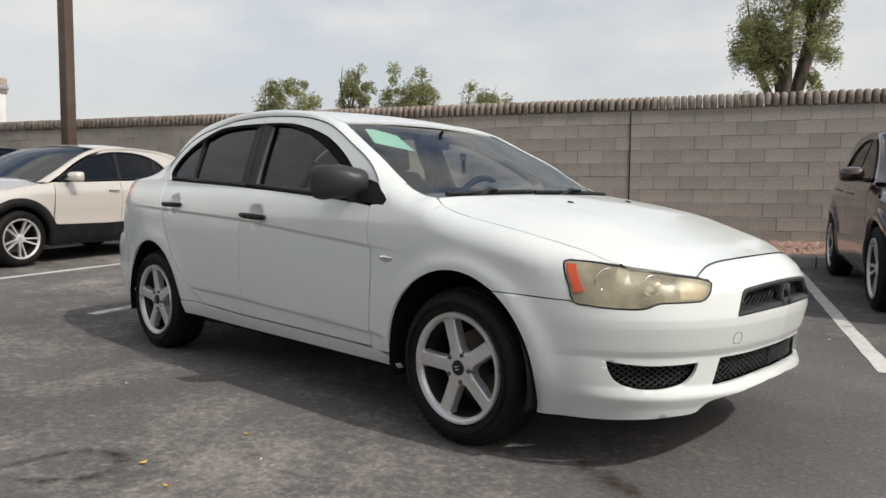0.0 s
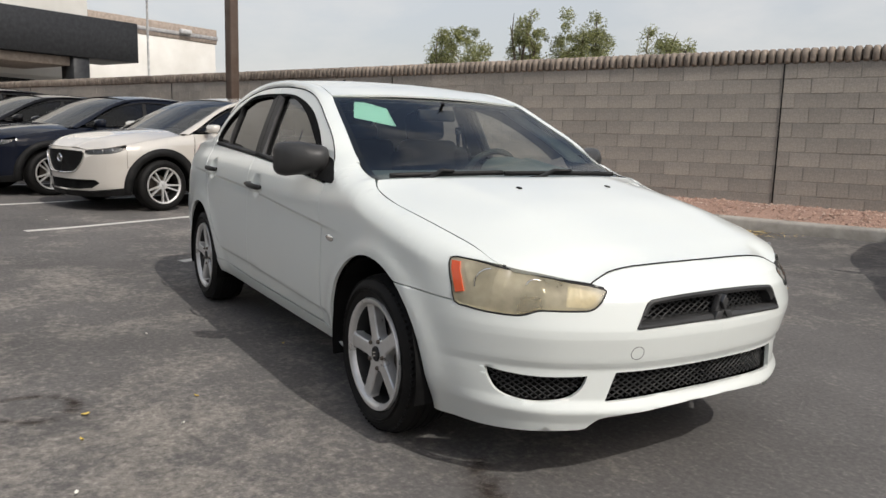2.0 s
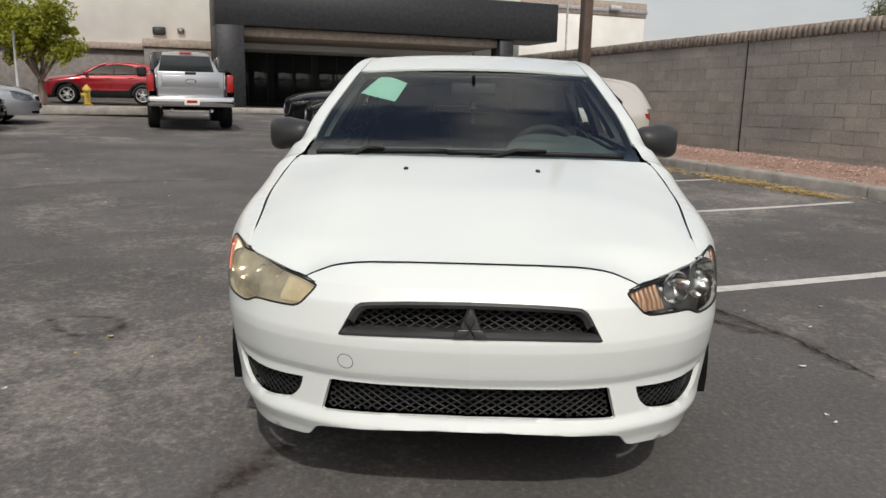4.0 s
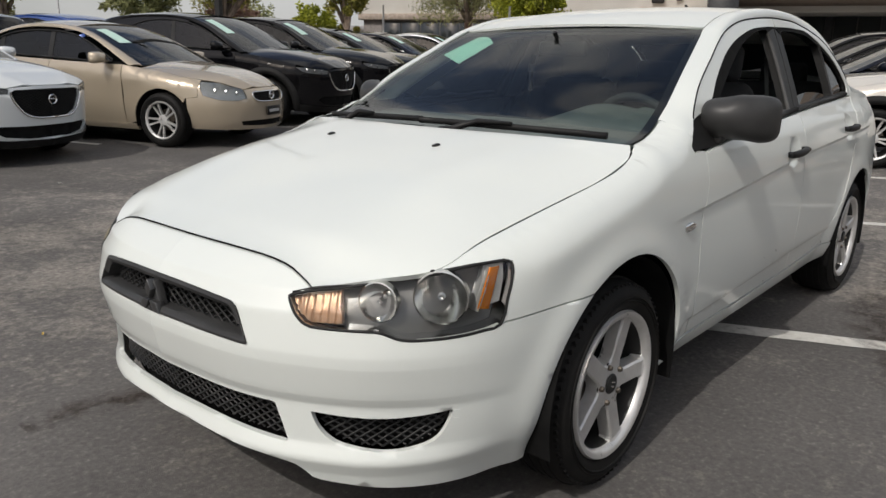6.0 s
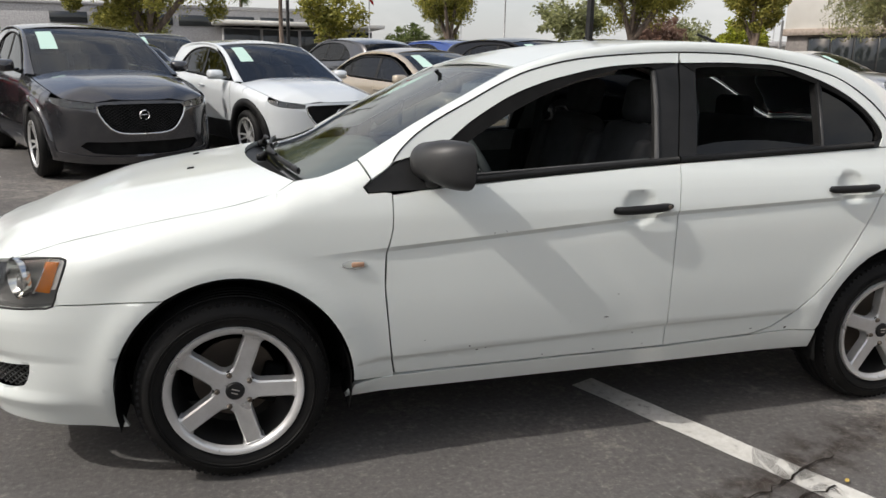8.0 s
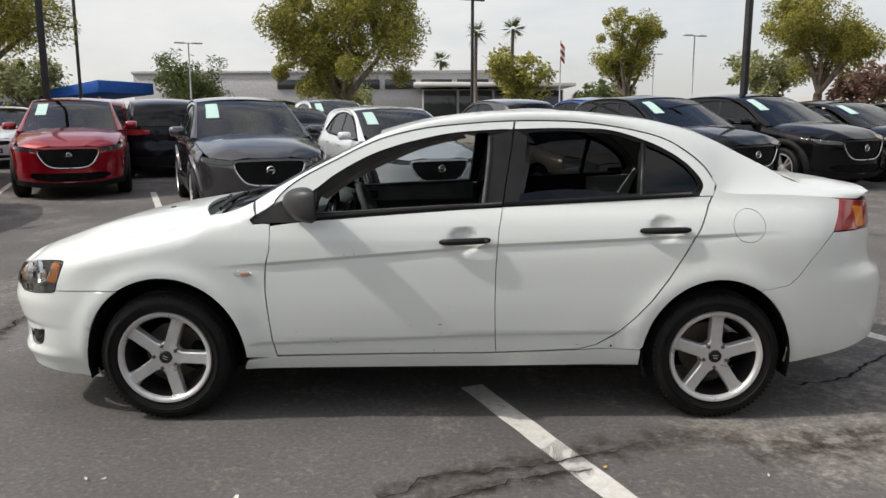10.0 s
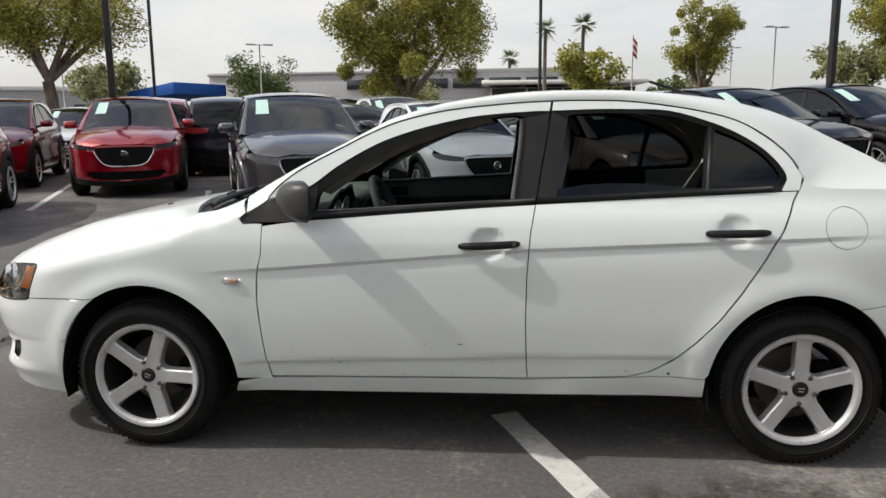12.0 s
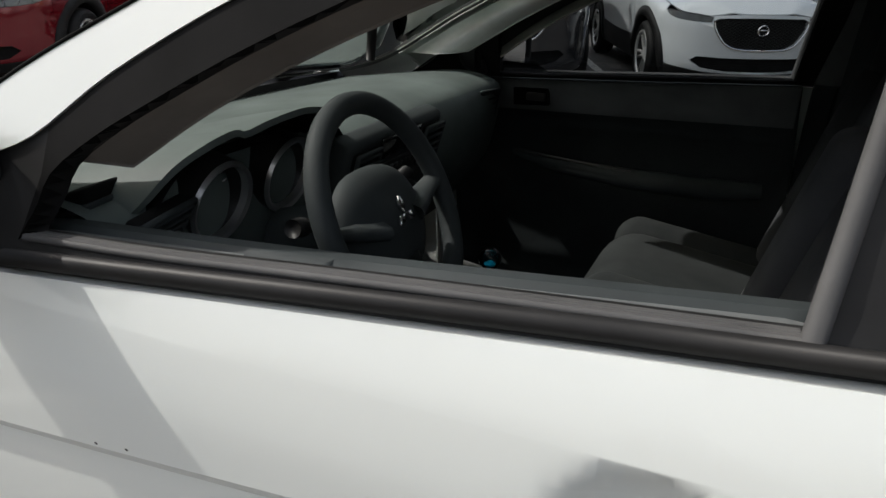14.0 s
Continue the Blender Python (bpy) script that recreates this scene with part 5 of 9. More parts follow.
REAR_IN = profile([(0.12, 0.10), (0.24, 0.05), (0.36, 0.015), (0.50, 0.0), (0.62, 0.0), (0.69, 0.015), (0.72, 0.055), (0.90, 0.075), (1.05, 0.10), (1.09, 0.13), (1.4, 0.3)])
HOOD_Z = profile([(0.80, 1.085), (0.888, 1.034), (0.965, 1.000), (1.03, 0.980), (1.098, 0.970), (1.135, 0.950), (1.19, 0.928), (1.25, 0.911), (1.35, 0.889), (1.48, 0.865), (1.58, 0.845), (1.70, 0.817), (1.80, 0.793), (1.93, 0.752), (2.0, 0.74)])
HOOD_Y = profile([(0.80, 0.680), (0.888, 0.691), (0.965, 0.702), (1.03, 0.705), (1.098, 0.712), (1.135, 0.729), (1.19, 0.740), (1.25, 0.744), (1.35, 0.740), (1.48, 0.733), (1.58, 0.723), (1.70, 0.707), (1.80, 0.697), (1.93, 0.684), (2.0, 0.66)])
SILL_TOP = 0.30


def crease_z(x):
    """The flank's crease: steeper along the front door than behind it."""
    return 0.770 + (0.80 - x) * 0.079 if x > -0.235 else 0.8518 - (x + 0.235) * 0.043


def foot_z(x):
    return 0.430 - (x + 0.215) * (0.042 if x > -0.215 else 0.012)


def crease_in(x, z):
    t = crease_z(x) - z
    amp = 0.013 * smooth01((1.08 - x) / 0.4) * smooth01((x + 1.62) / 0.5)
    out = amp * min(t / 0.016, 1.0) * math.exp(-t / 0.10) if t > 0 else 0.0
    # the turned-in foot of the doors
    return out + 0.010 * smooth01((foot_z(x) - z) / 0.015) * smooth01((0.95 - x) / 0.1) * smooth01((x + 0.95) / 0.15)


class SedanSkin(Skin):
    def at(self, s, z, d=0.0):
        p = Skin.at(self, s, z, d)
        x = float(np.interp(s, self.s, self.x))
        if 0.80 < x < 2.0 and p.y > 0.3:
            h = HOOD_Z(x)
            t0 = h - 0.085
            if z > t0:
                k = smooth01((x - 0.80) / 0.08) * smooth01((2.0 - x) / 0.07)
                q = Skin.at(self, s, t0, d)
                r = min(1.0, (z - t0) / 0.085)
                w = 1 - math.sqrt(max(0.0, 1 - r * r)) * 0.88 - 0.12 * (1 - r)
                to = Vector((x + (q.x - x) * (1 - r), q.y + (HOOD_Y(x) + d * 0.3 - q.y) * w, z))
                p = p.lerp(to, k)
        return p


SKIN = SedanSkin([(-2.29, 0), (-2.28, 0.25), (-2.23, 0.45), (-2.13, 0.62), (-1.98, 0.745), (-1.8, 0.805), (-1.5, 0.838), (-1.25, 0.848), (-0.8, 0.850), (-0.2, 0.852), (0.4, 0.852),
                  (0.8, 0.847), (1.2, 0.842), (1.5, 0.835), (1.7, 0.815), (1.85, 0.780), (1.97, 0.720), (2.08, 0.625), (2.16, 0.50), (2.215, 0.37), (2.245, 0.22), (2.26, 0)],
                 SIDE_IN, FRONT_IN, REAR_IN, (1.65, 2.10), (-1.65, -2.10), [(1.305, 0.31), (-1.272, 0.31)], 0.014, 0.395, crease_in)


def on(x, z, d=0.0):
    return SKIN.at(SKIN.sx(x), z, d)


RAIL_XZ = [(0.862, 0.984), (0.80, 1.022), (0.76, 1.070), (0.70, 1.122), (0.617, 1.172), (0.505, 1.228), (0.386, 1.287), (0.264, 1.334), (0.08, 1.374), (-0.153, 1.397), (-0.327, 1.406), (-0.474, 1.407),
           (-0.616, 1.403), (-0.756, 1.387), (-0.895, 1.363), (-1.032, 1.325), (-1.14, 1.263), (-1.218, 1.192), (-1.262, 1.122), (-1.32, 1.075), (-1.6, 1.066), (-2.05, 1.038)]
RAIL_A = [Skin.at(SKIN, SKIN.sx(x), z) for x, z in line2(RAIL_XZ, 6)]
RAIL_B = [Vector(p) for p in ((0.888, 0.691, 1.035), (0.82, 0.684, 1.075), (0.76, 0.673, 1.110), (0.70, 0.661, 1.145), (0.617, 0.643, 1.188), (0.505, 0.619, 1.244), (0.39, 0.594, 1.302), (0.305, 0.575, 1.341), (0.10, 0.556, 1.398), (-0.13, 0.552, 1.430),
                              (-0.30, 0.553, 1.442), (-0.45, 0.553, 1.445), (-0.60, 0.552, 1.443), (-0.75, 0.550, 1.435), (-0.90, 0.547, 1.420), (-1.04, 0.543, 1.398), (-1.18, 0.543, 1.360), (-1.30, 0.547, 1.315),
                              (-1.42, 0.552, 1.255), (-1.55, 0.567, 1.190), (-1.73, 0.587, 1.105), (-2.06, 0.585, 1.074))]
SCREEN_EDGE = [Vector(p) for p in ((1.095, 0.680, 0.966), (1.035, 0.700, 0.979), (0.965, 0.700, 1.000))] + RAIL_B[:8]


def by_index(pts):
    d = np.array(dense(pts, 12))
    k = np.linspace(0, 1, len(d))
    return lambda t: np.array([np.interp(t, k, d[:, j]) for j in range(3)])


def arch_front(n=26):
    return arc(1.302, 0.31, 0.374, 0.386, -12, 192, n)


def arch_rear(n=26):
    return arc(-1.272, 0.31, 0.350, 0.377, -12, 192, n)


def clip_lines(poly, lines, step=0.003):
    """The stretches of straight lines that lie inside an outline."""
    a = np.array(poly, float)
    b = np.roll(a, -1, 0)
    out = []
    for p, q in lines:
        p, q = np.array(p, float), np.array(q, float)
        n = max(2, int(np.linalg.norm(q - p) / step))
        t = np.linspace(0, 1, n)
        pts = p + (q - p) * t[:, None]
        x, y = pts[:, :1], pts[:, 1:]
        with np.errstate(divide="ignore", invalid="ignore"):
            hit = ((a[:, 1] > y) != (b[:, 1] > y)) & (x < (b[:, 0] - a[:, 0]) * (y - a[:, 1]) / (b[:, 1] - a[:, 1]) + a[:, 0])
        ins = hit.sum(1) % 2 == 1
        i = 0
        while i < n:
            if ins[i]:
                j = i
                while j + 1 < n and ins[j + 1]:
                    j += 1
                if j > i:
                    out.append((pts[i], pts[j]))
                i = j + 1
            else:
                i += 1
    return out


def lattice(poly, fn, cell_w, cell_h, r=0.0032, mirror=False):
    """A diamond mesh of flat bars that fills an outline on a skin."""
    a = np.array(poly, float)
    (x0, y0), (x1, y1) = a.min(0), a.max(0)
    k = cell_h / cell_w
    lines = []
    span = (y1 - y0) / k
    q = math.floor((x0 - span) / cell_w) * cell_w
    while q < x1 + span:
        lines.append(((q, y0), (q + span, y1)))
        lines.append(((q + span, y0), (q, y1)))
        q += cell_w
    bm = bmesh.new()
    for i, (p, e) in enumerate(clip_lines(poly, lines)):
        n = max(1, int(np.linalg.norm(e - p) / 0.05))
        pts = [fn(*(p + (e - p) * t), -0.016 - 0.002 * (i % 2)) for t in np.linspace(0, 1, n + 1)]
        tube(pts, r, 5, bm)
    if mirror:
        both(bm)
    return bm


def ring_of(bm, keep):
    """Leaves only the faces of a sheet for which keep(middle) holds."""
    gone = [fc for fc in bm.faces if not keep(fc.calc_center_median())]
    bmesh.ops.delete(bm, geom=gone, context="FACES")
    return bm


def sheet_band(fn, nu, nv, mu, mv, thick=0.0):
    """The border of a sheet P(u, v), mu and mv wide."""
    bm = bmesh.new()
    for u0, u1, v0, v1, a, b in ((0, 1, 0, mv, nu, 1), (0, 1, 1 - mv, 1, nu, 1), (0, mu, mv, 1 - mv, 1, nv), (1 - mu, 1, mv, 1 - mv, 1, nv)):
        o = patch(lambda u, v: fn(u0 + (u1 - u0) * u, v0 + (v1 - v0) * v), a, b, thick)
        join_into(bm, o)
    return bm


def build_sedan():
    car = thing("white_sedan", "white four-door sedan with black door mirrors and five-spoke alloy wheels", "car")
    S, at = SKIN, SKIN.at
    sx, sf, sr = S.sx, S.sfront, S.srear

    # --- nose and front bumper ---
    top = [(sx(1.509), 0.631), (sx(1.60), 0.629), (sx(1.70), 0.625), (sx(1.822), 0.621)]
    lamp_low = [(sx(1.822), 0.621), (sx(1.865), 0.613), (sx(1.91), 0.608), (sx(1.955), 0.605), (sf(0.695), 0.604), (sf(0.676), 0.606), (sf(0.664), 0.610), (sf(0.650), 0.618), (sf(0.632), 0.6245), (sf(0.586), 0.6255), (sf(0.518), 0.627),
                (sf(0.500), 0.630), (sf(0.486), 0.637), (sf(0.473), 0.650), (sf(0.460), 0.667), (sf(0.450), 0.684), (sf(0.455), 0.690)]
    seam = [(sf(0.497), 0.702), (sf(0.480), 0.712), (sf(0.459), 0.722), (sf(0.432), 0.733), (sf(0.402), 0.740), (sf(0.36), 0.7455), (sf(0.314), 0.749), (sf(0.187), 0.753), (sf(0.09), 0.754), (S.s[-1], 0.755)]
    low = [(S.s[-1], 0.302), (sf(0.2), 0.296), (sf(0.36), 0.284), (sf(0.43), 0.275), (sf(0.452), 0.268), (sf(0.468), 0.252), (sf(0.486), 0.232), (sf(0.507), 0.226), (sf(0.57), 0.222), (sf(0.66), 0.214), (sx(1.95), 0.206), (sx(1.80), 0.197), (sx(1.70), 0.192), (sx(1.655), 0.190)]
    arch_bit = [(sx(x), z) for x, z in arch_front(40) if x > 1.50 and 0.195 < z < 0.627]
    arch_bit.sort(key=lambda p: p[1])
    mid_s = S.s[-1] - 0.0004
    grille_hole = line2([(mid_s, 0.577), (sf(0.066), 0.577), (sf(0.172), 0.576), (sf(0.276), 0.573), (sf(0.352), 0.569)], 3) + line2([(sf(0.360), 0.571), (sf(0.342), 0.607), (sf(0.324), 0.642), (sf(0.311), 0.654), (sf(0.289), 0.661), (sf(0.167), 0.669), (mid_s, 0.673)], 3)
    low_hole = line2([(mid_s, 0.338), (sf(0.105), 0.337), (sf(0.206), 0.334), (sf(0.364), 0.327), (sf(0.425), 0.324)], 3) + line2([(sf(0.434), 0.327), (sf(0.420), 0.373), (sf(0.405), 0.420)], 3) + line2([(sf(0.398), 0.423), (sf(0.204), 0.425), (mid_s, 0.427)], 3)
    fog_hole = line2([(sf(0.493), 0.412), (sf(0.504), 0.378), (sf(0.524), 0.352), (sf(0.553), 0.334), (sf(0.60), 0.325), (sf(0.645), 0.321), (sf(0.678), 0.323), (sf(0.709), 0.332), (sf(0.730), 0.352), (sf(0.742), 0.390), (sf(0.746), 0.421)], 3) + [(sf(0.707), 0.412), (sf(0.664), 0.407), (sf(0.62), 0.406), (sf(0.555), 0.408)]
    holes = [fog_hole]
    outer = top + lamp_low[1:] + seam
    # the half outline with the grille openings taken out of its middle edge
    outer += grille_hole[::-1] + low_hole[::-1] + low + arch_bit
    fcuts_ = [((0, k[0] + o), (0, 1)) for k in FRONT_KNOTS[1:12] for o in (-0.003, 0.003)]
    bm = both(panel(outer, at, (0.03, 0.02), holes, 0.014, 0, 0.0, fcuts_))
    bmesh.ops.remove_doubles(bm, verts=bm.verts[:], dist=0.0012)
    bumper = part("front_bumper", bm, WHITE, car)

    # --- grille ---
    gpoly = grille_hole
    bm = both(panel(gpoly, lambda s, z, d: at(s, z, d - 0.075), (0.1, 0.06), (), 0))
    gr = part("grille", bm, LINER, car, "black mesh grille with a grey surround")
    mid = lambda p: (sum(q[0] for q in p) / len(p), sum(q[1] for q in p) / len(p))
    # surround: a sloping frame from the opening's edge inwards
    def frame_of(poly, depth, grow, name, parent, material):
        c = mid(poly)
        o = bmesh.new()
        rows = []
        keep = [p for p in poly]
        for p in keep:
            v = np.array(p) - np.array((S.s[-1], c[1]))
            ln = np.linalg.norm(v) + 1e-6
            inn = np.array(p) - np.array((v[0] / ln * grow * 1.0, (1 if v[1] > 0 else -1) * grow))
            inn[0] = min(inn[0], S.s[-1])
            rows.append([at(p[0], p[1], 0.003), at(*(np.array(p) * 0.6 + inn * 0.4), 0.004), at(inn[0], inn[1], -0.006), at(inn[0], inn[1], -depth)])
        quad_grid(o, rows)
        bmesh.ops.recalc_face_normals(o, faces=o.faces[:])
        both(o)
        return part(name, sharpen(o, 40), material, parent)
    frame_of(gpoly, 0.06, 0.017, "grille_surround", gr, GREYTRIM)
    part("grille_mesh", lattice(gpoly, lambda s, z, d: at(s, z, d - 0.022), 0.034, 0.0185, 0.0026, True), MESHPL, gr)
    bm = bmesh.new()
    for k in range(3):
        a = radians(90 + 120 * k)
        d1, n1 = np.array((math.cos(a), math.sin(a))), np.array((-math.sin(a), math.cos(a)))
        c0 = np.array((0.0, 0.606))
        tip = [c0 + d1 * 0.002, c0 + d1 * 0.029 + n1 * 0.0155, c0 + d1 * 0.054, c0 + d1 * 0.029 - n1 * 0.0155]
        prism([tuple(p) for p in tip], 2.240, 2.263, "yz", 0.0015, bm)
    part("badge", bm, DARKALLOY, gr, "dark three-point badge")
    bm = bmesh.new()
    prism([(-0.065, 0.548), (0.065, 0.548), (0.042, 0.566), (0.008, 0.655), (-0.008, 0.655), (-0.042, 0.566)], 2.225, 2.249, "yz", 0.003, bm)
    part("badge_carrier", bm, GREYTRIM, gr)
    # lower intake
    bm = both(panel(low_hole, lambda s, z, d: at(s, z, d - 0.10), (0.1, 0.06), (), 0))
    lg = part("lower_intake", bm, LINER, car, "black mesh air intake")
    part("intake_mesh", lattice(low_hole, lambda s, z, d: at(s, z, d - 0.014), 0.0335, 0.0200, 0.0028, True), MESHPL, lg)
    for k in (0, 1):
        fg = part("fog_recess", panel(fog_hole, lambda s, z, d: at(s, z, d - 0.035), (0.1, 0.06), (), 0, k), LINER, car, "black mesh fog lamp recess")
        o = lattice(fog_hole, lambda s, z, d: at(s, z, d - 0.010), 0.0325, 0.0195, 0.0027)
        part("fog_mesh", flip_y(o) if k else o, MESHPL, fg)
    # dark ring on the paint stands in for the cover's shaded gap
    part("tow_cover", flip_y(tube([at(sf(0.345 + 0.022 * math.cos(t)), 0.490 + 0.022 * math.sin(t), -0.0002) for t in np.linspace(0, 2 * math.pi, 33)[:-1]], 0.0011, 6, None, True)), GREYTRIM, bumper, "thin dark ring drawn for the shaded gap round the tow eye cover")

    # --- bonnet ---
    L = by_index([(1.100, 0.705, 0.970), (1.135, 0.7255, 0.9505), (1.185, 0.736, 0.929), (1.33, 0.738, 0.8925), (1.50, 0.727, 0.861), (1.70, 0.703, 0.817), (1.80, 0.693, 0.793), (1.93, 0.680, 0.753), (2.03, 0.585, 0.730), (2.120, 0.470, 0.703)])
    C = by_index([(1.238, 0, 0.986), (1.262, 0, 0.984), (1.30, 0, 0.979), (1.40, 0, 0.963), (1.53, 0, 0.940), (1.68, 0, 0.908), (1.85, 0, 0.858), (1.98, 0, 0.812), (2.07, 0, 0.780), (2.149, 0, 0.756)])

    def hood(u, v):
        l, c = L(u), C(u)
        e = abs(2 * v - 1)
        wz, wx = 1 - e ** (3.4 + 2.1 * u ** 3), 1 - e ** (1.6 + 0.6 * (1 - u))
        x = l[0] + (c[0] - l[0]) * wx
        z = l[2] + (c[2] - l[2]) * wz + 0.010 * math.exp(-((e - 0.62) / 0.10) ** 2) * math.sin(math.pi * min(1, u * 1.1)) * 0.5
        y = (l[1] + 0.0022) * (1 - 2 * v)
        w = smooth01((u - 0.80) / 0.20)
        if w > 0:
            f, b = nose_at(abs(y) / nose_y), nose_at0(abs(2 * v - 1))
            x, z = x + (f[0] - b[0]) * w, z + (f[2] - b[2]) * w
        return (x, y * (1 + (nose_y / 0.470 - 1) * w), z)
    nose = [at(a, b + 0.004, -0.001) for a, b in seam[::-1]]
    nose_y = nose[-1].y
    nose_at = lambda t: np.array([np.interp(t * nose_y, [p.y for p in nose], [p[i] for p in nose]) for i in range(3)])

    def nose_at0(e):
        l, c = L(1.0), C(1.0)
        return np.array((l[0] + (c[0] - l[0]) * (1 - e ** 1.6), 0, l[2] + (c[2] - l[2]) * (1 - e ** 5.5)))
    # a black tube stands in for the shade inside the bonnet's front gap
    part("hood_seal", both(tube([at(a, b + 0.003, -0.0035) for a, b in seam], 0.0024, 6)), LINER, car, "black line drawn for the shaded gap at the bonnet's front edge")
    part("hood", patch(lambda u, v: hood(u, 0.5 - 0.5 * math.cos(math.pi * v)), 60, 76, 0.016), WHITE, car)
    for y in (0.238, -0.244):
        z = hood(0.42, 0.5 - y / 1.44)[2]
        bm = bmesh.new()
        block((0.026, 0.017, 0.010), Matrix.Translation((1.437, y, 0.955)) @ Matrix.Rotation(radians(10), 4, "Y"), 0.004, 2, bm)
        block((0.012, 0.012, 0.02), Matrix.Translation((1.437, y, 0.946)), 0.002, 1, bm)
        part("washer_nozzle", bm, TRIM, car)

    # --- fenders ---
    fen_seam = [(0.790, 0.302), (0.806, 0.402), (0.818, 0.517), (0.828, 0.631), (0.824, 0.744), (0.803, 0.828), (0.800, 0.938)]
    fen = line2(fen_seam, 4) + [(0.822, 0.941), (0.876, 0.938), (0.893, 0.960), (0.867, 0.983), (0.880, 1.005)]
    topf = [(x, HOOD_Z(x) - 0.0005) for x in np.linspace(0.893, 1.915, 70)]
    fpoly = [(sx(x), z) for x, z in fen + topf] + [(sx(1.925), 0.753), (sx(1.86), 0.761), (sx(1.79), 0.766), (sx(1.771), 0.760), (sx(1.776), 0.738), (sx(1.800), 0.676), (sx(1.818), 0.626), (sx(1.70), 0.630), (sx(1.60), 0.634), (sx(1.506), 0.636)]
    fpoly += [(sx(x), z) for x, z in arch_front(50) if (z > 0.636 or x < 1.3) and z > 0.30]
    fcuts = [((sx(0.8), crease_z(0.8) - o), (0.079, 1.0)) for o in (0.0, 0.016, 0.034)]
    for k in (0, 1):
        fd = part("fender", panel(fpoly, at, (0.04, 0.014), (), 0.014, k, 0.002, fcuts, fcuts[:1]), WHITE, car)
        bm = bmesh.new()
        tube([at(sx(0.925), 0.716, 0.003) + Vector((dx, 0, 0)) for dx in (-0.040, -0.022, 0, 0.022, 0.040)], [0.006, 0.014, 0.0165, 0.014, 0.006], 12, bm, False, 1.0)
        for v in bm.verts:
            v.co.y = 0.842 + (v.co.y - 0.842) * 0.55
        lamp = part("side_marker", flip_y(bm) if k else bm, LENS, fd, "small clear side marker with an amber bulb")
        o = block((0.040, 0.008, 0.016), Matrix.Translation((0.915, 0.8435, 0.716)), 0.003)
        part("marker_bulb", flip_y(o) if k else o, MARKERBULB, lamp)
        # arch liner
        rows = [[(1.302 + r * math.cos(radians(a)), y, 0.31 + r * 1.02 * math.sin(radians(a))) for y in (0.835, 0.55)] for a in range(-15, 196, 10) for r in (0.366,)]
        o = bmesh.new()
        quad_grid(o, rows)
        part("wheel_arch_liner", flip_y(o) if k else o, LINER, car)
        rows = [[(-1.272 + 0.348 * math.cos(radians(a)), y, 0.31 + 0.374 * math.sin(radians(a))) for y in (0.835, 0.52)] for a in range(-15, 196, 10)]
        o = bmesh.new()
        quad_grid(o, rows)
        part("wheel_arch_liner", flip_y(o) if k else o, LINER, car)

    # --- head lamps ---
    lamp = lamp_low + [(sf(0.497), 0.7005), (sf(0.55), 0.708), (sf(0.60), 0.716), (sf(0.666), 0.727), (sx(1.99), 0.737), (sx(1.94), 0.746), (sx(1.86), 0.757), (sx(1.795), 0.762), (sx(1.777), 0.756), (sx(1.781), 0.738), (sx(1.804), 0.676)]
    for k in (0, 1):
        base = panel(lamp, lambda s, z, d: at(s, z, d - 0.05), (0.05, 0.04), (), 0.0, k)
        hl = part("headlight", base, [LAMPBLACK], car, "clear headlight with chrome reflectors and amber corner" if not k else "clouded yellow headlight with orange corner")
        lens = panel(lamp, lambda s, z, d: at(s, z, d + 0.001), (0.035, 0.03), (), 0.05, k, 0.003)
        part("lens", lens, LENS if not k else HAZED2, hl).visible_shadow = False
        edge = np.array(lamp, float)
        o = bmesh.new()
        tube([at(p[0], p[1], -0.001) for p in dense(lamp, 2, True)], 0.0035, 6, o, True)
        tube([at(a, b + 0.004, -0.003) for a, b in lamp[16:23]], 0.0042, 6, o)
        part("lens_seal", flip_y(o) if k else o, TRIM, hl)

        def bowl(s, z, r, depth, name, material, k=k):
            p = at(s, z, -0.020)
            n = (at(s, z, 0.02) - at(s, z, -0.02)).normalized()
            n = (n + Vector((0.9, 0, 0))).normalized()
            q = n.to_track_quat("X", "Z").to_matrix().to_4x4()
            o = lathe([(0.0, -depth), (r * 0.35, -depth * 0.95), (r * 0.7, -depth * 0.6), (r * 0.92, -depth * 0.2), (r, 0.0), (r * 1.06, -0.001), (r * 1.07, -depth * 0.5)], 28, "x")
            bmesh.ops.transform(o, matrix=Matrix.Translation(p) @ q, verts=o.verts[:])
            bulb = tube([p - n * depth, p - n * depth * 0.3], r * 0.16, 8)
            ob = part(name, flip_y(o) if k else o, material, hl)
            part("bulb", flip_y(bulb) if k else bulb, CHROME if material is REFLECT else AMBER, hl)
            return ob
        bowl(sx(1.927 if k else 1.950), 0.690, 0.048 if k else 0.060, 0.045, "main_reflector", REFLECT)
        bowl(sf(0.650 if k else 0.634), 0.680, 0.034 if k else 0.045, 0.04, "high_beam_reflector", REFLECT)
        tpoly = [(sf(0.500), 0.633), (sf(0.475), 0.652), (sf(0.456), 0.680), (sf(0.497), 0.697), (sf(0.556), 0.705), (sf(0.566), 0.634)]
        o = panel(tpoly, lambda s, z, d: at(s, z, d - 0.018 + 0.0035 * math.sin(s * 700)), (0.006, 0.03), (), 0.02, k)
        part("turn_lens", o, TURNLENS if not k else HAZED, hl)
        apoly = [(sx(1.786), 0.752), (sx(1.816), 0.750), (sx(1.857), 0.660), (sx(1.826), 0.653)]
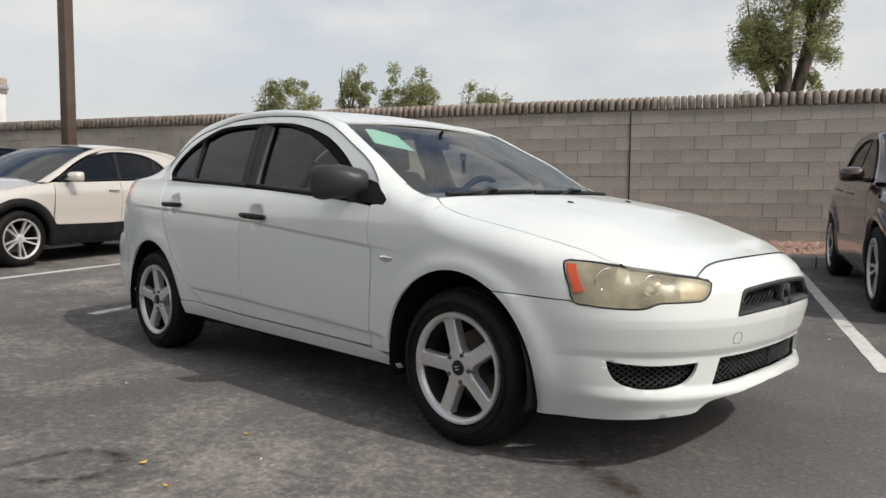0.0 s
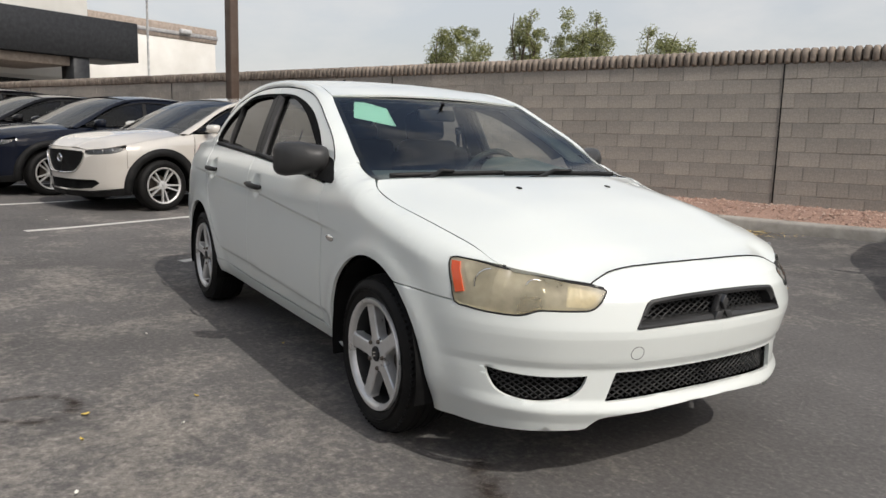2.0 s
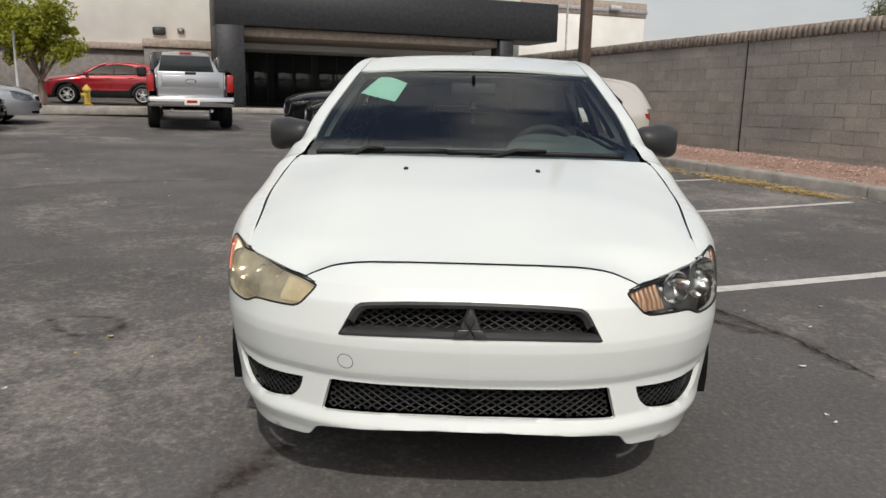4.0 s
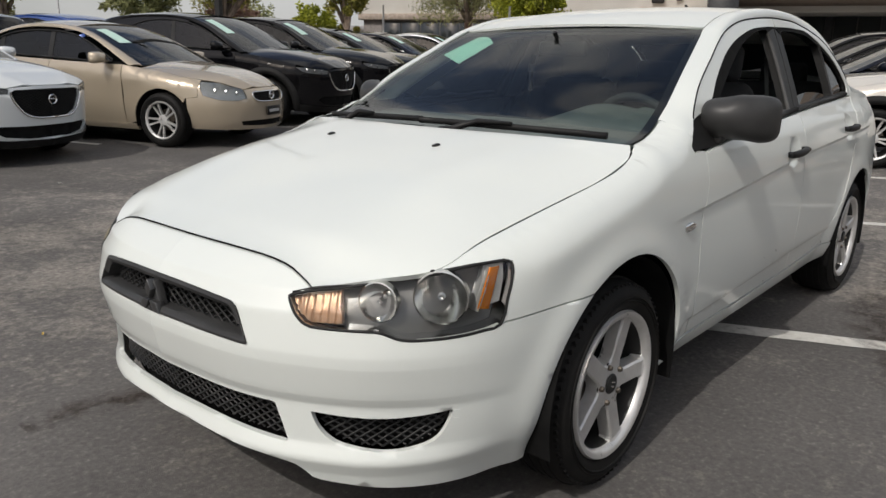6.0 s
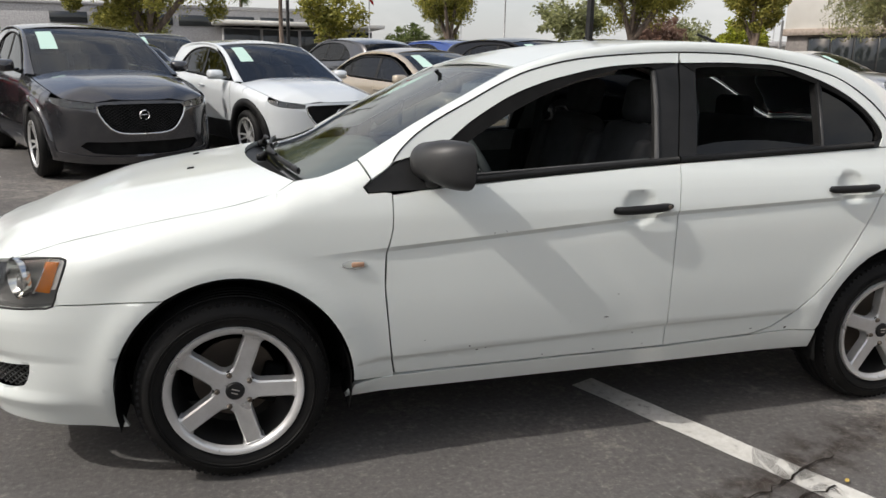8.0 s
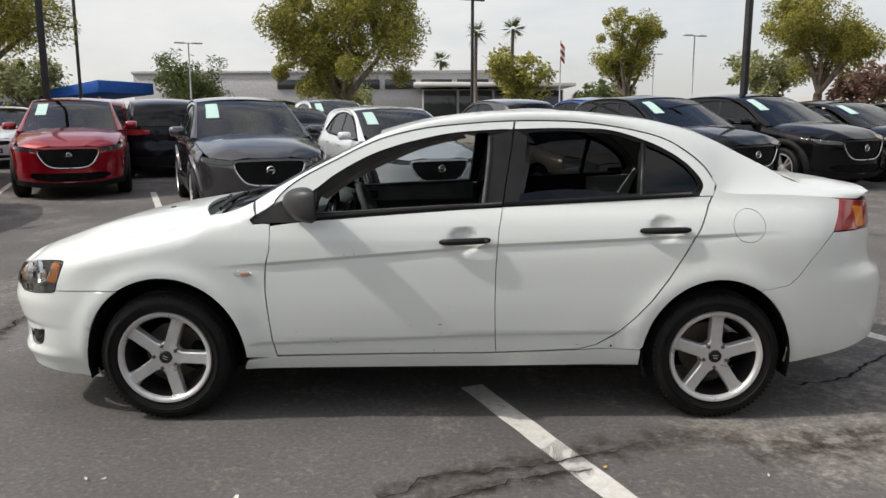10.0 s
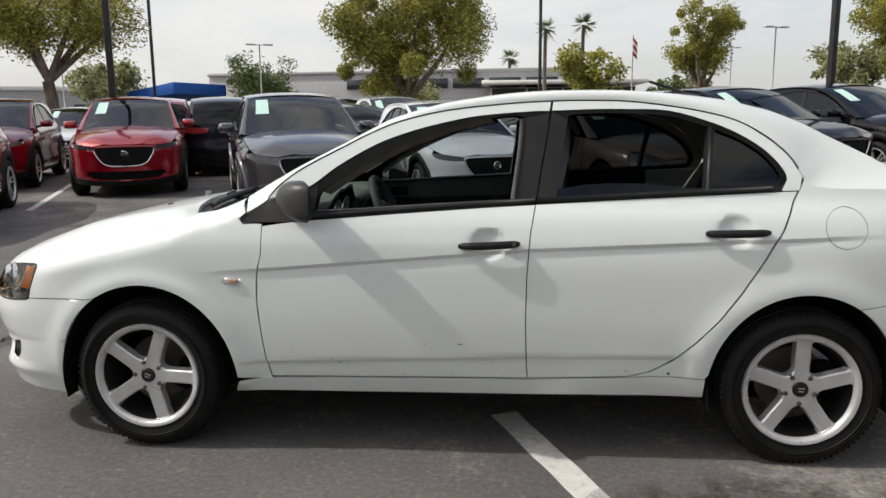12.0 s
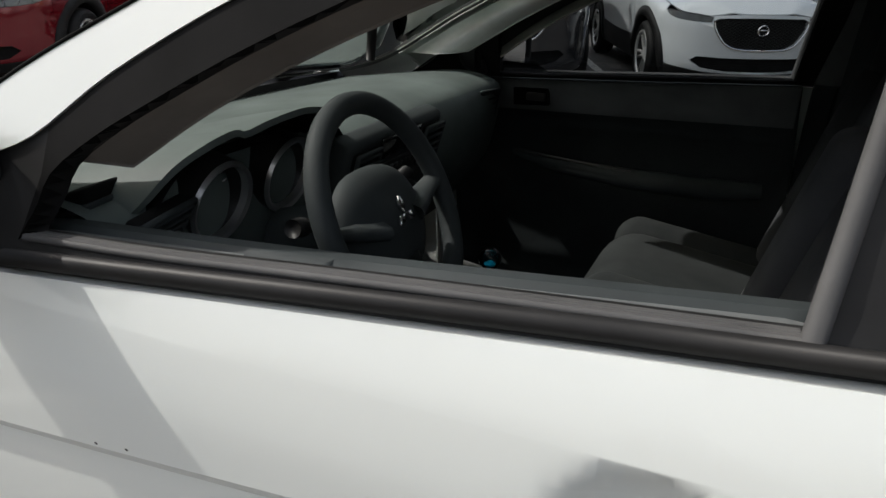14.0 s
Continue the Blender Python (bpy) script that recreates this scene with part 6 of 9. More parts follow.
        if k:
            part("amber_reflector", panel(apoly, lambda s, z, d: at(s, z, d + 0.0045), (0.03, 0.03), (), 0.012, k), ORANGE, hl, "orange corner reflector")
        else:
            y0 = at(sx(1.857), 0.70).y - 0.006
            part("amber_reflector", prism([(1.796, 0.749), (1.832, 0.751), (1.872, 0.662), (1.832, 0.653)], y0 - 0.004, y0, "xz", 0.001), AMBER, hl, "orange corner reflector")
            part("corner_reflector", panel([(sx(1.784), 0.754), (sx(1.832), 0.753), (sx(1.882), 0.655), (sx(1.812), 0.668)], lambda s, z, d: at(s, z, d - 0.024), (0.03, 0.03), (), 0.004, k), ALLOY, hl)
        # a bright fin stands across the lamp in front of the amber plate
        fin = bmesh.new()
        quad_grid(fin, [[at(sx(x), z, -0.003) - Vector((0.004 * q, 0.014 * q, 0)) for q in range(4)] for x, z in ((1.828, 0.752), (1.842, 0.728), (1.857, 0.700), (1.870, 0.674), (1.879, 0.656))])
        skirt(fin, 0.003)
        part("chrome_fin", flip_y(fin) if k else fin, ALLOY, hl)

    # --- doors ---
    f_low = [(0.796, 0.931), (0.798, 0.828), (0.819, 0.744), (0.823, 0.631), (0.813, 0.517), (0.801, 0.402), (0.786, 0.318), (0.521, 0.325), (0.15, 0.331), (-0.239, 0.335), (-0.234, 0.399), (-0.229, 0.57),
             (-0.232, 0.738), (-0.244, 0.904), (-0.264, 1.011), (-0.047, 0.999), (0.229, 0.981), (0.506, 0.961), (0.60, 0.954), (0.70, 0.944)]
    rail2 = line2(RAIL_XZ, 6)
    f_in = line2([(0.738, 1.046), (0.700, 1.055), (0.612, 1.087), (0.510, 1.161), (0.366, 1.2405), (0.236, 1.2890), (0.109, 1.322), (-0.047, 1.351), (-0.249, 1.366), (-0.322, 1.367)], 4)
    f_top = [(x, z - 0.004) for x, z in rail2 if -0.325 < x < 0.79] + [(-0.330, 1.4020)] + f_in[::-1]
    r_low = [(-0.2430, 0.335), (-0.2380, 0.399), (-0.2330, 0.57), (-0.2360, 0.738), (-0.2480, 0.904), (-0.2680, 1.012), (-0.598, 1.029), (-0.872, 1.042), (-1.145, 1.056), (-1.236, 1.060), (-1.217, 1.027), (-1.169, 0.924), (-1.105, 0.815),
             (-1.027, 0.692), (-0.948, 0.586), (-0.868, 0.497), (-0.787, 0.421), (-0.707, 0.373), (-0.625, 0.351), (-0.42, 0.342)]
    r_in = line2([(-0.333, 1.368), (-0.501, 1.3725), (-0.614, 1.3715), (-0.783, 1.3635), (-0.948, 1.3145), (-1.056, 1.2635), (-1.135, 1.2075), (-1.185, 1.1515), (-1.203, 1.1085), (-1.182, 1.062)], 4)
    r_top = [(-0.338, 1.4020)] + [(x + (0.004 if x < -1.1 else 0), z - 0.004) for x, z in rail2 if -1.262 <= x < -0.345] + [(-1.246, 1.064)] + r_in[::-1]
    f_black = [(0.886, 0.961), (0.80, 1.015)] + f_in + [(-0.312, 1.281), (-0.286, 1.144), (-0.264, 1.015), (-0.047, 1.002), (0.229, 0.984), (0.506, 0.964), (0.60, 0.957), (0.70, 0.947), (0.82, 0.945), (0.872, 0.943)]
    f_open = line2([(0.594, 0.986), (0.588, 1.010), (0.578, 1.052), (0.520, 1.097), (0.459, 1.133), (0.370, 1.182), (0.275, 1.228), (0.170, 1.272), (0.069, 1.305), (-0.030, 1.330), (-0.119, 1.345), (-0.192, 1.351), (-0.222, 1.342)], 3) + [(-0.208, 1.225), (-0.178, 1.026), (0.23, 1.005), (0.45, 0.992)]
    r_black = [(-0.271, 1.015), (-0.293, 1.144), (-0.319, 1.281)] + r_in + [(-1.145, 1.058), (-0.872, 1.044), (-0.598, 1.031)]
    r_open = [(-0.345, 1.036), (-0.372, 1.200)] + line2([(-0.393, 1.335), (-0.405, 1.350), (-0.5, 1.356), (-0.614, 1.355), (-0.775, 1.344), (-0.926, 1.300)], 4) + [(-0.912, 1.18), (-0.899, 1.070), (-0.6, 1.052)]
    q_open = line2([(-0.952, 1.290), (-1.05, 1.246), (-1.12, 1.197), (-1.165, 1.146), (-1.181, 1.110), (-1.168, 1.082)], 4) + [(-0.922, 1.068), (-0.932, 1.18)]
    cuts_at = lambda x, slope: [((sx(x), crease_z(x) - o), (slope, 1.0)) for o in (0.0, 0.016, 0.034, 0.07)]
    foot_at = lambda slope: [((sx(-0.215), 0.430 - o), (slope, 1.0)) for o in (0.0, 0.0075, 0.015)]
    qcuts = cuts_at(-0.30, 0.043)
    inv = lambda s: float(np.interp(s, S.s, S.x))

    def dished(hx, hz):
        """The skin with the finger recess behind a door handle."""
        def fn(s, z, d):
            p = at(s, z, d)
            r = math.hypot((p.x - hx) / 0.068, (z - hz) / 0.062)
            if r < 1:
                p.y -= 0.022 * (1 - r * r) ** 0.6
            return p
        return fn

    for k in (0, 1):
        side = "left" if not k else "right"
        for kind, lo_, hi_, hx, hz, blk, opens in (("front_door", f_low, f_top, -0.091, 0.867, f_black, [f_open]), ("rear_door", r_low, r_top, -1.005, 0.914, r_black, [r_open, q_open])):
            fn = dished(hx, hz)
            dcuts, foot = (cuts_at(0.30, 0.079), foot_at(0.042)) if kind == "front_door" else (qcuts, foot_at(0.012))
            holes_h = [((sx(hx) + a, 0), (1, 0)) for a in np.linspace(-0.07, 0.07, 11)] + [((0, hz + b), (0, 1)) for b in np.linspace(-0.065, 0.065, 9)]
            bm = panel(S.px(lo_), fn, (0.05, 0.03), (), 0.02, k, 0.002, dcuts + holes_h + foot, dcuts[:2])
            join_into(bm, panel(S.px(hi_), at, (0.05, 0.03), (), 0.02, k, 0.0))
            door = part(kind, bm, WHITE, car)
            bf = lambda s, z, d: at(s, z, d - 0.006)
            part("window_surround", panel(S.px(blk), bf, (0.06, 0.05), [S.px(o) for o in opens], 0.035, k, 0.0), TRIM, door, "matt black window surround")
            inner = [p for p in (f_in if kind == "front_door" else r_in) if p[0] < 0.66 and p[1] > 1.09]
            hole = [p for p in f_open[:37]] if kind == "front_door" else r_open[2:23] + q_open[:21]
            part("window_seal", panel(S.px([(x, z - 0.002) for x, z in inner] + hole[::-1]), lambda s, z, d: at(s, z, d - 0.003), (0.08, 0.05), (), 0.03, k, 0.0), LINER, door, "black rubber window seal")
            # belt moulding
            belt = [p for p in blk if p[1] < (1.016 if kind == "front_door" else 1.062) and (p[0] < 0.70 if kind == "front_door" else True)]
            belt.sort(key=lambda p: p[0])
            o = bmesh.new()
            tube([at(sx(x), z + 0.013, 0.001) for x, z in belt], 0.0105, 8, o, False, 1.0)
            part("belt_moulding", flip_y(o) if k else o, TRIM, door)
            if kind == "front_door":
                low_edge = profile([(-0.178, 1.026), (0.23, 1.005), (0.45, 0.992), (0.594, 0.986)])
                for j in range(4):
                    o = tube([at(sx(x), low_edge(x) + 0.002 - 0.0015 * j, -0.006 - 0.0085 * j) for x in np.linspace(-0.172, 0.588, 20)], 0.0048, 6)
                    part("belt_rib", flip_y(o) if k else o, LITTRIM, door)
                # the channel's sunlit look comes from its lighter grey
                o = tube([at(sx(x), z, -0.006) for x, z in ((-0.216, 1.335), (-0.212, 1.28), (-0.206, 1.215), (-0.191, 1.11), (-0.178, 1.022))], 0.009, 8)
                part("glass_channel", flip_y(o) if k else o, LITTRIM, door, "rubber glass channel, coloured grey as if sunlit")
            if k or kind == "rear_door":
                poly = opens[0]
                if kind == "rear_door" and not k:
                    poly = [(-0.345, 1.036), (-0.349, 1.068), (-0.45, 1.084), (-0.55, 1.090), (-0.66, 1.089), (-0.77, 1.081), (-0.86, 1.071), (-0.899, 1.064), (-0.6, 1.052)]
                part("window_glass", panel(S.px(poly), lambda s, z, d: at(s, z, d - 0.022), (0.12, 0.1), (), 0.0035, k), SIDEGLASS if kind == "front_door" else PRIVACY, door, "dark tinted glass")
            if kind == "rear_door":
                part("quarter_glass", panel(S.px(q_open), lambda s, z, d: at(s, z, d - 0.016), (0.12, 0.1), (), 0.0035, k), PRIVACY, door)
                o = tube([at(sx(-0.938), 1.302, -0.008), at(sx(-0.925), 1.18, -0.008), at(sx(-0.911), 1.066, -0.008)], 0.0075, 6)
                part("divider_bar", flip_y(o) if k else o, GREYTRIM, door)
            # pull handle
            o = bmesh.new()
            h0 = at(sx(hx), hz, 0)
            slope = 0.045 if kind == "front_door" else 0.02
            pts, rs = [], []
            for t in np.linspace(-1, 1, 15):
                pts.append(Vector((hx - t * 0.115, h0.y + 0.016 + 0.010 * (1 - t * t) - 0.008 * abs(t) ** 4, hz + t * 0.115 * slope)))
                rs.append(0.0125 * (1 - 0.25 * abs(t) ** 3) if abs(t) < 0.99 else 0.006)
            tube(pts, rs, 10, o, False, 1.25)
            for e in (-0.09, 0.09):
                block((0.03, 0.024, 0.022), Matrix.Translation((hx + e, h0.y + 0.006, hz - e * slope)), 0.004, 2, o)
            hd = part("handle", flip_y(o) if k else o, TRIM, door, "black pull handle")
            if kind == "front_door":
                o = lathe([(0.0, 0.0), (0.0065, 0.0), (0.0075, -0.002), (0.008, -0.006)], 20)
                bmesh.ops.transform(o, matrix=Matrix.Translation((hx - 0.094, h0.y + 0.0305, hz + 0.005)), verts=o.verts[:])
                part("lock", flip_y(o) if k else o, STEEL, hd)
        # mirror
        door = [c for c in car.children if c.name.startswith("front_door")][-1]
        c0 = Vector((0.668, 0.858, 1.034))
        rows = []
        for i in range(15):
            a = -1 + 2 * i / 14
            # from the rear glass edge to the rounded front
            u = i / 14
            u = math.sin(u * math.pi / 2)
            sc = max(math.sqrt(max(0.0, 1 - u ** 2.4)), 0.004)
            x = c0.x - 0.050 + 0.105 * u
            ring = []
            for j in range(28):
                t = 2 * math.pi * j / 28
                cy, cz = math.cos(t), math.sin(t)
                e = 0.45 + 0.5 * u ** 2
                yy = math.copysign(abs(cy) ** e, cy) * 0.110 * sc
                zz = math.copysign(abs(cz) ** e, cz) * (0.078 - 0.010 * (yy < 0)) * sc
                ring.append((x - 0.048 * (yy / 0.104), c0.y + yy, c0.z + zz + 0.008 * u))
            rows.append(ring)
        o = bmesh.new()
        quad_grid(o, rows, close_v=True)
        bmesh.ops.recalc_face_normals(o, faces=o.faces[:])
        block((0.045, 0.07, 0.05), Matrix.Translation((0.665, 0.795, 0.985)) @ Matrix.Rotation(radians(-20), 4, "X"), 0.012, 2, o)
        shell = part("mirror", flip_y(o) if k else o, PLASTMIR, door, "grained black door mirror")
        o = bmesh.new()
        ring = []
        for j in range(36):
            t = 2 * math.pi * j / 36
            cy, cz = math.cos(t), math.sin(t)
            yy, zz = math.copysign(abs(cy) ** 0.45, cy) * 0.094, math.copysign(abs(cz) ** 0.45, cz) * 0.060
            ring.append(o.verts.new((c0.x - 0.050 - 0.048 * yy / 0.104, c0.y + yy, c0.z + zz)))
        o.faces.new(ring)
        part("mirror_glass", flip_y(o) if k else o, MIRRORGLASS, shell)
        if not k:
            part("blind_spot_mirror", lathe([(0.0, -0.004), (0.018, -0.003), (0.022, 0.0)], 24, "x"), MIRRORGLASS, shell, "small round stick-on mirror", m=Matrix.Translation((c0.x - 0.080, c0.y + 0.058, c0.z - 0.028)))
        o = bmesh.new()
        tube([(c0.x - 0.055 - 0.048 * yy_ / 0.104, c0.y + yy_, c0.z + zz_) for yy_, zz_ in [(math.copysign(abs(math.cos(2 * math.pi * j / 36)) ** 0.45, math.cos(2 * math.pi * j / 36)) * 0.098, math.copysign(abs(math.sin(2 * math.pi * j / 36)) ** 0.45, math.sin(2 * math.pi * j / 36)) * 0.065) for j in range(36)]], 0.006, 6, o, True)
        part("mirror_rim", flip_y(o) if k else o, TRIM, shell)

    # --- quarter panels, sills, rails, roof ---
    q_seam = [(-1.245, 1.060), (-1.226, 1.027), (-1.178, 0.924), (-1.114, 0.815), (-1.036, 0.692), (-0.957, 0.586), (-0.877, 0.497), (-0.796, 0.418), (-0.715, 0.370), (-0.64, 0.3495), (-0.62, 0.3465), (-0.71, 0.3525), (-0.80, 0.3535), (-0.912, 0.350)]
    ra = [p for p in arch_rear(60) if p[1] > 0.352 and not (p[0] < -1.40 and p[1] < 0.632)] + [(-1.4545, 0.634)]
    q_rear = [(-1.50, 0.642), (-1.59, 0.657), (-1.632, 0.694), (-1.685, 0.766), (-1.768, 0.855), (-1.815, 0.900), (-1.855, 0.975), (-1.888, 1.040)]
    q_rear += [p for p in line2(RAIL_XZ, 4)[::-1] if -1.888 < p[0] < -1.262]
    qpoly = q_seam + ra + q_rear
    fuel = [(-1.397 + 0.076 * math.cos(t), 0.931 + 0.077 * math.sin(t)) for t in np.linspace(0, 2 * math.pi, 40)[:-1]]
    fuel_in = [(-1.397 + 0.0735 * math.cos(t), 0.931 + 0.0745 * math.sin(t)) for t in np.linspace(0, 2 * math.pi, 40)[:-1]]
    a_b = by_index(RAIL_A)
    b_b = by_index(RAIL_B)
    for k in (0, 1):
        qp = part("quarter_panel", panel(S.px(qpoly), at, (0.05, 0.03), [S.px(fuel)] if not k else (), 0.012, k, 0.0015, qcuts, qcuts[:2]), WHITE, car)
        if not k:
            part("fuel_door", panel(S.px(fuel_in), at, (0.04, 0.03), (), 0.012, 0, 0.0015, qcuts), WHITE, qp, "round fuel filler door")
        sill = [(0.955, 0.243), (0.935, 0.270), (0.925, 0.294), (0.786, 0.308), (0.521, 0.317), (0.15, 0.323), (-0.23, 0.327), (-0.42, 0.334), (-0.62, 0.342), (-0.71, 0.349), (-0.80, 0.350), (-0.914, 0.346), (-0.914, 0.268), (-0.7, 0.264), (-0.3, 0.258), (0.3, 0.253)]
        part("sill", panel(S.px(sill), lambda s, z, d: at(s, z, d + 0.004), (0.12, 0.02), (), 0.03, k, 0.003), WHITE, car)
        o = bmesh.new()
        for x0_, x1_ in ((0.95, -0.915),):
            quad_grid(o, [[at(sx(x), 0.252, -0.004), at(sx(x), 0.20, -0.10)] for x in np.linspace(x0_, x1_, 16)])
        part("sill_underside", flip_y(o) if k else o, LINER, car)
        rail = patch(lambda u, v: (1 - v) * a_b(u) + v * b_b(u) + np.array((0, 0.016, 0.014)) * (4 * v * (1 - v)) * (0.35 + 0.65 * smooth01((0.85 - u) / 0.1)) * (0.3 + 0.7 * smooth01((u - 0.25) / 0.15)), 90, 8, 0.012)
        part("roof_rail", flip_y(rail) if k else rail, WHITE, car)
        # the shaded gap above the doors is drawn as a black tube on the skin
        gap = tube([Skin.at(S, sx(x), z, 0.0002) for x, z in line2(RAIL_XZ, 3) if -1.262 < x < 0.79], 0.0024, 6)
        part("door_gap", flip_y(gap) if k else gap, LINER, car, "black line drawn for the shaded gap over the door frames")
    i6, i14, i18 = 7 / 21, 16 / 21, 20 / 21
    w_b = by_index(SCREEN_EDGE)

    def roof(u, v):
        p = b_b(i6 + (i14 - i6) * u)
        e = 1 - abs(2 * v - 1) ** 2.2
        fx = 0.02 * math.exp(-u / 0.08) - 0.05 * math.exp(-(1 - u) / 0.08)
        return (p[0] + fx * e, (p[1] - 0.004) * (1 - 2 * v), p[2] + 0.021 * e)
    part("roof", patch(roof, 40, 36, 0.01), WHITE, car)

    def screen(u, v, dz=0.0):
        p = w_b(u)
        e = 1 - abs(2 * v - 1) ** 2.0
        bx = 0.055 * (1 - u) ** 1.2 + 0.015
        bz = 0.012 + 0.008 * math.sin(math.pi * u)
        return (p[0] + bx * e - 0.004, (p[1] - 0.004) * (1 - 2 * v), p[2] + bz * e + dz - 0.003)
    ws = part("windscreen", patch(screen, 20, 30, 0.004), GLASS, car, "clear windscreen with a pale green paper taped inside")
    ws.visible_shadow = False
    part("windscreen_band", sheet_band(lambda u, v: screen(u, v, -0.006), 24, 30, 0.05, 0.022), LAMPBLACK2, ws)
    # paper taped inside the glass, on the far side from the wheel
    def paper(u, v):
        p, q = (0.80 - 0.08 * v, 0.942 - 0.152 * v), (0.985 - 0.11 * v, 0.895 - 0.122 * v)
        return screen(p[0] + (q[0] - p[0]) * u, p[1] + (q[1] - p[1]) * u, -0.014)
    part("paper", patch(paper, 6, 6, 0.0), PAPER, ws, "pale green price paper inside the glass")

    def backlight(u, v, dz=0.0):
        p = b_b(i14 + (i18 - i14) * u)
        e = 1 - abs(2 * v - 1) ** 2.0
        return (p[0] - 0.05 * (1 - u) * e - 0.08 * u * e, (p[1] - 0.012) * (1 - 2 * v), p[2] + (0.034 * (1 - u) + 0.02 * u) * e + dz)
    rw = part("rear_window", patch(backlight, 14, 24, 0.004), PRIVACY, car, "dark rear window")

    def trunk(u, v):
        p = b_b(i18 + (1 - i18) * u)
        e = 1 - abs(2 * v - 1) ** 2.4
        return (p[0] - (0.085 + 0.045 * u) * e + 0.005, (p[1] + 0.004) * (1 - 2 * v), p[2] + (0.022 + 0.014 * math.sin(math.pi * min(1, u * 1.15)) ) * e - 0.012 * u * u)
    part("trunk_lid", patch(trunk, 16, 30, 0.02), WHITE, car)
    # tail
    tail = [(sx(-1.818), 0.902), (sx(-1.856), 0.975), (sx(-1.895), 1.045), (sx(-1.93), 1.040), (sr(0.60), 1.02), (sr(0.56), 0.905), (sr(0.70), 0.900)]
    rearpoly = [(sr(0.0) + 1e-4, 0.897), (sr(0.0) + 1e-4, 1.075), (sr(0.30), 1.075), (sr(0.55), 1.07), (sr(0.60), 1.03), (sr(0.565), 0.90)]
    part("rear_panel", both(panel(rearpoly, at, (0.06, 0.05), (), 0.01, 0)), WHITE, car)
    rb = [(sx(x), z) for x, z in sorted([q for q in arch_rear(60) if q[0] < -1.40 and 0.275 < q[1] < 0.626], key=lambda q: q[1])] + [(sx(-1.457), 0.6315), (sx(-1.502), 0.639), (sx(-1.593), 0.6545), (sx(-1.635), 0.691), (sx(-1.688), 0.763), (sx(-1.771), 0.852), (sx(-1.818), 0.894)]
    rb += [(sr(0.66), 0.892), (sr(0.0) + 1e-4, 0.892), (sr(0.0) + 1e-4, 0.36), (sr(0.5), 0.366), (sx(-2.06), 0.352), (sx(-1.936), 0.326), (sx(-1.786), 0.295), (sx(-1.70), 0.280), (sx(-1.625), 0.270)]
    part("rear_bumper", both(panel(rb, at, (0.05, 0.03), (), 0.015, 0, 0.002)), WHITE, car)
    for k in (0, 1):
        tl = part("taillight", panel(tail, lambda s, z, d: at(s, z, d + 0.004), (0.05, 0.04), (), 0.02, k), REDLENS, car, "red taillight with an amber band")
        ap = [(sx(-1.985), 0.910), (sx(-1.975), 1.010), (sr(0.68), 1.00), (sr(0.68), 0.910)]
        part("amber_band", panel(ap, lambda s, z, d: at(s, z, d + 0.0055), (0.05, 0.05), (), 0.006, k), AMBER, tl)

    # --- cowl, wipers, aerial ---
    def cowl(u, v):
        y = 0.69 * (1 - 2 * v)
        e = 1 - abs(2 * v - 1) ** 2.2
        x0_, x1_ = 1.085 + 0.02 * e, 1.104 + 0.138 * e
        return (x0_ + (x1_ - x0_) * u, y, 0.958 + 0.006 * e - 0.014 * math.sin(math.pi * u))
    part("cowl_panel", patch(cowl, 8, 24, 0.02), TRIM, car)
    for y0_, y1_, arm in ((-0.10, 0.60, 0.05), (-0.66, -0.10, -0.55)):
        bm = bmesh.new()
        pts = []
        for t in np.linspace(0, 1, 10):
            y = y0_ + (y1_ - y0_) * t
            v = 0.5 - y / 1.34
            p = Vector(screen(0.045 + 0.02 * t, min(0.97, max(0.03, v)), 0.016))
            pts.append(p + Vector((0.01, 0, 0)))
        tube(pts, 0.0075, 6, bm, False, 1.6)
        piv = Vector((1.175 - 0.05 * abs(arm), arm if arm > 0 else -0.50, 0.972))
        m_ = pts[len(pts) // 2] + Vector((0.008, 0, 0.012))
        tube([piv, piv.lerp(m_, 0.5) + Vector((0, 0, 0.02)), m_], [0.012, 0.010, 0.006], 8, bm)
        block((0.045, 0.05, 0.03), Matrix.Translation(piv), 0.010, 2, bm)
        part("wiper", bm, TRIM, car, "black wiper arm and blade")
    bm = bmesh.new()
    tube([(-0.95, 0.0, 1.440), (-1.05, 0.0, 1.425)], 0.020, 8, bm, False, 0.7)
    tube([(-1.0, 0.0, 1.440), (-0.90, 0.0, 1.479), (-0.815, 0.0, 1.507)], [0.010, 0.008, 0.006], 8, bm)
    part("aerial", bm, TRIM, car, "short black roof aerial")

    # --- underside and wheels ---
    # unseen sheet added to stop sunlight passing through the intake to the ground
    bm = bmesh.new()
    quad_grid(bm, [[(1.60, y, 0.255), (at(sf(abs(y)), 0.262, -0.05).x - 0.02, y, 0.262)] for y in np.linspace(-0.56, 0.56, 23)])
    part("undertray", bm, LINER, car)
    bm = bmesh.new()
    block((3.1, 1.30, 0.06), Matrix.Translation((0.10, 0, 0.24)), 0.01, 1, bm)
    block((0.70, 0.8, 0.35), Matrix.Translation((1.60, 0, 0.45)), 0.03, 1, bm)
    block((0.05, 1.40, 0.60), Matrix.Translation((0.93, 0, 0.60)), 0.01, 1, bm)
    block((0.05, 1.20, 0.70), Matrix.Translation((-1.50, 0, 0.70)), 0.01, 1, bm)
    block((0.5, 1.2, 0.25), Matrix.Translation((-1.80, 0, 0.52)), 0.02, 1, bm)
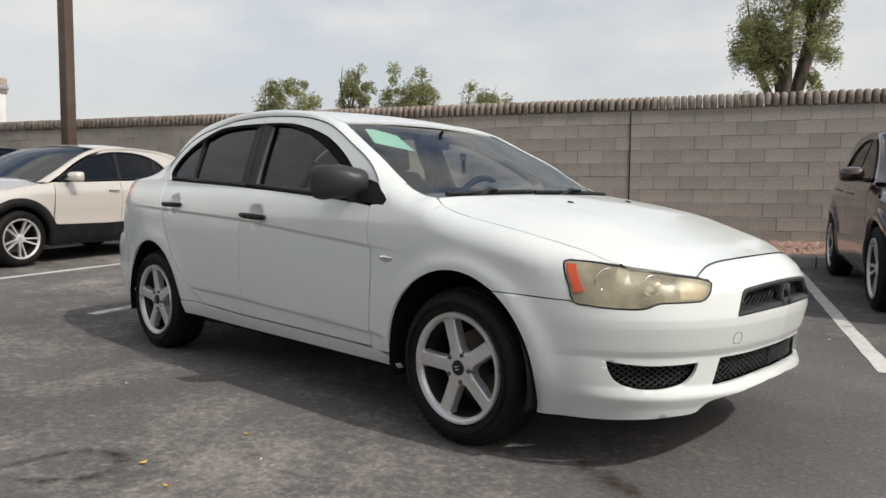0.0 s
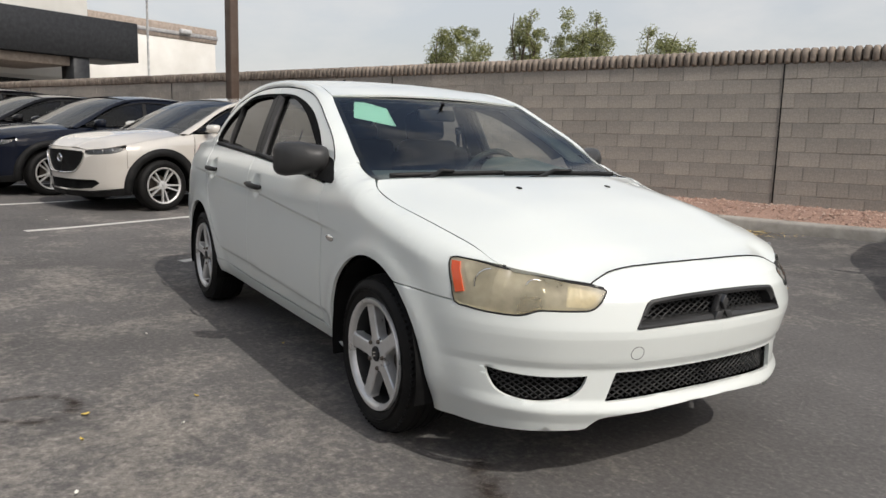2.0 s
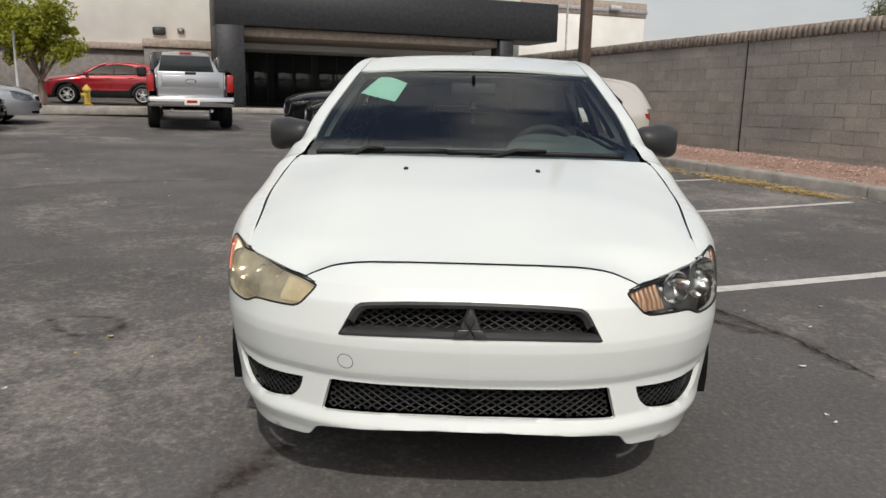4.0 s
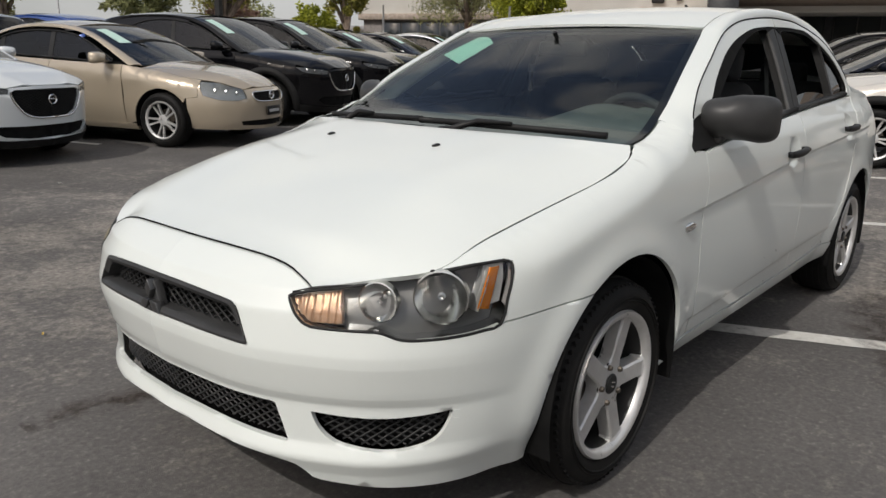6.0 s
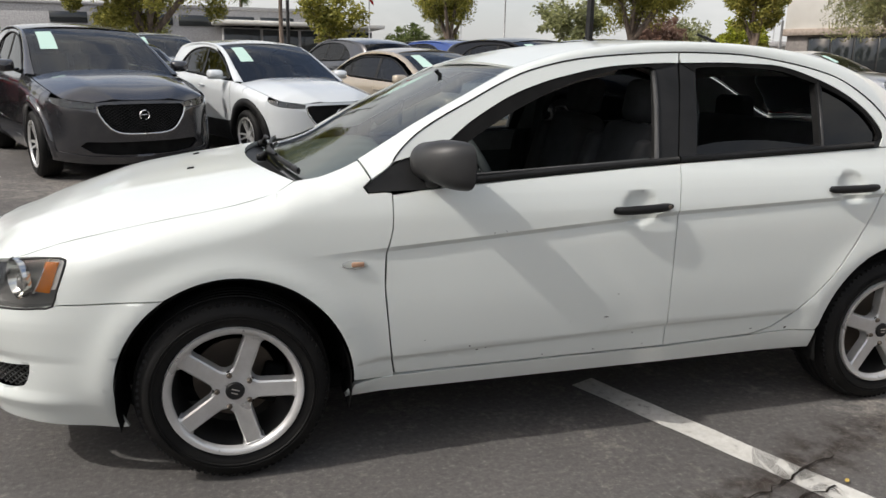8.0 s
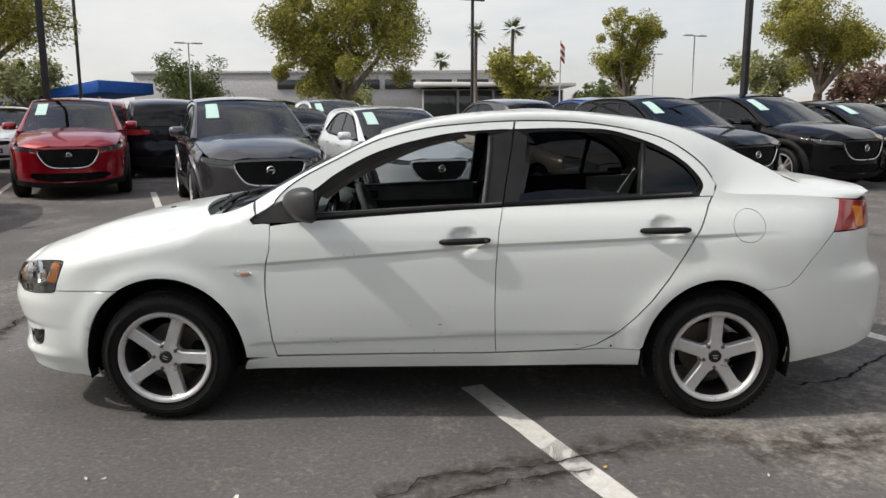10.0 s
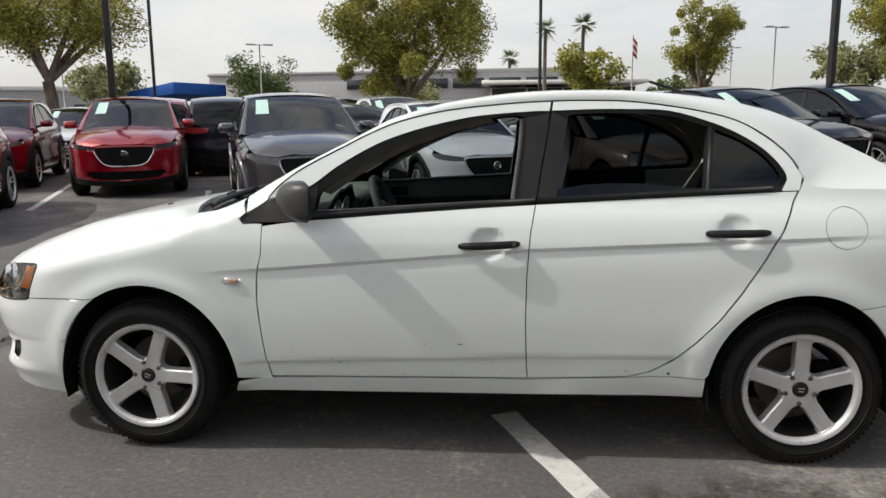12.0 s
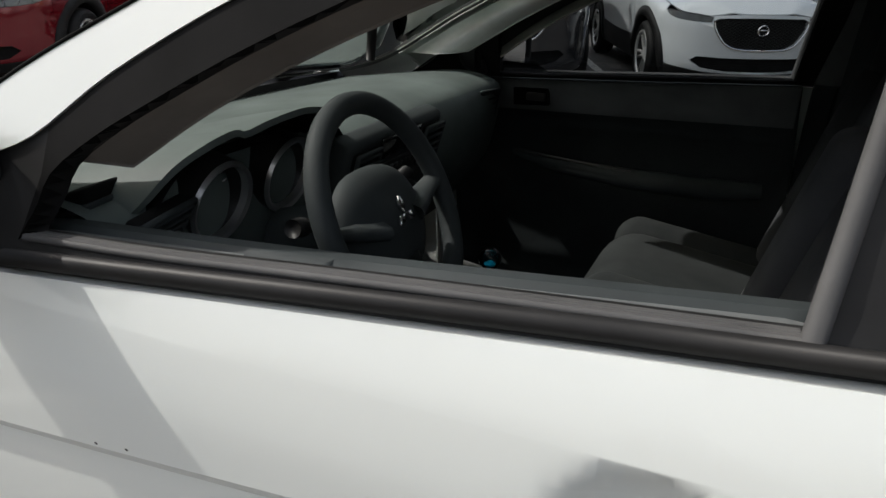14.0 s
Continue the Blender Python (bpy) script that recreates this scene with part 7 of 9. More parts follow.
    tube([(0.9, -0.3, 0.2), (-1.5, -0.3, 0.24), (-1.8, -0.42, 0.40), (-2.02, -0.45, 0.42)], 0.03, 8, bm)
    part("underbody", bm, LINER, car)
    for x, k, spin in ((1.312, 0, 20), (-1.277, 0, 1), (1.312, 1, -15), (-1.277, 1, -8)):
        m = Matrix.Translation((x, (0.725 if k == 0 else -0.725), 0.309)) @ Matrix.Rotation(radians(180 if k == 0 else 0), 4, "Z") @ Matrix.Rotation(radians(spin), 4, "Y")
        wheel(car, m, 0.308, 0.205, 0.207, 5, "broad")
    return car, screen


HAZED2 = bpy.data.materials.new("hazed_lens")
HAZED2.use_nodes = True
TURNLENS = mat("turn_reflector", (0.42, 0.25, 0.15), 0.34, 0.5)
ORANGE = mat("orange_reflector", (0.60, 0.085, 0.022), 0.22, 0, 0.5)
PAPER = mat("pale_green_paper", (0.42, 0.72, 0.60), 0.75)
LAMPBLACK2 = mat("screen_border", grey(0.012), 0.35)
PLASTMIR = plastic("mirror_plastic", 0.028, 0.42, 500)


def fill_hazed(m):
    nt = m.node_tree
    nt.nodes.clear()
    out, mix = nt.nodes.new("ShaderNodeOutputMaterial"), nt.nodes.new("ShaderNodeMixShader")
    film, clear = nt.nodes.new("ShaderNodeBsdfPrincipled"), nt.nodes.new("ShaderNodeBsdfTransparent")
    film.inputs["Base Color"].default_value = (0.64, 0.58, 0.42, 1)
    film.inputs["Roughness"].default_value = 0.30
    clear.inputs[0].default_value = (0.86, 0.79, 0.62, 1)
    co, tex, rp = nt.nodes.new("ShaderNodeTexCoord"), nt.nodes.new("ShaderNodeTexNoise"), nt.nodes.new("ShaderNodeValToRGB")
    tex.inputs["Scale"].default_value, tex.inputs["Detail"].default_value = 9.0, 6.0
    rp.color_ramp.elements[0].position, rp.color_ramp.elements[0].color = 0.30, (0.22, 0.22, 0.22, 1)
    rp.color_ramp.elements[1].position, rp.color_ramp.elements[1].color = 0.75, (0.62, 0.62, 0.62, 1)
    nt.links.new(co.outputs["Object"], tex.inputs["Vector"])
    nt.links.new(tex.outputs["Fac"], rp.inputs[0])
    nt.links.new(rp.outputs[0], mix.inputs[0])
    nt.links.new(clear.outputs[0], mix.inputs[1])
    nt.links.new(film.outputs[0], mix.inputs[2])
    nt.links.new(mix.outputs[0], out.inputs[0])


fill_hazed(HAZED2)
sedan, sedan_screen = build_sedan()


# ---- cabin of the saloon ----
GAUGE = mat("gauge_face", grey(0.012), 0.35)
GAUGERING = mat("gauge_ring", grey(0.62), 0.30, 0.9)
SCREENBLK = mat("display_glass", grey(0.01), 0.08, 0, 0.6)
KNOBGLOW = glass_mat("blue_knob", (0.25, 0.72, 0.86), 0.0, 1.45)
KNOBCORE = mat("turquoise_core", (0.02, 0.48, 0.55), 0.3)
GREYDOOR = plastic("door_card_grey", (0.10, 0.108, 0.108), 0.62, 300)
GREYFAB = plastic("grey_seat_fabric", (0.016, 0.019, 0.019), 0.95, 900)
PILLARTRIM = plastic("pale_pillar_trim", (0.74, 0.745, 0.70), 0.75, 400)
REVEAL = plastic("brown_grey_trim", (0.17, 0.158, 0.145), 0.8, 400)


def cushion(size, m, puff=0.02, n=10, bm=None, round_=0.32):
    """A padded block: rounded edges and slightly crowned faces."""
    o = block(size, None, min(size) * round_, 5)
    for v in o.verts:
        a, b, c = (v.co.x / size[0] * 2, v.co.y / size[1] * 2, v.co.z / size[2] * 2)
        v.co.z += math.copysign(puff, c) * max(0, 1 - a * a) * max(0, 1 - b * b) * abs(c)
    bmesh.ops.transform(o, matrix=m, verts=o.verts[:])
    if bm is None:
        return o
    return join_into(bm, o)


def slats(parent, centre, w, h, tilt, n, material, yaw=0.0, vertical=False):
    """A vent: a dark box with slats across it, looking along -x."""
    m0 = Matrix.Translation(centre) @ Matrix.Rotation(radians(yaw), 4, "Z") @ Matrix.Rotation(radians(tilt), 4, "Y")
    v = part("vent", block((0.02, w, h), m0, 0.004, 2), LINER, parent, "black slatted air vent")
    bm = bmesh.new()
    for i in range(n):
        q = -h / 2 + h * (i + 0.5) / n
        block((0.012, w * 0.94, h / n * 0.34), m0 @ Matrix.Translation((-0.012, 0, q)) @ Matrix.Rotation(radians(22), 4, "Y"), 0.001, 1, bm)
    part("vent_slats", bm, CABIN, v)
    bm = bmesh.new()
    tube([m0 @ Vector((-0.012, y, z)) for y, z in ((-w / 2, -h / 2), (w / 2, -h / 2), (w / 2, h / 2), (-w / 2, h / 2))], 0.005, 6, bm, True)
    part("vent_frame", bm, CABIN, v)


def build_cabin(car):
    S, at = SKIN, SKIN.at
    sx = S.sx
    # dashboard: sections from the foot of the windscreen down to the knees
    def section(y):
        e = 1 - (y / 0.70) ** 2
        hump = math.exp(-((y - 0.38) / 0.20) ** 4)
        side = smooth01((abs(y) - 0.55) / 0.15)
        mid_ = math.exp(-(y / 0.19) ** 4)
        return [(1.06 + 0.03 * e, 0.945), (0.88, 0.975 - 0.004 * side), (0.75, 0.988 + 0.004 * hump), (0.66, 0.985 + 0.012 * hump + 0.006 * side), (0.60 + 0.02 * hump - 0.02 * mid_ - 0.02 * side, 0.965 + 0.03 * hump + 0.004 * side),
                (0.578 + 0.035 * hump - 0.02 * mid_ - 0.01 * side, 0.925), (0.576 + 0.03 * hump - 0.01 * mid_, 0.86), (0.60 + 0.01 * hump, 0.77), (0.66, 0.68), (0.74, 0.58)]
    bm = bmesh.new()
    quad_grid(bm, [[(p[0], y, p[1]) for p in dense([Vector((a, b, 0)) for a, b in section(y)], 5)] for y in np.linspace(-0.70, 0.70, 43)])
    bmesh.ops.recalc_face_normals(bm, faces=bm.faces[:])
    dash = part("dashboard", bm, DASH, car, "grey-green vinyl dashboard with twin round gauges")
    # double-humped brow over the gauges
    edge = along([Vector(p) for p in ((0.60, 0.655, 0.935), (0.552, 0.635, 0.985), (0.538, 0.59, 1.021), (0.530, 0.535, 1.041), (0.526, 0.478, 1.051), (0.530, 0.448, 1.043), (0.526, 0.405, 1.050), (0.524, 0.34, 1.055), (0.526, 0.285, 1.053),
                                      (0.534, 0.215, 1.036), (0.55, 0.165, 0.995), (0.60, 0.145, 0.94))], 8)
    e_fwd = np.array((0.025, 0, 0))

    def brow(u, v):
        e = edge(v) + e_fwd
        back = np.array((0.80, 0.39 + (e[1] - 0.39) * 1.12, 0.984))
        low = np.array((max(0.60, e[0] + 0.05), e[1] + (0.39 - e[1]) * 0.04, e[2] + 0.006))
        r = 1 - (1 - u) ** 2
        return (1 - r) * e + r * back + (low - e) * 0.9 * math.sin(math.pi * u) * (1 - u)
    part("gauge_brow", patch(brow, 12, 48, 0.010), DASH, dash)
    part("gauge_housing", patch(lambda u, v: np.array((0.560 + 0.08 * u, 0.39 + (edge(v)[1] - 0.39) * (0.97 - 0.1 * u), edge(v)[2] - 0.012 - 0.02 * u)), 4, 40, 0.0), LINER, dash)
    part("gauge_panel", block((0.012, 0.37, 0.14), Matrix.Translation((0.637, 0.39, 0.935)) @ Matrix.Rotation(radians(-14), 4, "Y"), 0.02, 3), LINER, dash)
    for y, z, r in ((0.478, 0.948, 0.060), (0.308, 0.950, 0.060)):
        m = Matrix.Translation((0.620, y, z)) @ Matrix.Rotation(radians(-14), 4, "Y")
        g = part("gauge", lathe([(0.0, 0.0), (r - 0.006, 0.0), (r - 0.004, -0.03), (r + 0.004, -0.04), (r + 0.006, -0.03), (r + 0.006, 0.01)], 40, "x"), GAUGE, dash, "round gauge with a bright ring", m=m)
        part("gauge_ring", lathe([(r - 0.005, -0.028), (r - 0.003, -0.040), (r + 0.0035, -0.043), (r + 0.006, -0.036)], 40, "x"), GAUGERING, g)
        bm = bmesh.new()
        for i in range(11):
            a = radians(215 - 25 * i)
            block((0.001, 0.0025, 0.010), Matrix.Translation((-0.003, 0.046 * math.cos(a), 0.046 * math.sin(a))) @ Matrix.Rotation(a - math.pi / 2, 4, "X"), 0, 1, bm)
        part("gauge_marks", bm, PILLARTRIM, g)
        part("needle", block((0.002, 0.003, 0.042), Matrix.Translation((-0.005, 0.012, -0.012)) @ Matrix.Rotation(radians(-130), 4, "X")), ORANGE, g)
    slats(dash, (0.655, 0.640, 0.988), 0.085, 0.055, -72, 4, LINER, 8)
    slats(dash, (0.578, 0.622, 0.943), 0.125, 0.070, -28, 5, LINER, 12)
    slats(dash, (0.592, -0.635, 0.915), 0.09, 0.08, -12, 5, LINER, -14)
    # centre stack
    stack = part("console_panel", block((0.05, 0.40, 0.20), Matrix.Translation((0.575, 0, 0.885)) @ Matrix.Rotation(radians(-16), 4, "Y"), 0.016, 3), CABIN, dash, "charcoal centre stack")
    ms = Matrix.Translation((0.575, 0, 0.885)) @ Matrix.Rotation(radians(-16), 4, "Y")
    slats(stack, ms @ Vector((-0.024, 0.145, 0.035)), 0.085, 0.085, -16, 5, LINER)
    slats(stack, ms @ Vector((-0.024, -0.145, 0.035)), 0.085, 0.085, -16, 5, LINER)
    part("display", block((0.008, 0.17, 0.045), ms @ Matrix.Translation((-0.026, 0, 0.066)), 0.003), SCREENBLK, stack)
    rad = part("radio", block((0.010, 0.19, 0.070), ms @ Matrix.Translation((-0.026, 0, 0.0)), 0.004), TRIM, stack, "black radio with two knobs")
    for y in (-0.075, 0.075):
        part("radio_knob", lathe([(0.0, -0.016), (0.011, -0.016), (0.013, -0.012), (0.0135, 0.0)], 20, "x"), GREYTRIM, rad, m=ms @ Matrix.Translation((-0.031, y, -0.012)))
    for i in range(6):
        part("radio_button", block((0.006, 0.016, 0.010), ms @ Matrix.Translation((-0.032, -0.05 + 0.02 * i, 0.02)), 0.001), GREYTRIM, rad)
    for y in (-0.10, 0.0, 0.10):
        part("climate_knob", lathe([(0.0, -0.02), (0.018, -0.02), (0.021, -0.016), (0.023, 0.0)], 24, "x"), GREYTRIM, stack, m=ms @ Matrix.Translation((-0.026, y, -0.066)))
    # steering wheel
    a = radians(25)
    mw = Matrix.Translation((0.337, 0.362, 0.926)) @ Matrix.Rotation(a, 4, "Y")
    bm = bmesh.new()
    mr = Matrix.Translation((0.026, 0, 0)) @ mw
    tube([mr @ Vector((0, 0.170 * math.cos(t), 0.170 * math.sin(t))) for t in np.linspace(0, 2 * math.pi, 57)[:-1]], 0.0175, 12, bm, True)
    sw = part("steering_wheel", bm, CABIN, car, "dark grey three-spoke steering wheel")
    bm = bmesh.new()
    for ang in (8, 172, 270):
        t = radians(ang)
        p, q = Vector((0.030, 0.05 * math.cos(t), 0.05 * math.sin(t) - 0.01)), Vector((0.026, 0.162 * math.cos(t), 0.162 * math.sin(t)))
        tube([mw @ p, mw @ p.lerp(q, 0.5), mw @ q], [0.030, 0.022, 0.017], 10, bm, False, 0.55)
    part("wheel_spokes", bm, CABIN, sw)
    hub = bmesh.new()
    rows = []
    for i in range(8):
        u = i / 7
        rr = math.sqrt(max(0.0, 1 - u ** 2.4)) if i < 7 else 0.02
        ring = []
        for j in range(32):
            t = 2 * math.pi * j / 32
            cy, cz = math.cos(t), math.sin(t)
            y = math.copysign(abs(cy) ** 0.75, cy) * 0.112 * (1.0 - 0.25 * (cz < 0) * abs(cz)) * rr
            z = math.copysign(abs(cz) ** 0.8, cz) * 0.092 * rr
            ring.append(mw @ Vector((0.055 - 0.045 * u, y, z - 0.004)))
        rows.append(ring)
    quad_grid(hub, rows, close_v=True)
    bmesh.ops.recalc_face_normals(hub, faces=hub.faces[:])
    hp = part("horn_pad", hub, CABIN, sw, "grey horn pad with a three-point badge")
    bm = bmesh.new()
    for k in range(3):
        t = radians(90 + 120 * k)
        d1, n1 = np.array((math.cos(t), math.sin(t))), np.array((-math.sin(t), math.cos(t)))
        c0 = np.array((0.0, 0.004))
        prism([tuple(c0 + p) for p in (d1 * 0.001, d1 * 0.014 + n1 * 0.0075, d1 * 0.027, d1 * 0.014 - n1 * 0.0075)], 0.003, 0.011, "yz", 0.0008, bm)
    bmesh.ops.transform(bm, matrix=mw, verts=bm.verts[:])
    part("horn_badge", bm, CHROME, hp)
    bm = bmesh.new()
    tube([mw @ Vector((0.05, 0, -0.01)), (0.56, 0.345, 0.835)], [0.052, 0.062], 16, bm)
    col = part("steering_column", bm, CABIN, car)
    bm = bmesh.new()
    tube([(0.43, 0.38, 0.905), (0.432, 0.45, 0.925), (0.428, 0.505, 0.935)], [0.009, 0.010, 0.012], 8, bm)
    tube([(0.428, 0.505, 0.935), (0.426, 0.53, 0.941)], [0.014, 0.013], 10, bm)
    part("turn_stalk", bm, TRIM, col)
    bm = bmesh.new()
    tube([(0.43, 0.31, 0.905), (0.432, 0.24, 0.925), (0.43, 0.18, 0.935)], [0.009, 0.010, 0.012], 8, bm)
    part("wiper_stalk", bm, TRIM, col)
    # console, gear lever, handbrake
    bm = bmesh.new()
    block((0.62, 0.22, 0.30), Matrix.Translation((0.33, 0, 0.42)), 0.03, 3, bm)
    block((0.36, 0.20, 0.34), Matrix.Translation((-0.22, 0, 0.45)), 0.03, 3, bm)
    con = part("console", bm, CABIN, car)
    part("gear_boot", lathe([(0.055, 0.0), (0.045, 0.03), (0.022, 0.07), (0.011, 0.10)], 20, "z"), FABRIC, con, m=Matrix.Translation((0.33, 0.02, 0.568)))
    lev = part("gear_lever", tube([(0.33, 0.02, 0.60), (0.325, 0.02, 0.712)], 0.0055, 10), CHROME, con)
    part("lever_knob", lathe([(0.0, -0.023), (0.009, -0.0212), (0.0163, -0.0163), (0.0212, -0.009), (0.023, 0.0), (0.0212, 0.009), (0.0163, 0.0163), (0.009, 0.0212), (0.0, 0.023)], 28, "z"), KNOBGLOW, lev, "clear blue globe knob", m=Matrix.Translation((0.324, 0.02, 0.734)))
    part("knob_core", lathe([(0.0, -0.010), (0.010, -0.008), (0.012, -0.004), (0.006, 0.001), (0.0, 0.003)], 16, "z"), KNOBCORE, lev, m=Matrix.Translation((0.324, 0.02, 0.727)))
    part("handbrake", tube([(-0.02, 0.03, 0.60), (0.10, 0.03, 0.655), (0.16, 0.03, 0.672)], [0.014, 0.014, 0.012], 10), TRIM, con)
    # door cards
    card = [(0.66, 0.972), (0.60, 0.978), (0.25, 0.995), (-0.20, 1.022), (-0.215, 0.80), (-0.215, 0.40), (0.40, 0.36), (0.70, 0.40), (0.72, 0.80)]
    card2 = [(-0.27, 1.024), (-0.6, 1.042), (-0.93, 1.060), (-0.97, 0.70), (-0.90, 0.55), (-0.75, 0.42), (-0.26, 0.38)]
    for k in (0, 1):
        dc = part("door_card", panel(S.px(card), lambda s, z, d: at(s, z, d - 0.075 + 0.02 * smooth01((0.90 - z) / 0.03) * (z > 0.72)), (0.05, 0.03), (), 0.03, k, 0.012), CABIN, car, "charcoal door card with an armrest")
        part("door_card", panel(S.px(card2), lambda s, z, d: at(s, z, d - 0.075), (0.06, 0.05), (), 0.03, k, 0.012), CABIN, car, "charcoal rear door card")
        up = [(0.67, 0.966), (0.60, 0.972), (0.25, 0.989), (-0.20, 1.016), (-0.20, 0.905), (0.25, 0.892), (0.63, 0.885)]
        part("card_upper", panel(S.px(up), lambda s, z, d: at(s, z, d * -1 - 0.090), (0.06, 0.03), (), 0.02, k, 0.004), GREYDOOR, dc)
        sg = -1 if k else 1
        yy = at(sx(0.49), 0.93).y - 0.094
        hd = part("inner_handle", block((0.105, 0.012, 0.052), Matrix.Translation((0.485, sg * yy, 0.931)) @ Matrix.Rotation(radians(3), 4, "Y"), 0.004, 2), LINER, dc)
        part("handle_lever", block((0.055, 0.014, 0.022), Matrix.Translation((0.470, sg * (yy - 0.008), 0.931)), 0.004, 2), GREYTRIM, hd)
        bm = bmesh.new()
        ya = at(sx(0.3), 0.74).y - 0.10
        tube([(0.53, sg * ya, 0.762), (0.40, sg * (ya - 0.035), 0.748), (0.18, sg * (ya - 0.045), 0.735), (-0.02, sg * (ya - 0.045), 0.735), (-0.15, sg * (ya - 0.02), 0.74)], [0.006, 0.022, 0.028, 0.030, 0.02], 10, bm)
        part("armrest", bm, CABIN, dc)
        tr = tube([(0.53, sg * (ya - 0.005), 0.770), (0.40, sg * (ya - 0.042), 0.768), (0.18, sg * (ya - 0.055), 0.757)], 0.006, 8)
        part("pull_strip", tr, GREYTRIM, dc)
        # pillar trims
        rbx, rby = profile([(p.z, p.x) for p in RAIL_B[:9]]), profile([(p.z, p.y) for p in RAIL_B[:9]])
        edge_x = profile([(1.052, 0.578), (1.133, 0.459), (1.228, 0.275), (1.305, 0.069), (1.345, -0.119)])

        def inner_pillar(u, v):
            """From the windscreen's edge round to the door opening."""
            z = 1.055 + 0.285 * u
            p0 = np.array((rbx(z) - 0.02, rby(z) - 0.018, z - 0.022))
            x1 = max(edge_x(z) - 0.006, p0[0] - 0.17)
            p1 = np.array(at(sx(x1), z - 0.006, -0.078))
            return p0 + (p1 - p0) * v + np.array((-0.006, -0.022, -0.004)) * math.sin(math.pi * v)
        o = patch(inner_pillar, 16, 6, 0.004)
        part("pillar_trim", flip_y(o) if k else o, PILLARTRIM, car, "pale windscreen pillar trim")

        def reveal(u, v):
            z = 1.055 + 0.285 * u
            return np.array(at(sx(edge_x(z) + 0.004 - 0.016 * v), z + 0.006 - 0.020 * v, -0.036 - 0.07 * v))
        o = patch(reveal, 16, 4, 0.004)
        part("pillar_trim", flip_y(o) if k else o, REVEAL, car, "brown-grey trim round the door opening")
        bp = panel(S.px([(-0.225, 1.02), (-0.265, 1.18), (-0.29, 1.36), (-0.40, 1.37), (-0.40, 1.2), (-0.36, 1.02)]), lambda s, z, d: at(s, z, -d - 0.05), (0.05, 0.06), (), 0.02, k, 0.006)
        part("pillar_trim", bp, GREYDOOR, car, "grey centre pillar trim")
        bl = panel(S.px([(-0.21, 0.34), (-0.225, 1.02), (-0.37, 1.02), (-0.37, 0.34)]), lambda s, z, d: at(s, z, -d - 0.06), (0.08, 0.08), (), 0.02, k, 0.006)
        part("pillar_foot", bl, CABIN, car)
        yb = at(sx(-0.3), 1.24).y - 0.075
        o = bmesh.new()
        pts = [Vector((-0.315, yb, 1.24)), Vector((-0.30, yb + 0.03, 1.05)), Vector((-0.285, yb + 0.06, 0.80)), Vector((-0.27, yb + 0.05, 0.45))]
        f = along(pts)
        quad_grid(o, [[tuple(f(t) + np.array((w, 0, 0))) for w in (-0.023, 0.023)] for t in np.linspace(0, 1, 12)])
        quad_grid(o, [[tuple(f(t) + np.array((w, -0.002, 0))) for w in (0.023, -0.023)] for t in np.linspace(0, 1, 12)])
        part("seat_belt", flip_y(o) if k else o, CABIN, car)
    # headliner and its fittings
    b_b = by_index(RAIL_B)

    def lining(u, v):
        p = b_b(7 / 21 + (9.3 / 21) * u)
        e = 1 - abs(2 * v - 1) ** 2.2
        return (p[0], (p[1] + 0.01) * (1 - 2 * v), p[2] + 0.018 * e - 0.040)
    part("headliner", patch(lining, 16, 16, 0.0), HEADLINER, car, "pale cloth headliner")
    rv = part("rear_view_mirror", block((0.035, 0.23, 0.062), Matrix.Translation((0.37, 0.0, 1.262)) @ Matrix.Rotation(radians(-12), 4, "Y"), 0.014, 3), TRIM, car, "black rear-view mirror on a stalk")
    part("mirror_stalk", tube([(0.375, 0.0, 1.27), (0.43, 0, 1.312), (0.44, 0, 1.325)], 0.009, 8), TRIM, rv)
    bm = bmesh.new()
    tube([(0.590, 0.0, 1.20), (0.592, 0.0, 1.165)], 0.017, 10, bm, False, 0.8)
    tube([(0.592, 0.0, 1.165), (0.598, 0.0, 1.095)], [0.010, 0.009], 10, bm)
    part("toll_tag", bm, TRIM, rv)
    for y in (0.30, -0.30):
        part("sun_visor", block((0.15, 0.38, 0.014), Matrix.Translation((0.16, y, 1.352)) @ Matrix.Rotation(radians(14), 4, "Y"), 0.006, 2), HEADLINER, car)
    # seats
    for k, yc in ((0, 0.36), (1, -0.37)):
        xo = -0.02 if k == 0 else -0.10
        bm = cushion((0.50, 0.42, 0.20), Matrix.Translation((0.06 + xo, yc, 0.525)) @ Matrix.Rotation(radians(-8), 4, "Y"), 0.02, round_=0.46)
        st = part("front_seat", bm, GREYFAB, car, "grey cloth front seat with a headrest")
        for sg in (-1, 1):
            part("seat_bolster", cushion((0.48, 0.12, 0.20), Matrix.Translation((0.05 + xo, yc + sg * 0.205, 0.540)) @ Matrix.Rotation(radians(-8), 4, "Y"), 0.015, round_=0.46), GREYFAB, st)
        mb = Matrix.Translation((-0.235 + xo, yc, 0.83)) @ Matrix.Rotation(radians(-17), 4, "Y")
        part("seat_back", cushion((0.13, 0.40, 0.60), mb, 0.02), FABRIC, st)
        for sg in (-1, 1):
            part("back_bolster", cushion((0.17, 0.09, 0.52), mb @ Matrix.Translation((0.02, sg * 0.205, -0.03)), 0.01), FABRIC, st)
        part("headrest", cushion((0.10, 0.25, 0.16), Matrix.Translation((-0.345 + xo, yc, 1.215)) @ Matrix.Rotation(radians(-10), 4, "Y"), 0.015), FABRIC, st)
        bm = bmesh.new()
        for sg in (-1, 1):
            tube([(-0.335 + xo, yc + sg * 0.06, 1.16), (-0.315 + xo, yc + sg * 0.06, 1.08)], 0.006, 8, bm)
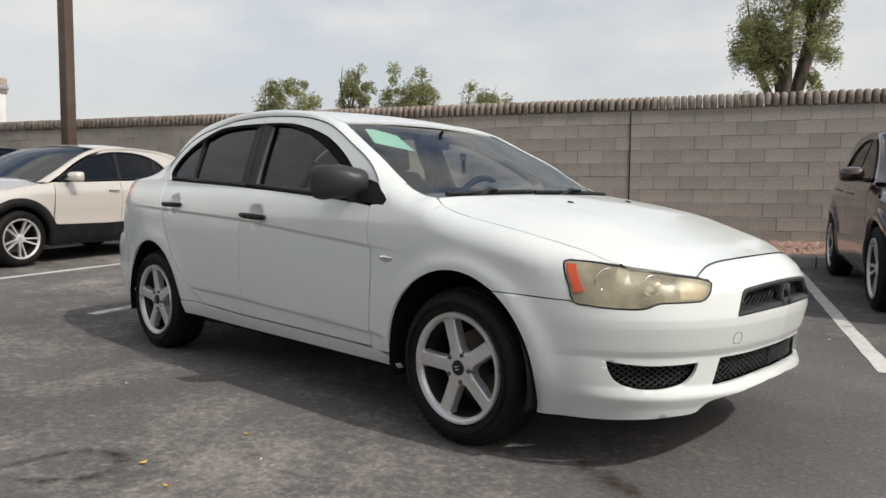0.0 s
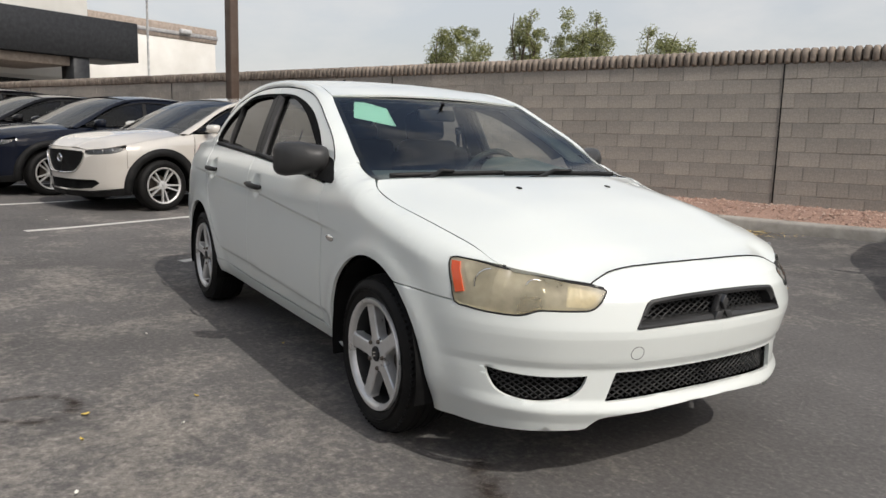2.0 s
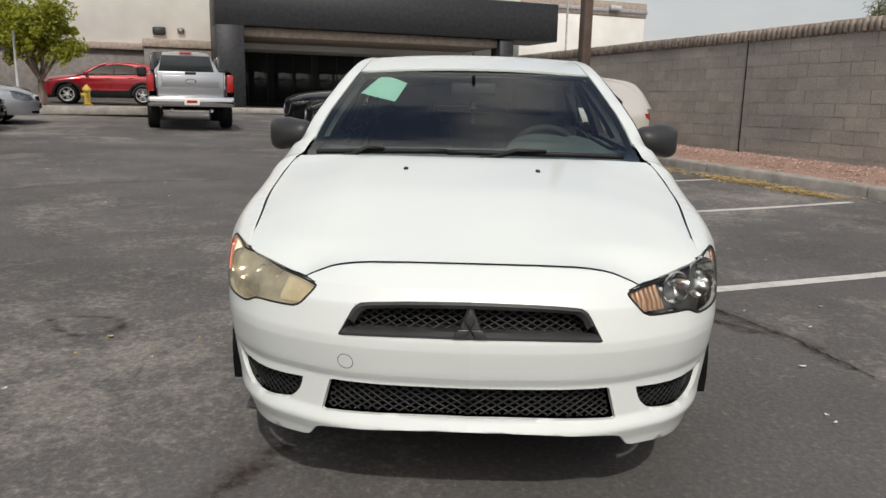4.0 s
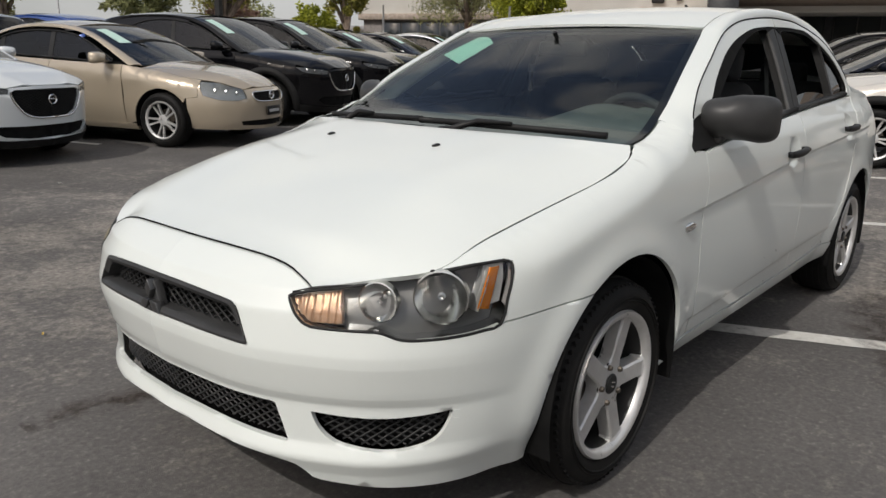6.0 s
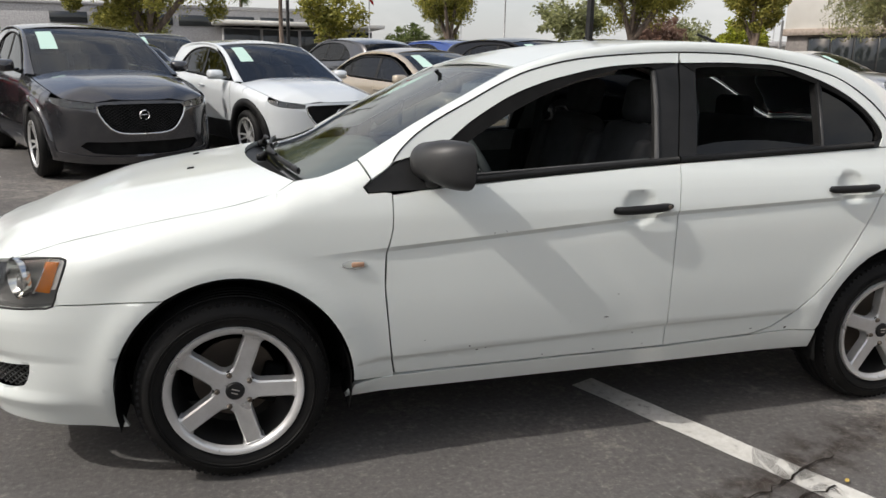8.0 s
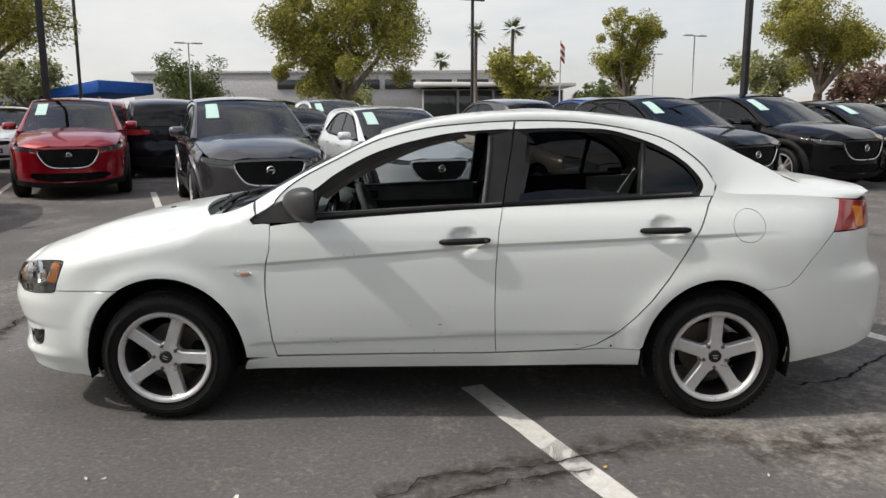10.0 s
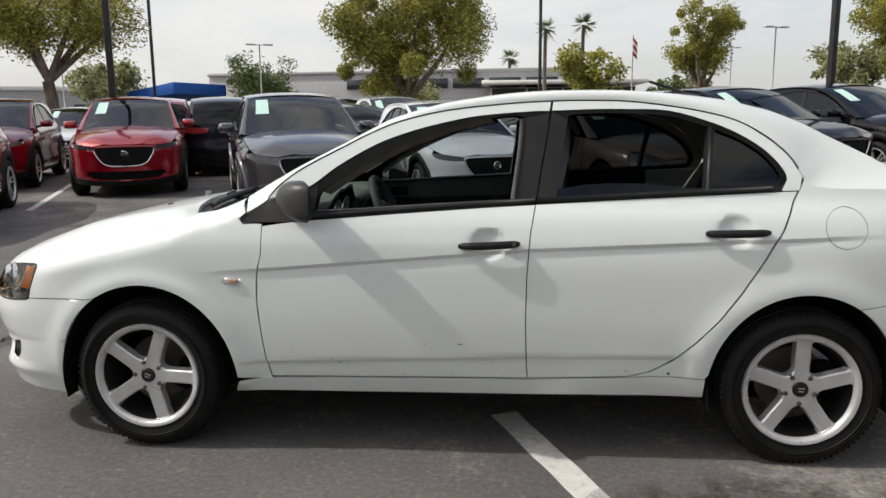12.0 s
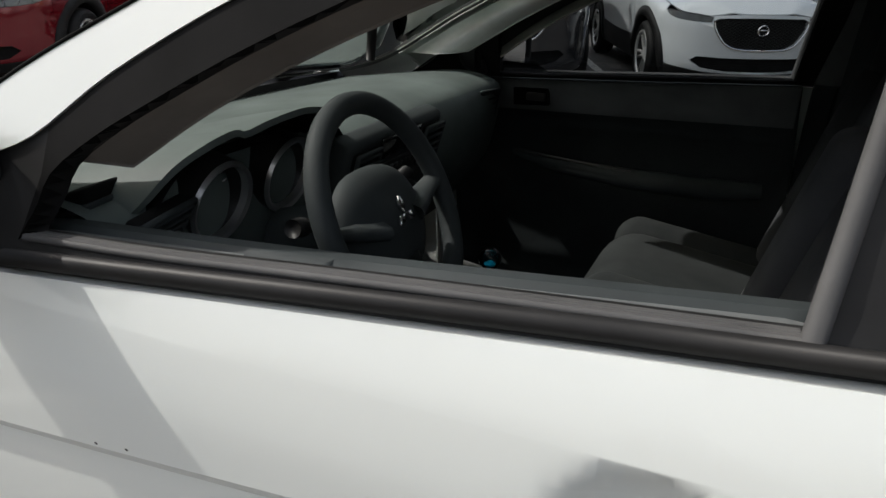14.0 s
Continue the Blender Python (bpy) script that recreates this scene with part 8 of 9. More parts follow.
        part("headrest_post", bm, CHROME, st)
    bm = cushion((0.50, 1.28, 0.18), Matrix.Translation((-0.92, 0, 0.54)) @ Matrix.Rotation(radians(-6), 4, "Y"), 0.02)
    rs = part("rear_seat", bm, FABRIC, car, "dark cloth rear bench")
    part("bench_back", cushion((0.16, 1.24, 0.62), Matrix.Translation((-1.22, 0, 0.82)) @ Matrix.Rotation(radians(-22), 4, "Y"), 0.02), FABRIC, rs)
    for y in (-0.38, 0.38):
        part("bench_headrest", cushion((0.09, 0.24, 0.14), Matrix.Translation((-1.34, y, 1.15)), 0.012), FABRIC, rs)
    part("parcel_shelf", block((0.40, 1.16, 0.02), Matrix.Translation((-1.55, 0, 1.055)), 0.006, 2), CABIN, car)
    part("cabin_floor", block((2.4, 1.34, 0.03), Matrix.Translation((-0.30, 0, 0.30)), 0.01, 1), FABRIC, car)


build_cabin(sedan)


# ---- parked cars ----
BODY = paint("body_paint", (0.3, 0.3, 0.3), 0.3, 0.26)
SUV = dict(
    out=[(-2.18, 0), (-2.17, 0.3), (-2.11, 0.60), (-1.98, 0.79), (-1.76, 0.868), (-1.2, 0.900), (0, 0.910), (0.9, 0.905), (1.5, 0.888), (1.8, 0.845), (1.98, 0.76), (2.12, 0.60), (2.22, 0.40), (2.27, 0.20), (2.28, 0)],
    side=[(0.15, 0.10), (0.28, 0.04), (0.36, 0.02), (0.5, 0.008), (0.62, 0.012), (0.74, 0.0), (0.95, 0.004), (1.03, 0.026), (1.09, 0.060), (1.62, 0.275), (1.75, 0.33)],
    front=[(0.15, 0.13), (0.26, 0.05), (0.36, 0.02), (0.45, 0.012), (0.58, 0.006), (0.75, 0.0), (0.86, 0.02), (0.92, 0.06), (0.98, 0.14), (1.2, 0.4)],
    rear=[(0.15, 0.12), (0.30, 0.04), (0.50, 0.0), (0.66, 0.0), (0.72, 0.05), (0.95, 0.06), (1.08, 0.08), (1.3, 0.22), (1.65, 0.48)],
    axles=(1.35, -1.35), wheel_r=0.358, rim_r=0.245, arch=(0.435, 0.44), arch_z=0.34, sill=0.30, hood_top=0.99,
    hood_l=[(0.98, 0.80, 1.055), (1.25, 0.800, 1.022), (1.55, 0.785, 0.972), (1.80, 0.755, 0.890), (1.98, 0.66, 0.866), (2.12, 0.48, 0.843)],
    hood_c=[(1.02, 0, 1.135), (1.30, 0, 1.112), (1.60, 0, 1.075), (1.88, 0, 1.020), (2.08, 0, 0.955), (2.19, 0, 0.870)],
    rail_a=[(0.92, 1.07), (0.70, 1.175), (0.50, 1.29), (0.30, 1.395), (0.10, 1.475), (-0.15, 1.535), (-0.50, 1.565), (-0.85, 1.565), (-1.20, 1.545), (-1.48, 1.500), (-1.65, 1.432), (-1.79, 1.330), (-1.87, 1.22), (-1.92, 1.10)],
    rail_b=[(1.00, 0.76, 1.075), (0.82, 0.74, 1.165), (0.62, 0.715, 1.27), (0.42, 0.685, 1.375), (0.22, 0.66, 1.475), (-0.05, 0.645, 1.565), (-0.45, 0.645, 1.605), (-0.85, 0.645, 1.605), (-1.25, 0.635, 1.585), (-1.57, 0.62, 1.548), (-1.76, 0.61, 1.490), (-1.89, 0.63, 1.37), (-1.99, 0.66, 1.22), (-2.06, 0.69, 1.08)],
    i_top=5, i_back=10, i_low=13, bow=(0.16, 0.06),
    glass=[(0.74, 1.105), (0.60, 1.195), (0.40, 1.305), (0.20, 1.400), (0.0, 1.468), (-0.25, 1.515), (-0.50, 1.530), (-0.76, 1.522), (-0.98, 1.484), (-1.16, 1.418), (-1.30, 1.320), (-1.41, 1.214), (-1.36, 1.188), (-1.20, 1.172), (-0.8, 1.152), (0.0, 1.125)],
    pillars=[-0.28, -1.02], seams=[(0.84, 0.88), (-0.28, -0.24), (-1.10, -1.18)],
    grille=[(0.0, 0.52), (0.22, 0.53), (0.34, 0.585), (0.43, 0.72), (0.445, 0.80), (0.40, 0.822), (0.2, 0.828), (0.0, 0.83)], wing=True,
    intake=[(0.0, 0.30), (0.30, 0.305), (0.52, 0.33), (0.62, 0.40), (0.56, 0.445), (0.30, 0.44), (0.0, 0.44)],
    lamp=[(0.47, 0.784), (0.60, 0.786), (0.74, 0.803), (0.80, 0.828), (0.835, 0.884), (0.72, 0.874), (0.55, 0.845), (0.455, 0.829)],
    tail=[(0.36, 0.93), (0.60, 0.90), (0.78, 0.905), (0.855, 0.97), (0.855, 1.03), (0.70, 1.03), (0.36, 1.01)], clad=True, mirror=(0.62, 1.13), plate=True)
SEDAN = dict(
    out=[(-2.38, 0), (-2.36, 0.3), (-2.28, 0.55), (-2.12, 0.74), (-1.85, 0.835), (-1.3, 0.875), (0, 0.890), (0.9, 0.885), (1.5, 0.868), (1.85, 0.81), (2.08, 0.71), (2.26, 0.54), (2.36, 0.34), (2.41, 0.15), (2.42, 0)],
    side=[(0.15, 0.10), (0.24, 0.05), (0.34, 0.02), (0.5, 0.0), (0.68, 0.004), (0.80, 0.0), (0.90, 0.024), (0.96, 0.055), (1.40, 0.275), (1.5, 0.33)],
    front=[(0.15, 0.11), (0.22, 0.05), (0.34, 0.012), (0.5, 0.0), (0.6, 0.01), (0.68, 0.05), (0.75, 0.13), (0.9, 0.3)],
    rear=[(0.15, 0.12), (0.30, 0.03), (0.50, 0.0), (0.64, 0.0), (0.70, 0.05), (0.95, 0.07), (1.04, 0.11), (1.4, 0.4)],
    axles=(1.42, -1.42), wheel_r=0.325, rim_r=0.215, arch=(0.375, 0.385), arch_z=0.315, sill=0.25, hood_top=0.86,
    hood_l=[(1.10, 0.755, 0.925), (1.40, 0.750, 0.885), (1.70, 0.73, 0.835), (1.95, 0.68, 0.785), (2.12, 0.56, 0.74), (2.24, 0.42, 0.705)],
    hood_c=[(1.14, 0, 0.995), (1.45, 0, 0.962), (1.75, 0, 0.915), (2.02, 0, 0.855), (2.20, 0, 0.79), (2.30, 0, 0.725)],
    rail_a=[(0.98, 0.945), (0.74, 1.065), (0.54, 1.165), (0.34, 1.255), (0.10, 1.325), (-0.15, 1.358), (-0.50, 1.370), (-0.80, 1.352), (-1.05, 1.300), (-1.27, 1.215), (-1.45, 1.120), (-1.58, 1.035), (-1.85, 1.01), (-2.10, 0.985)],
    rail_b=[(1.08, 0.73, 0.955), (0.88, 0.705, 1.050), (0.68, 0.675, 1.145), (0.48, 0.64, 1.235), (0.28, 0.61, 1.318), (0.02, 0.59, 1.385), (-0.35, 0.588, 1.415), (-0.70, 0.586, 1.405), (-0.98, 0.582, 1.365), (-1.22, 0.585, 1.30), (-1.45, 0.595, 1.20), (-1.66, 0.61, 1.095), (-1.92, 0.63, 1.06), (-2.18, 0.64, 1.02)],
    i_top=5, i_back=8, i_low=11, bow=(0.16, -0.08),
    glass=[(0.72, 0.985), (0.55, 1.085), (0.35, 1.185), (0.10, 1.275), (-0.15, 1.315), (-0.50, 1.325), (-0.80, 1.305), (-1.02, 1.255), (-1.22, 1.170), (-1.33, 1.085), (-1.25, 1.045), (-0.8, 1.025), (0.0, 1.0)],
    pillars=[-0.22, -1.02], seams=[(0.88, 0.90), (-0.22, -0.18), (-1.12, -1.20)],
    grille=[(0.0, 0.555), (0.20, 0.56), (0.30, 0.58), (0.34, 0.63), (0.31, 0.668), (0.15, 0.675), (0.0, 0.675)], wing=False,
    intake=[(0.0, 0.26), (0.28, 0.265), (0.48, 0.28), (0.50, 0.33), (0.28, 0.335), (0.0, 0.335)],
    lamp=[(0.42, 0.60), (0.55, 0.575), (0.68, 0.585), (0.78, 0.64), (0.80, 0.790), (0.70, 0.777), (0.55, 0.744), (0.43, 0.702)],
    tail=[(0.42, 0.80), (0.62, 0.78), (0.78, 0.79), (0.84, 0.86), (0.84, 0.94), (0.70, 0.95), (0.42, 0.93)], clad=False, mirror=(0.66, 1.0), plate=True)


def generic_car(name, label, sp):
    car = thing(name, label, "car", group="parked cars")
    skin = Skin(sp["out"], profile(sp["side"]), profile(sp["front"]), profile(sp["rear"]), (sp["axles"][0] + 0.3, sp["axles"][0] + 0.75), (sp["axles"][1] - 0.35, sp["axles"][1] - 0.8),
                [(x, sp["arch_z"]) for x in sp["axles"]], 0.012, sp["arch"][0] + 0.02)
    sx, sf, sr = skin.sx, skin.sfront, skin.srear
    # the bonnet's side edge; at its front it lies on the nose
    edge = [Vector(p) for p in sp["hood_l"][:3]] + [skin.at(sf(p[1]), p[2], -0.004) for p in sp["hood_l"][3:]]
    tip = skin.at(skin.s[-1], sp["hood_c"][-1][2], -0.004)
    h_z, h_y = profile([(p.x, p.z) for p in edge]), profile([(p.x, p.y) for p in edge])
    x_0, x_1 = edge[0].x, edge[3].x

    def at(s, z, d=0.0):
        """The skin, rounded over to the bonnet's edge above the fenders."""
        p = skin.at(s, z, d)
        x = float(np.interp(s, skin.s, skin.x))
        if x_0 - 0.12 < x < x_1 + 0.02:
            t0 = h_z(x) - 0.09
            if z > t0:
                k = smooth01((x - x_0 + 0.12) / 0.12) * smooth01((x_1 + 0.02 - x) / 0.06)
                q, r = skin.at(s, t0, d), min(1.0, (z - t0) / 0.09)
                w = 1 - math.sqrt(max(0.0, 1 - r * r)) * 0.88 - 0.12 * (1 - r)
                p = p.lerp(Vector((x + (q.x - x) * (1 - r), q.y + (h_y(x) + 0.005 + d * 0.3 - q.y) * w, z)), k)
        return p
    ra, rb = by_index([skin.at(sx(x), z) for x, z in sp["rail_a"]]), by_index(sp["rail_b"])
    n1 = len(sp["rail_b"]) - 1
    hl, hc = by_index(edge), by_index(sp["hood_c"][:-1] + [tuple(tip)])
    (fa, ba), (ar, az), wz, sill = sp["axles"], sp["arch"], sp["arch_z"], sp["sill"]
    af = [p for p in arc(fa, wz, ar, az, -10, 190, 30) if p[1] > sill]
    ab = [p for p in arc(ba, wz, ar, az, -10, 190, 30) if p[1] > sill]
    belt = sorted([p for p in sp["glass"] if p[1] < sp["glass"][0][1] + 0.13 and p[0] > sp["glass"][-3][0] - 0.7 and p in (sp["glass"][0], *sp["glass"][-5:])])
    bz = lambda x: float(np.interp(x, [p[0] for p in belt], [p[1] for p in belt])) - 0.028
    s0, s1, s2 = sp["seams"]
    hoodx, hoodz = [p[0] for p in sp["hood_l"]], [p[2] for p in sp["hood_l"]]
    hz = lambda x: h_z(x) - 0.001
    lampx = float(np.interp(sp["lamp"][4][0], sorted(skin.y[len(skin.y) // 2:]), skin.x[len(skin.x) // 2:][::-1]))
    g = 0.004
    fender = [(s0[1] + g, sill), (s0[1] + g, 0.6), (s0[0] + g, bz(s0[0]))] + [(x, hz(x)) for x in np.linspace(max(hoodx[0], s0[0] + 0.08), lampx - 0.02, 16)] + [(lampx, sp["lamp"][4][1]), (lampx, 0.62), (fa + ar * 0.86, 0.60)]
    fender += [p for p in af if p[0] < fa + ar * 0.84]
    door1 = [(s0[1] - g, sill), (s0[0] - g, bz(s0[0]))] + [(x, bz(x)) for x in np.linspace(s0[0] - 0.1, s1[0] + 0.1, 4)] + [(s1[0] + g, bz(s1[0])), (s1[1] + g, sill)]
    door2 = [(s1[1] - g, sill), (s1[0] - g, bz(s1[0]))] + [(x, bz(x)) for x in np.linspace(s1[0] - 0.1, s2[1] + 0.05, 4)] + [(s2[1], bz(s2[1])), (s2[0] + 0.10, 0.80)] + [(ba + ar * 1.04, 0.50), (ba + ar * 1.04, sill)]


    quarter = [(ba + ar * 1.0, sill + 0.02), (ba + ar * 1.03, 0.50), (s2[0] + 0.092, 0.80), (s2[1] - g * 2, bz(s2[1]))]


    k_ = int(np.argmin([p[0] for p in sp["glass"]]))
    last = sp["rail_a"][-1]
    if sp["clad"]:
        # round the tip of the glass, forwards over it and back along the roof rail
        quarter += [(-1.36, 1.180), (-1.434, 1.204)] + [(x - 0.006, z + 0.006) for x, z in sp["glass"][k_ - 1:3:-1]] + [(x, z + 0.004) for x, z in sp["rail_a"] if last[0] < x < 0.05]
    else:
        quarter += [(sp["glass"][-4][0], bz(sp["glass"][-4][0])), (sp["glass"][k_][0] - 0.03, sp["glass"][k_][1] - 0.03), (sp["rail_a"][-3][0] + 0.02, min(sp["rail_a"][-3][1], sp["glass"][k_][1]))]
    quarter += [(last[0], last[1]), (last[0] - 0.02, sp["tail"][0][1]), (ba - ar * 1.02 - 0.1, 0.62), (ba - ar * 0.9, 0.60)]
    quarter += [p for p in ab[::-1] if p[0] < ba + ar * 0.98 and p[0] > ba - ar * 0.88][::-1]
    for k in (0, 1):
        for nm, poly in (("fender", fender), ("front_door", door1), ("rear_door", door2), ("quarter_panel", quarter)):
            if nm == "quarter_panel":
                arr = [p for p in ab if p[0] > ba - ar * 0.88][::1]
                poly = quarter[: len(quarter) - len([p for p in ab if p[0] < ba + ar * 0.98 and p[0] > ba - ar * 0.88])] + arr[::-1]
            pn = part(nm, panel(skin.px(poly), at, (0.14, 0.07), (), 0.015, k, 0.002), BODY, car)
            if "door" in nm:
                x = (s1[0] if nm == "front_door" else s2[0]) + 0.16
                p = at(sx(x), bz(x) - 0.12, 0.02)
                o = tube([p + Vector((t * 0.1, 0.008 * (1 - t * t), 0)) for t in (-1, -0.8, 0, 0.8, 1)], [0.006, 0.012, 0.012, 0.012, 0.006], 8)
                part("handle", flip_y(o) if k else o, BODY, pn)
        part("side_window", panel(skin.px(sp["glass"]), lambda s, z, d: at(s, z, d - 0.008), (0.25, 0.2), (), 0.004, k), CARGLASS, car)
        o = bmesh.new()
        tube([at(sx(x), z, 0.0) for x, z in dense(sp["glass"], 3, True)], 0.011, 6, o, True)
        part("window_trim", flip_y(o) if k else o, TRIM, car)
        for x in sp["pillars"]:
            o = bmesh.new()
            zs = [p[1] for p in clip_lines(sp["glass"], [((x, 0.9), (x - 0.10, 1.6))])[0]]
            quad_grid(o, [[at(sx(x + w - (z - 0.9) / 0.7 * 0.10), z, -0.003) for z in np.linspace(zs[0], zs[1], 5)] for w in (-0.035, 0.035)])
            part("pillar_trim", flip_y(o) if k else o, TRIM, car)
        rail = patch(lambda u, v: (1 - v) * ra(u) + v * rb(u) + np.array((0, 0.012, 0.012)) * (4 * v * (1 - v)), 40, 5, 0.01)
        part("roof_rail", flip_y(rail) if k else rail, BODY, car)
        low = [(fa - ar * 1.0, sill - 0.06), (fa - ar * 1.0, sill + 0.012), (ba + ar * 1.02, sill + 0.012), (ba + ar * 1.02, sill - 0.06)]
        part("sill", panel(skin.px(low), lambda s, z, d: at(s, z, d + 0.006), (0.4, 0.05), (), 0.05, k), CLAD if sp["clad"] else BODY, car)
        if sp["clad"]:
            strip_ = [(fa - ar * 1.0, sill + 0.01), (fa - ar * 1.12, 0.535), (fa - ar * 1.3, 0.522), (0.0, 0.512), (ba + ar * 1.3, 0.535), (ba + ar * 1.12, 0.56), (ba + ar * 1.02, sill + 0.01)]
            part("door_cladding", panel(skin.px(strip_), lambda s, z, d: at(s, z, d + 0.009), (0.4, 0.05), (), 0.02, k), DOORCLAD, car)
            for ax in (fa, ba):
                inn, outw = arc(ax, wz, ar - 0.01, az - 0.01, -8, 188, 24), arc(ax, wz, ar + 0.100, az + 0.095, -8, 188, 24)
                o = bmesh.new()
                rows = [[at(sx(a[0]), max(0.16, a[1]), -0.03), at(sx(a[0]), max(0.16, a[1]), 0.014), at(sx((a[0] + b[0]) / 2), max(0.16, (a[1] + b[1]) / 2), 0.017), at(sx(b[0]), max(0.16, b[1]), 0.012), at(sx(b[0]), max(0.16, b[1]), -0.004)] for a, b in zip(inn, outw)]
                quad_grid(o, rows)
                bmesh.ops.recalc_face_normals(o, faces=o.faces[:])
                part("arch_cladding", flip_y(o) if k else o, CLAD, car)
        for ax in (fa, ba):
            o = bmesh.new()
            quad_grid(o, [[(ax + (ar - 0.004) * math.cos(radians(a)), y, wz + (az - 0.004) * math.sin(radians(a))) for y in (0.87, 0.5)] for a in range(-12, 193, 12)])
            part("wheel_arch_liner", flip_y(o) if k else o, LINER, car)
        mx, mz = sp["mirror"]
        base = at(sx(mx), mz - 0.04)
        o = bmesh.new()
        rows = []
        for i in range(8):
            u = i / 7
            sc = max(0.03, math.sqrt(max(0, 1 - u ** 2.5)))
            rows.append([(mx - 0.05 + 0.13 * u, base.y + 0.14 + math.copysign(abs(math.cos(t)) ** 0.5, math.cos(t)) * 0.11 * sc, mz + 0.03 + math.copysign(abs(math.sin(t)) ** 0.5, math.sin(t)) * 0.07 * sc) for t in [2 * math.pi * j / 16 for j in range(16)]])
        vs = quad_grid(o, rows, close_v=True)
        o.faces.new(vs[0])
        block((0.05, 0.10, 0.03), Matrix.Translation((mx, base.y + 0.04, mz - 0.01)), 0.008, 1, o)
        bmesh.ops.recalc_face_normals(o, faces=o.faces[:])
        part("mirror", flip_y(o) if k else o, BODY, car)
        # lamps
        lp = [(sf(y), z) for y, z in sp["lamp"]]
        lamp = part("headlight", panel(lp, lambda s, z, d: at(s, z, d - 0.02), (0.1, 0.05), (), 0.0, k), LAMPBLACK if sp["clad"] else PARKLAMP, car)
        part("lens", panel(lp, lambda s, z, d: at(s, z, d + 0.004), (0.1, 0.05), (), 0.02, k), LENS, lamp)
        c = np.mean(np.array(sp["lamp"]), axis=0)
        for dy in (-0.10, 0.0, 0.09):
            q = at(sf(c[0] + dy), c[1] + dy * 0.15, -0.012)
            lt = lathe([(0.0, -0.02), (0.02, -0.012), (0.03, 0.0), (0.032, -0.01)], 14, "x")
            bmesh.ops.transform(lt, matrix=Matrix.Translation(q), verts=lt.verts[:])
            part("reflector", flip_y(lt) if k else lt, REFLECT, lamp)
        part("taillight", panel([(sr(y), z) for y, z in sp["tail"]], lambda s, z, d: at(s, z, d + 0.008), (0.1, 0.06), (), 0.03, k), REDLENS, car)
    # nose: fascia with openings
    lo, z_seam = sp["front"][0][0] + 0.07, sp["hood_c"][-1][2]
    fasc = [(sx(fa + ar * 0.90), 0.60), (sx(lampx) + 0.004, 0.615), (sx(lampx) + 0.004, sp["lamp"][4][1] - 0.012)] + [(sf(y), z - 0.004) for y, z in sp["lamp"][3::-1]] + [(sf(sp["lamp"][7][0]), sp["lamp"][7][1]), (sf(sp["hood_l"][-1][1]), sp["hood_l"][-1][2] - 0.006)]
    fasc += [(sf(sp["hood_l"][-1][1] * t), sp["hood_l"][-1][2] - 0.01 + (z_seam - sp["hood_l"][-1][2]) * (1 - t ** 4)) for t in (0.75, 0.5, 0.25)] + [(skin.s[-1], z_seam - 0.008)]
    gh = [(min(sf(y), skin.s[-1] - 4e-4), z) for y, z in sp["grille"]]
    ih = [(min(sf(y), skin.s[-1] - 4e-4), z) for y, z in sp["intake"]]
    fasc += gh[::-1] + ih[::-1] + [(skin.s[-1], lo), (sf(0.5), lo + 0.005), (sx(fa + ar * 1.1), lo + 0.02), (sx(fa + ar * 0.99), lo + 0.03)]
    fasc += [(sx(x), z) for x, z in af if x > fa + ar * 0.9 and z < 0.59]
    bm = both(panel(fasc, at, (0.10, 0.06), (), 0.03, 0, 0.003))
    bmesh.ops.remove_doubles(bm, verts=bm.verts[:], dist=0.0012)
    part("front_bumper", bm, BODY, car)
    gr = part("grille", both(panel(gh, lambda s, z, d: at(s, z, d - 0.03), (0.1, 0.1), (), 0)), LINER, car, "black grille with a round badge")
    part("grille_mesh", lattice(gh, lambda s, z, d: at(s, z, d - 0.004), 0.05, 0.03, 0.004, True), TRIM, gr)
    o = bmesh.new()
    half = [(sf(y), z) for y, z in sp["grille"]]
    wing = half[: (5 if sp["wing"] else len(half))]
    tube([at(a, b, 0.006) for a, b in dense(wing, 3)], 0.012 if sp["wing"] else 0.009, 6, o)
    both(o)
    part("chrome_wing", o, CHROME, gr)
    gz = np.mean([z for _, z in sp["grille"]])
    nose = at(skin.s[-1], gz, 0.0)
    o = lathe([(0.040, -0.004), (0.048, 0.006), (0.056, -0.004)], 24, "x", None, 0, True)
    block((0.006, 0.07, 0.012), Matrix.Translation((0.0, 0, 0.004)), 0.002, 1, o)
    part("badge", o, CHROME, gr, m=Matrix.Translation(nose + Vector((0.004, 0, 0.01))))
    if not sp["clad"]:
        pl = part("dealer_plate", block((0.012, 0.30, 0.11), Matrix.Translation(at(skin.s[-1], 0.44, 0.012)), 0.004, 1), TRIM, car, "black plate with a pale bar")
        part("plate_bar", block((0.004, 0.22, 0.035), Matrix.Translation(at(skin.s[-1], 0.44, 0.020))), PALEPOST, pl)
    part("lower_intake", both(panel(ih, lambda s, z, d: at(s, z, d - 0.03), (0.1, 0.1), (), 0)), LINER, car)
    if sp["clad"]:
        lip = [(skin.s[-1], lo - 0.02), (skin.s[-1], lo + 0.06), (sf(0.5), lo + 0.07), (sx(fa + ar * 1.05), lo + 0.13), (sx(fa + ar * 1.0), lo + 0.02), (sf(0.5), lo - 0.015)]
        part("chin_cladding", both(panel(lip, lambda s, z, d: at(s, z, d + 0.012), (0.15, 0.1), (), 0.05, 0)), CLAD, car)

    def hood(u, v):
        l, c = hl(u), hc(u)
        e = abs(2 * v - 1)
        w, wx_ = 1 - e ** (2.4 + 2 * u), 1 - e ** 1.8
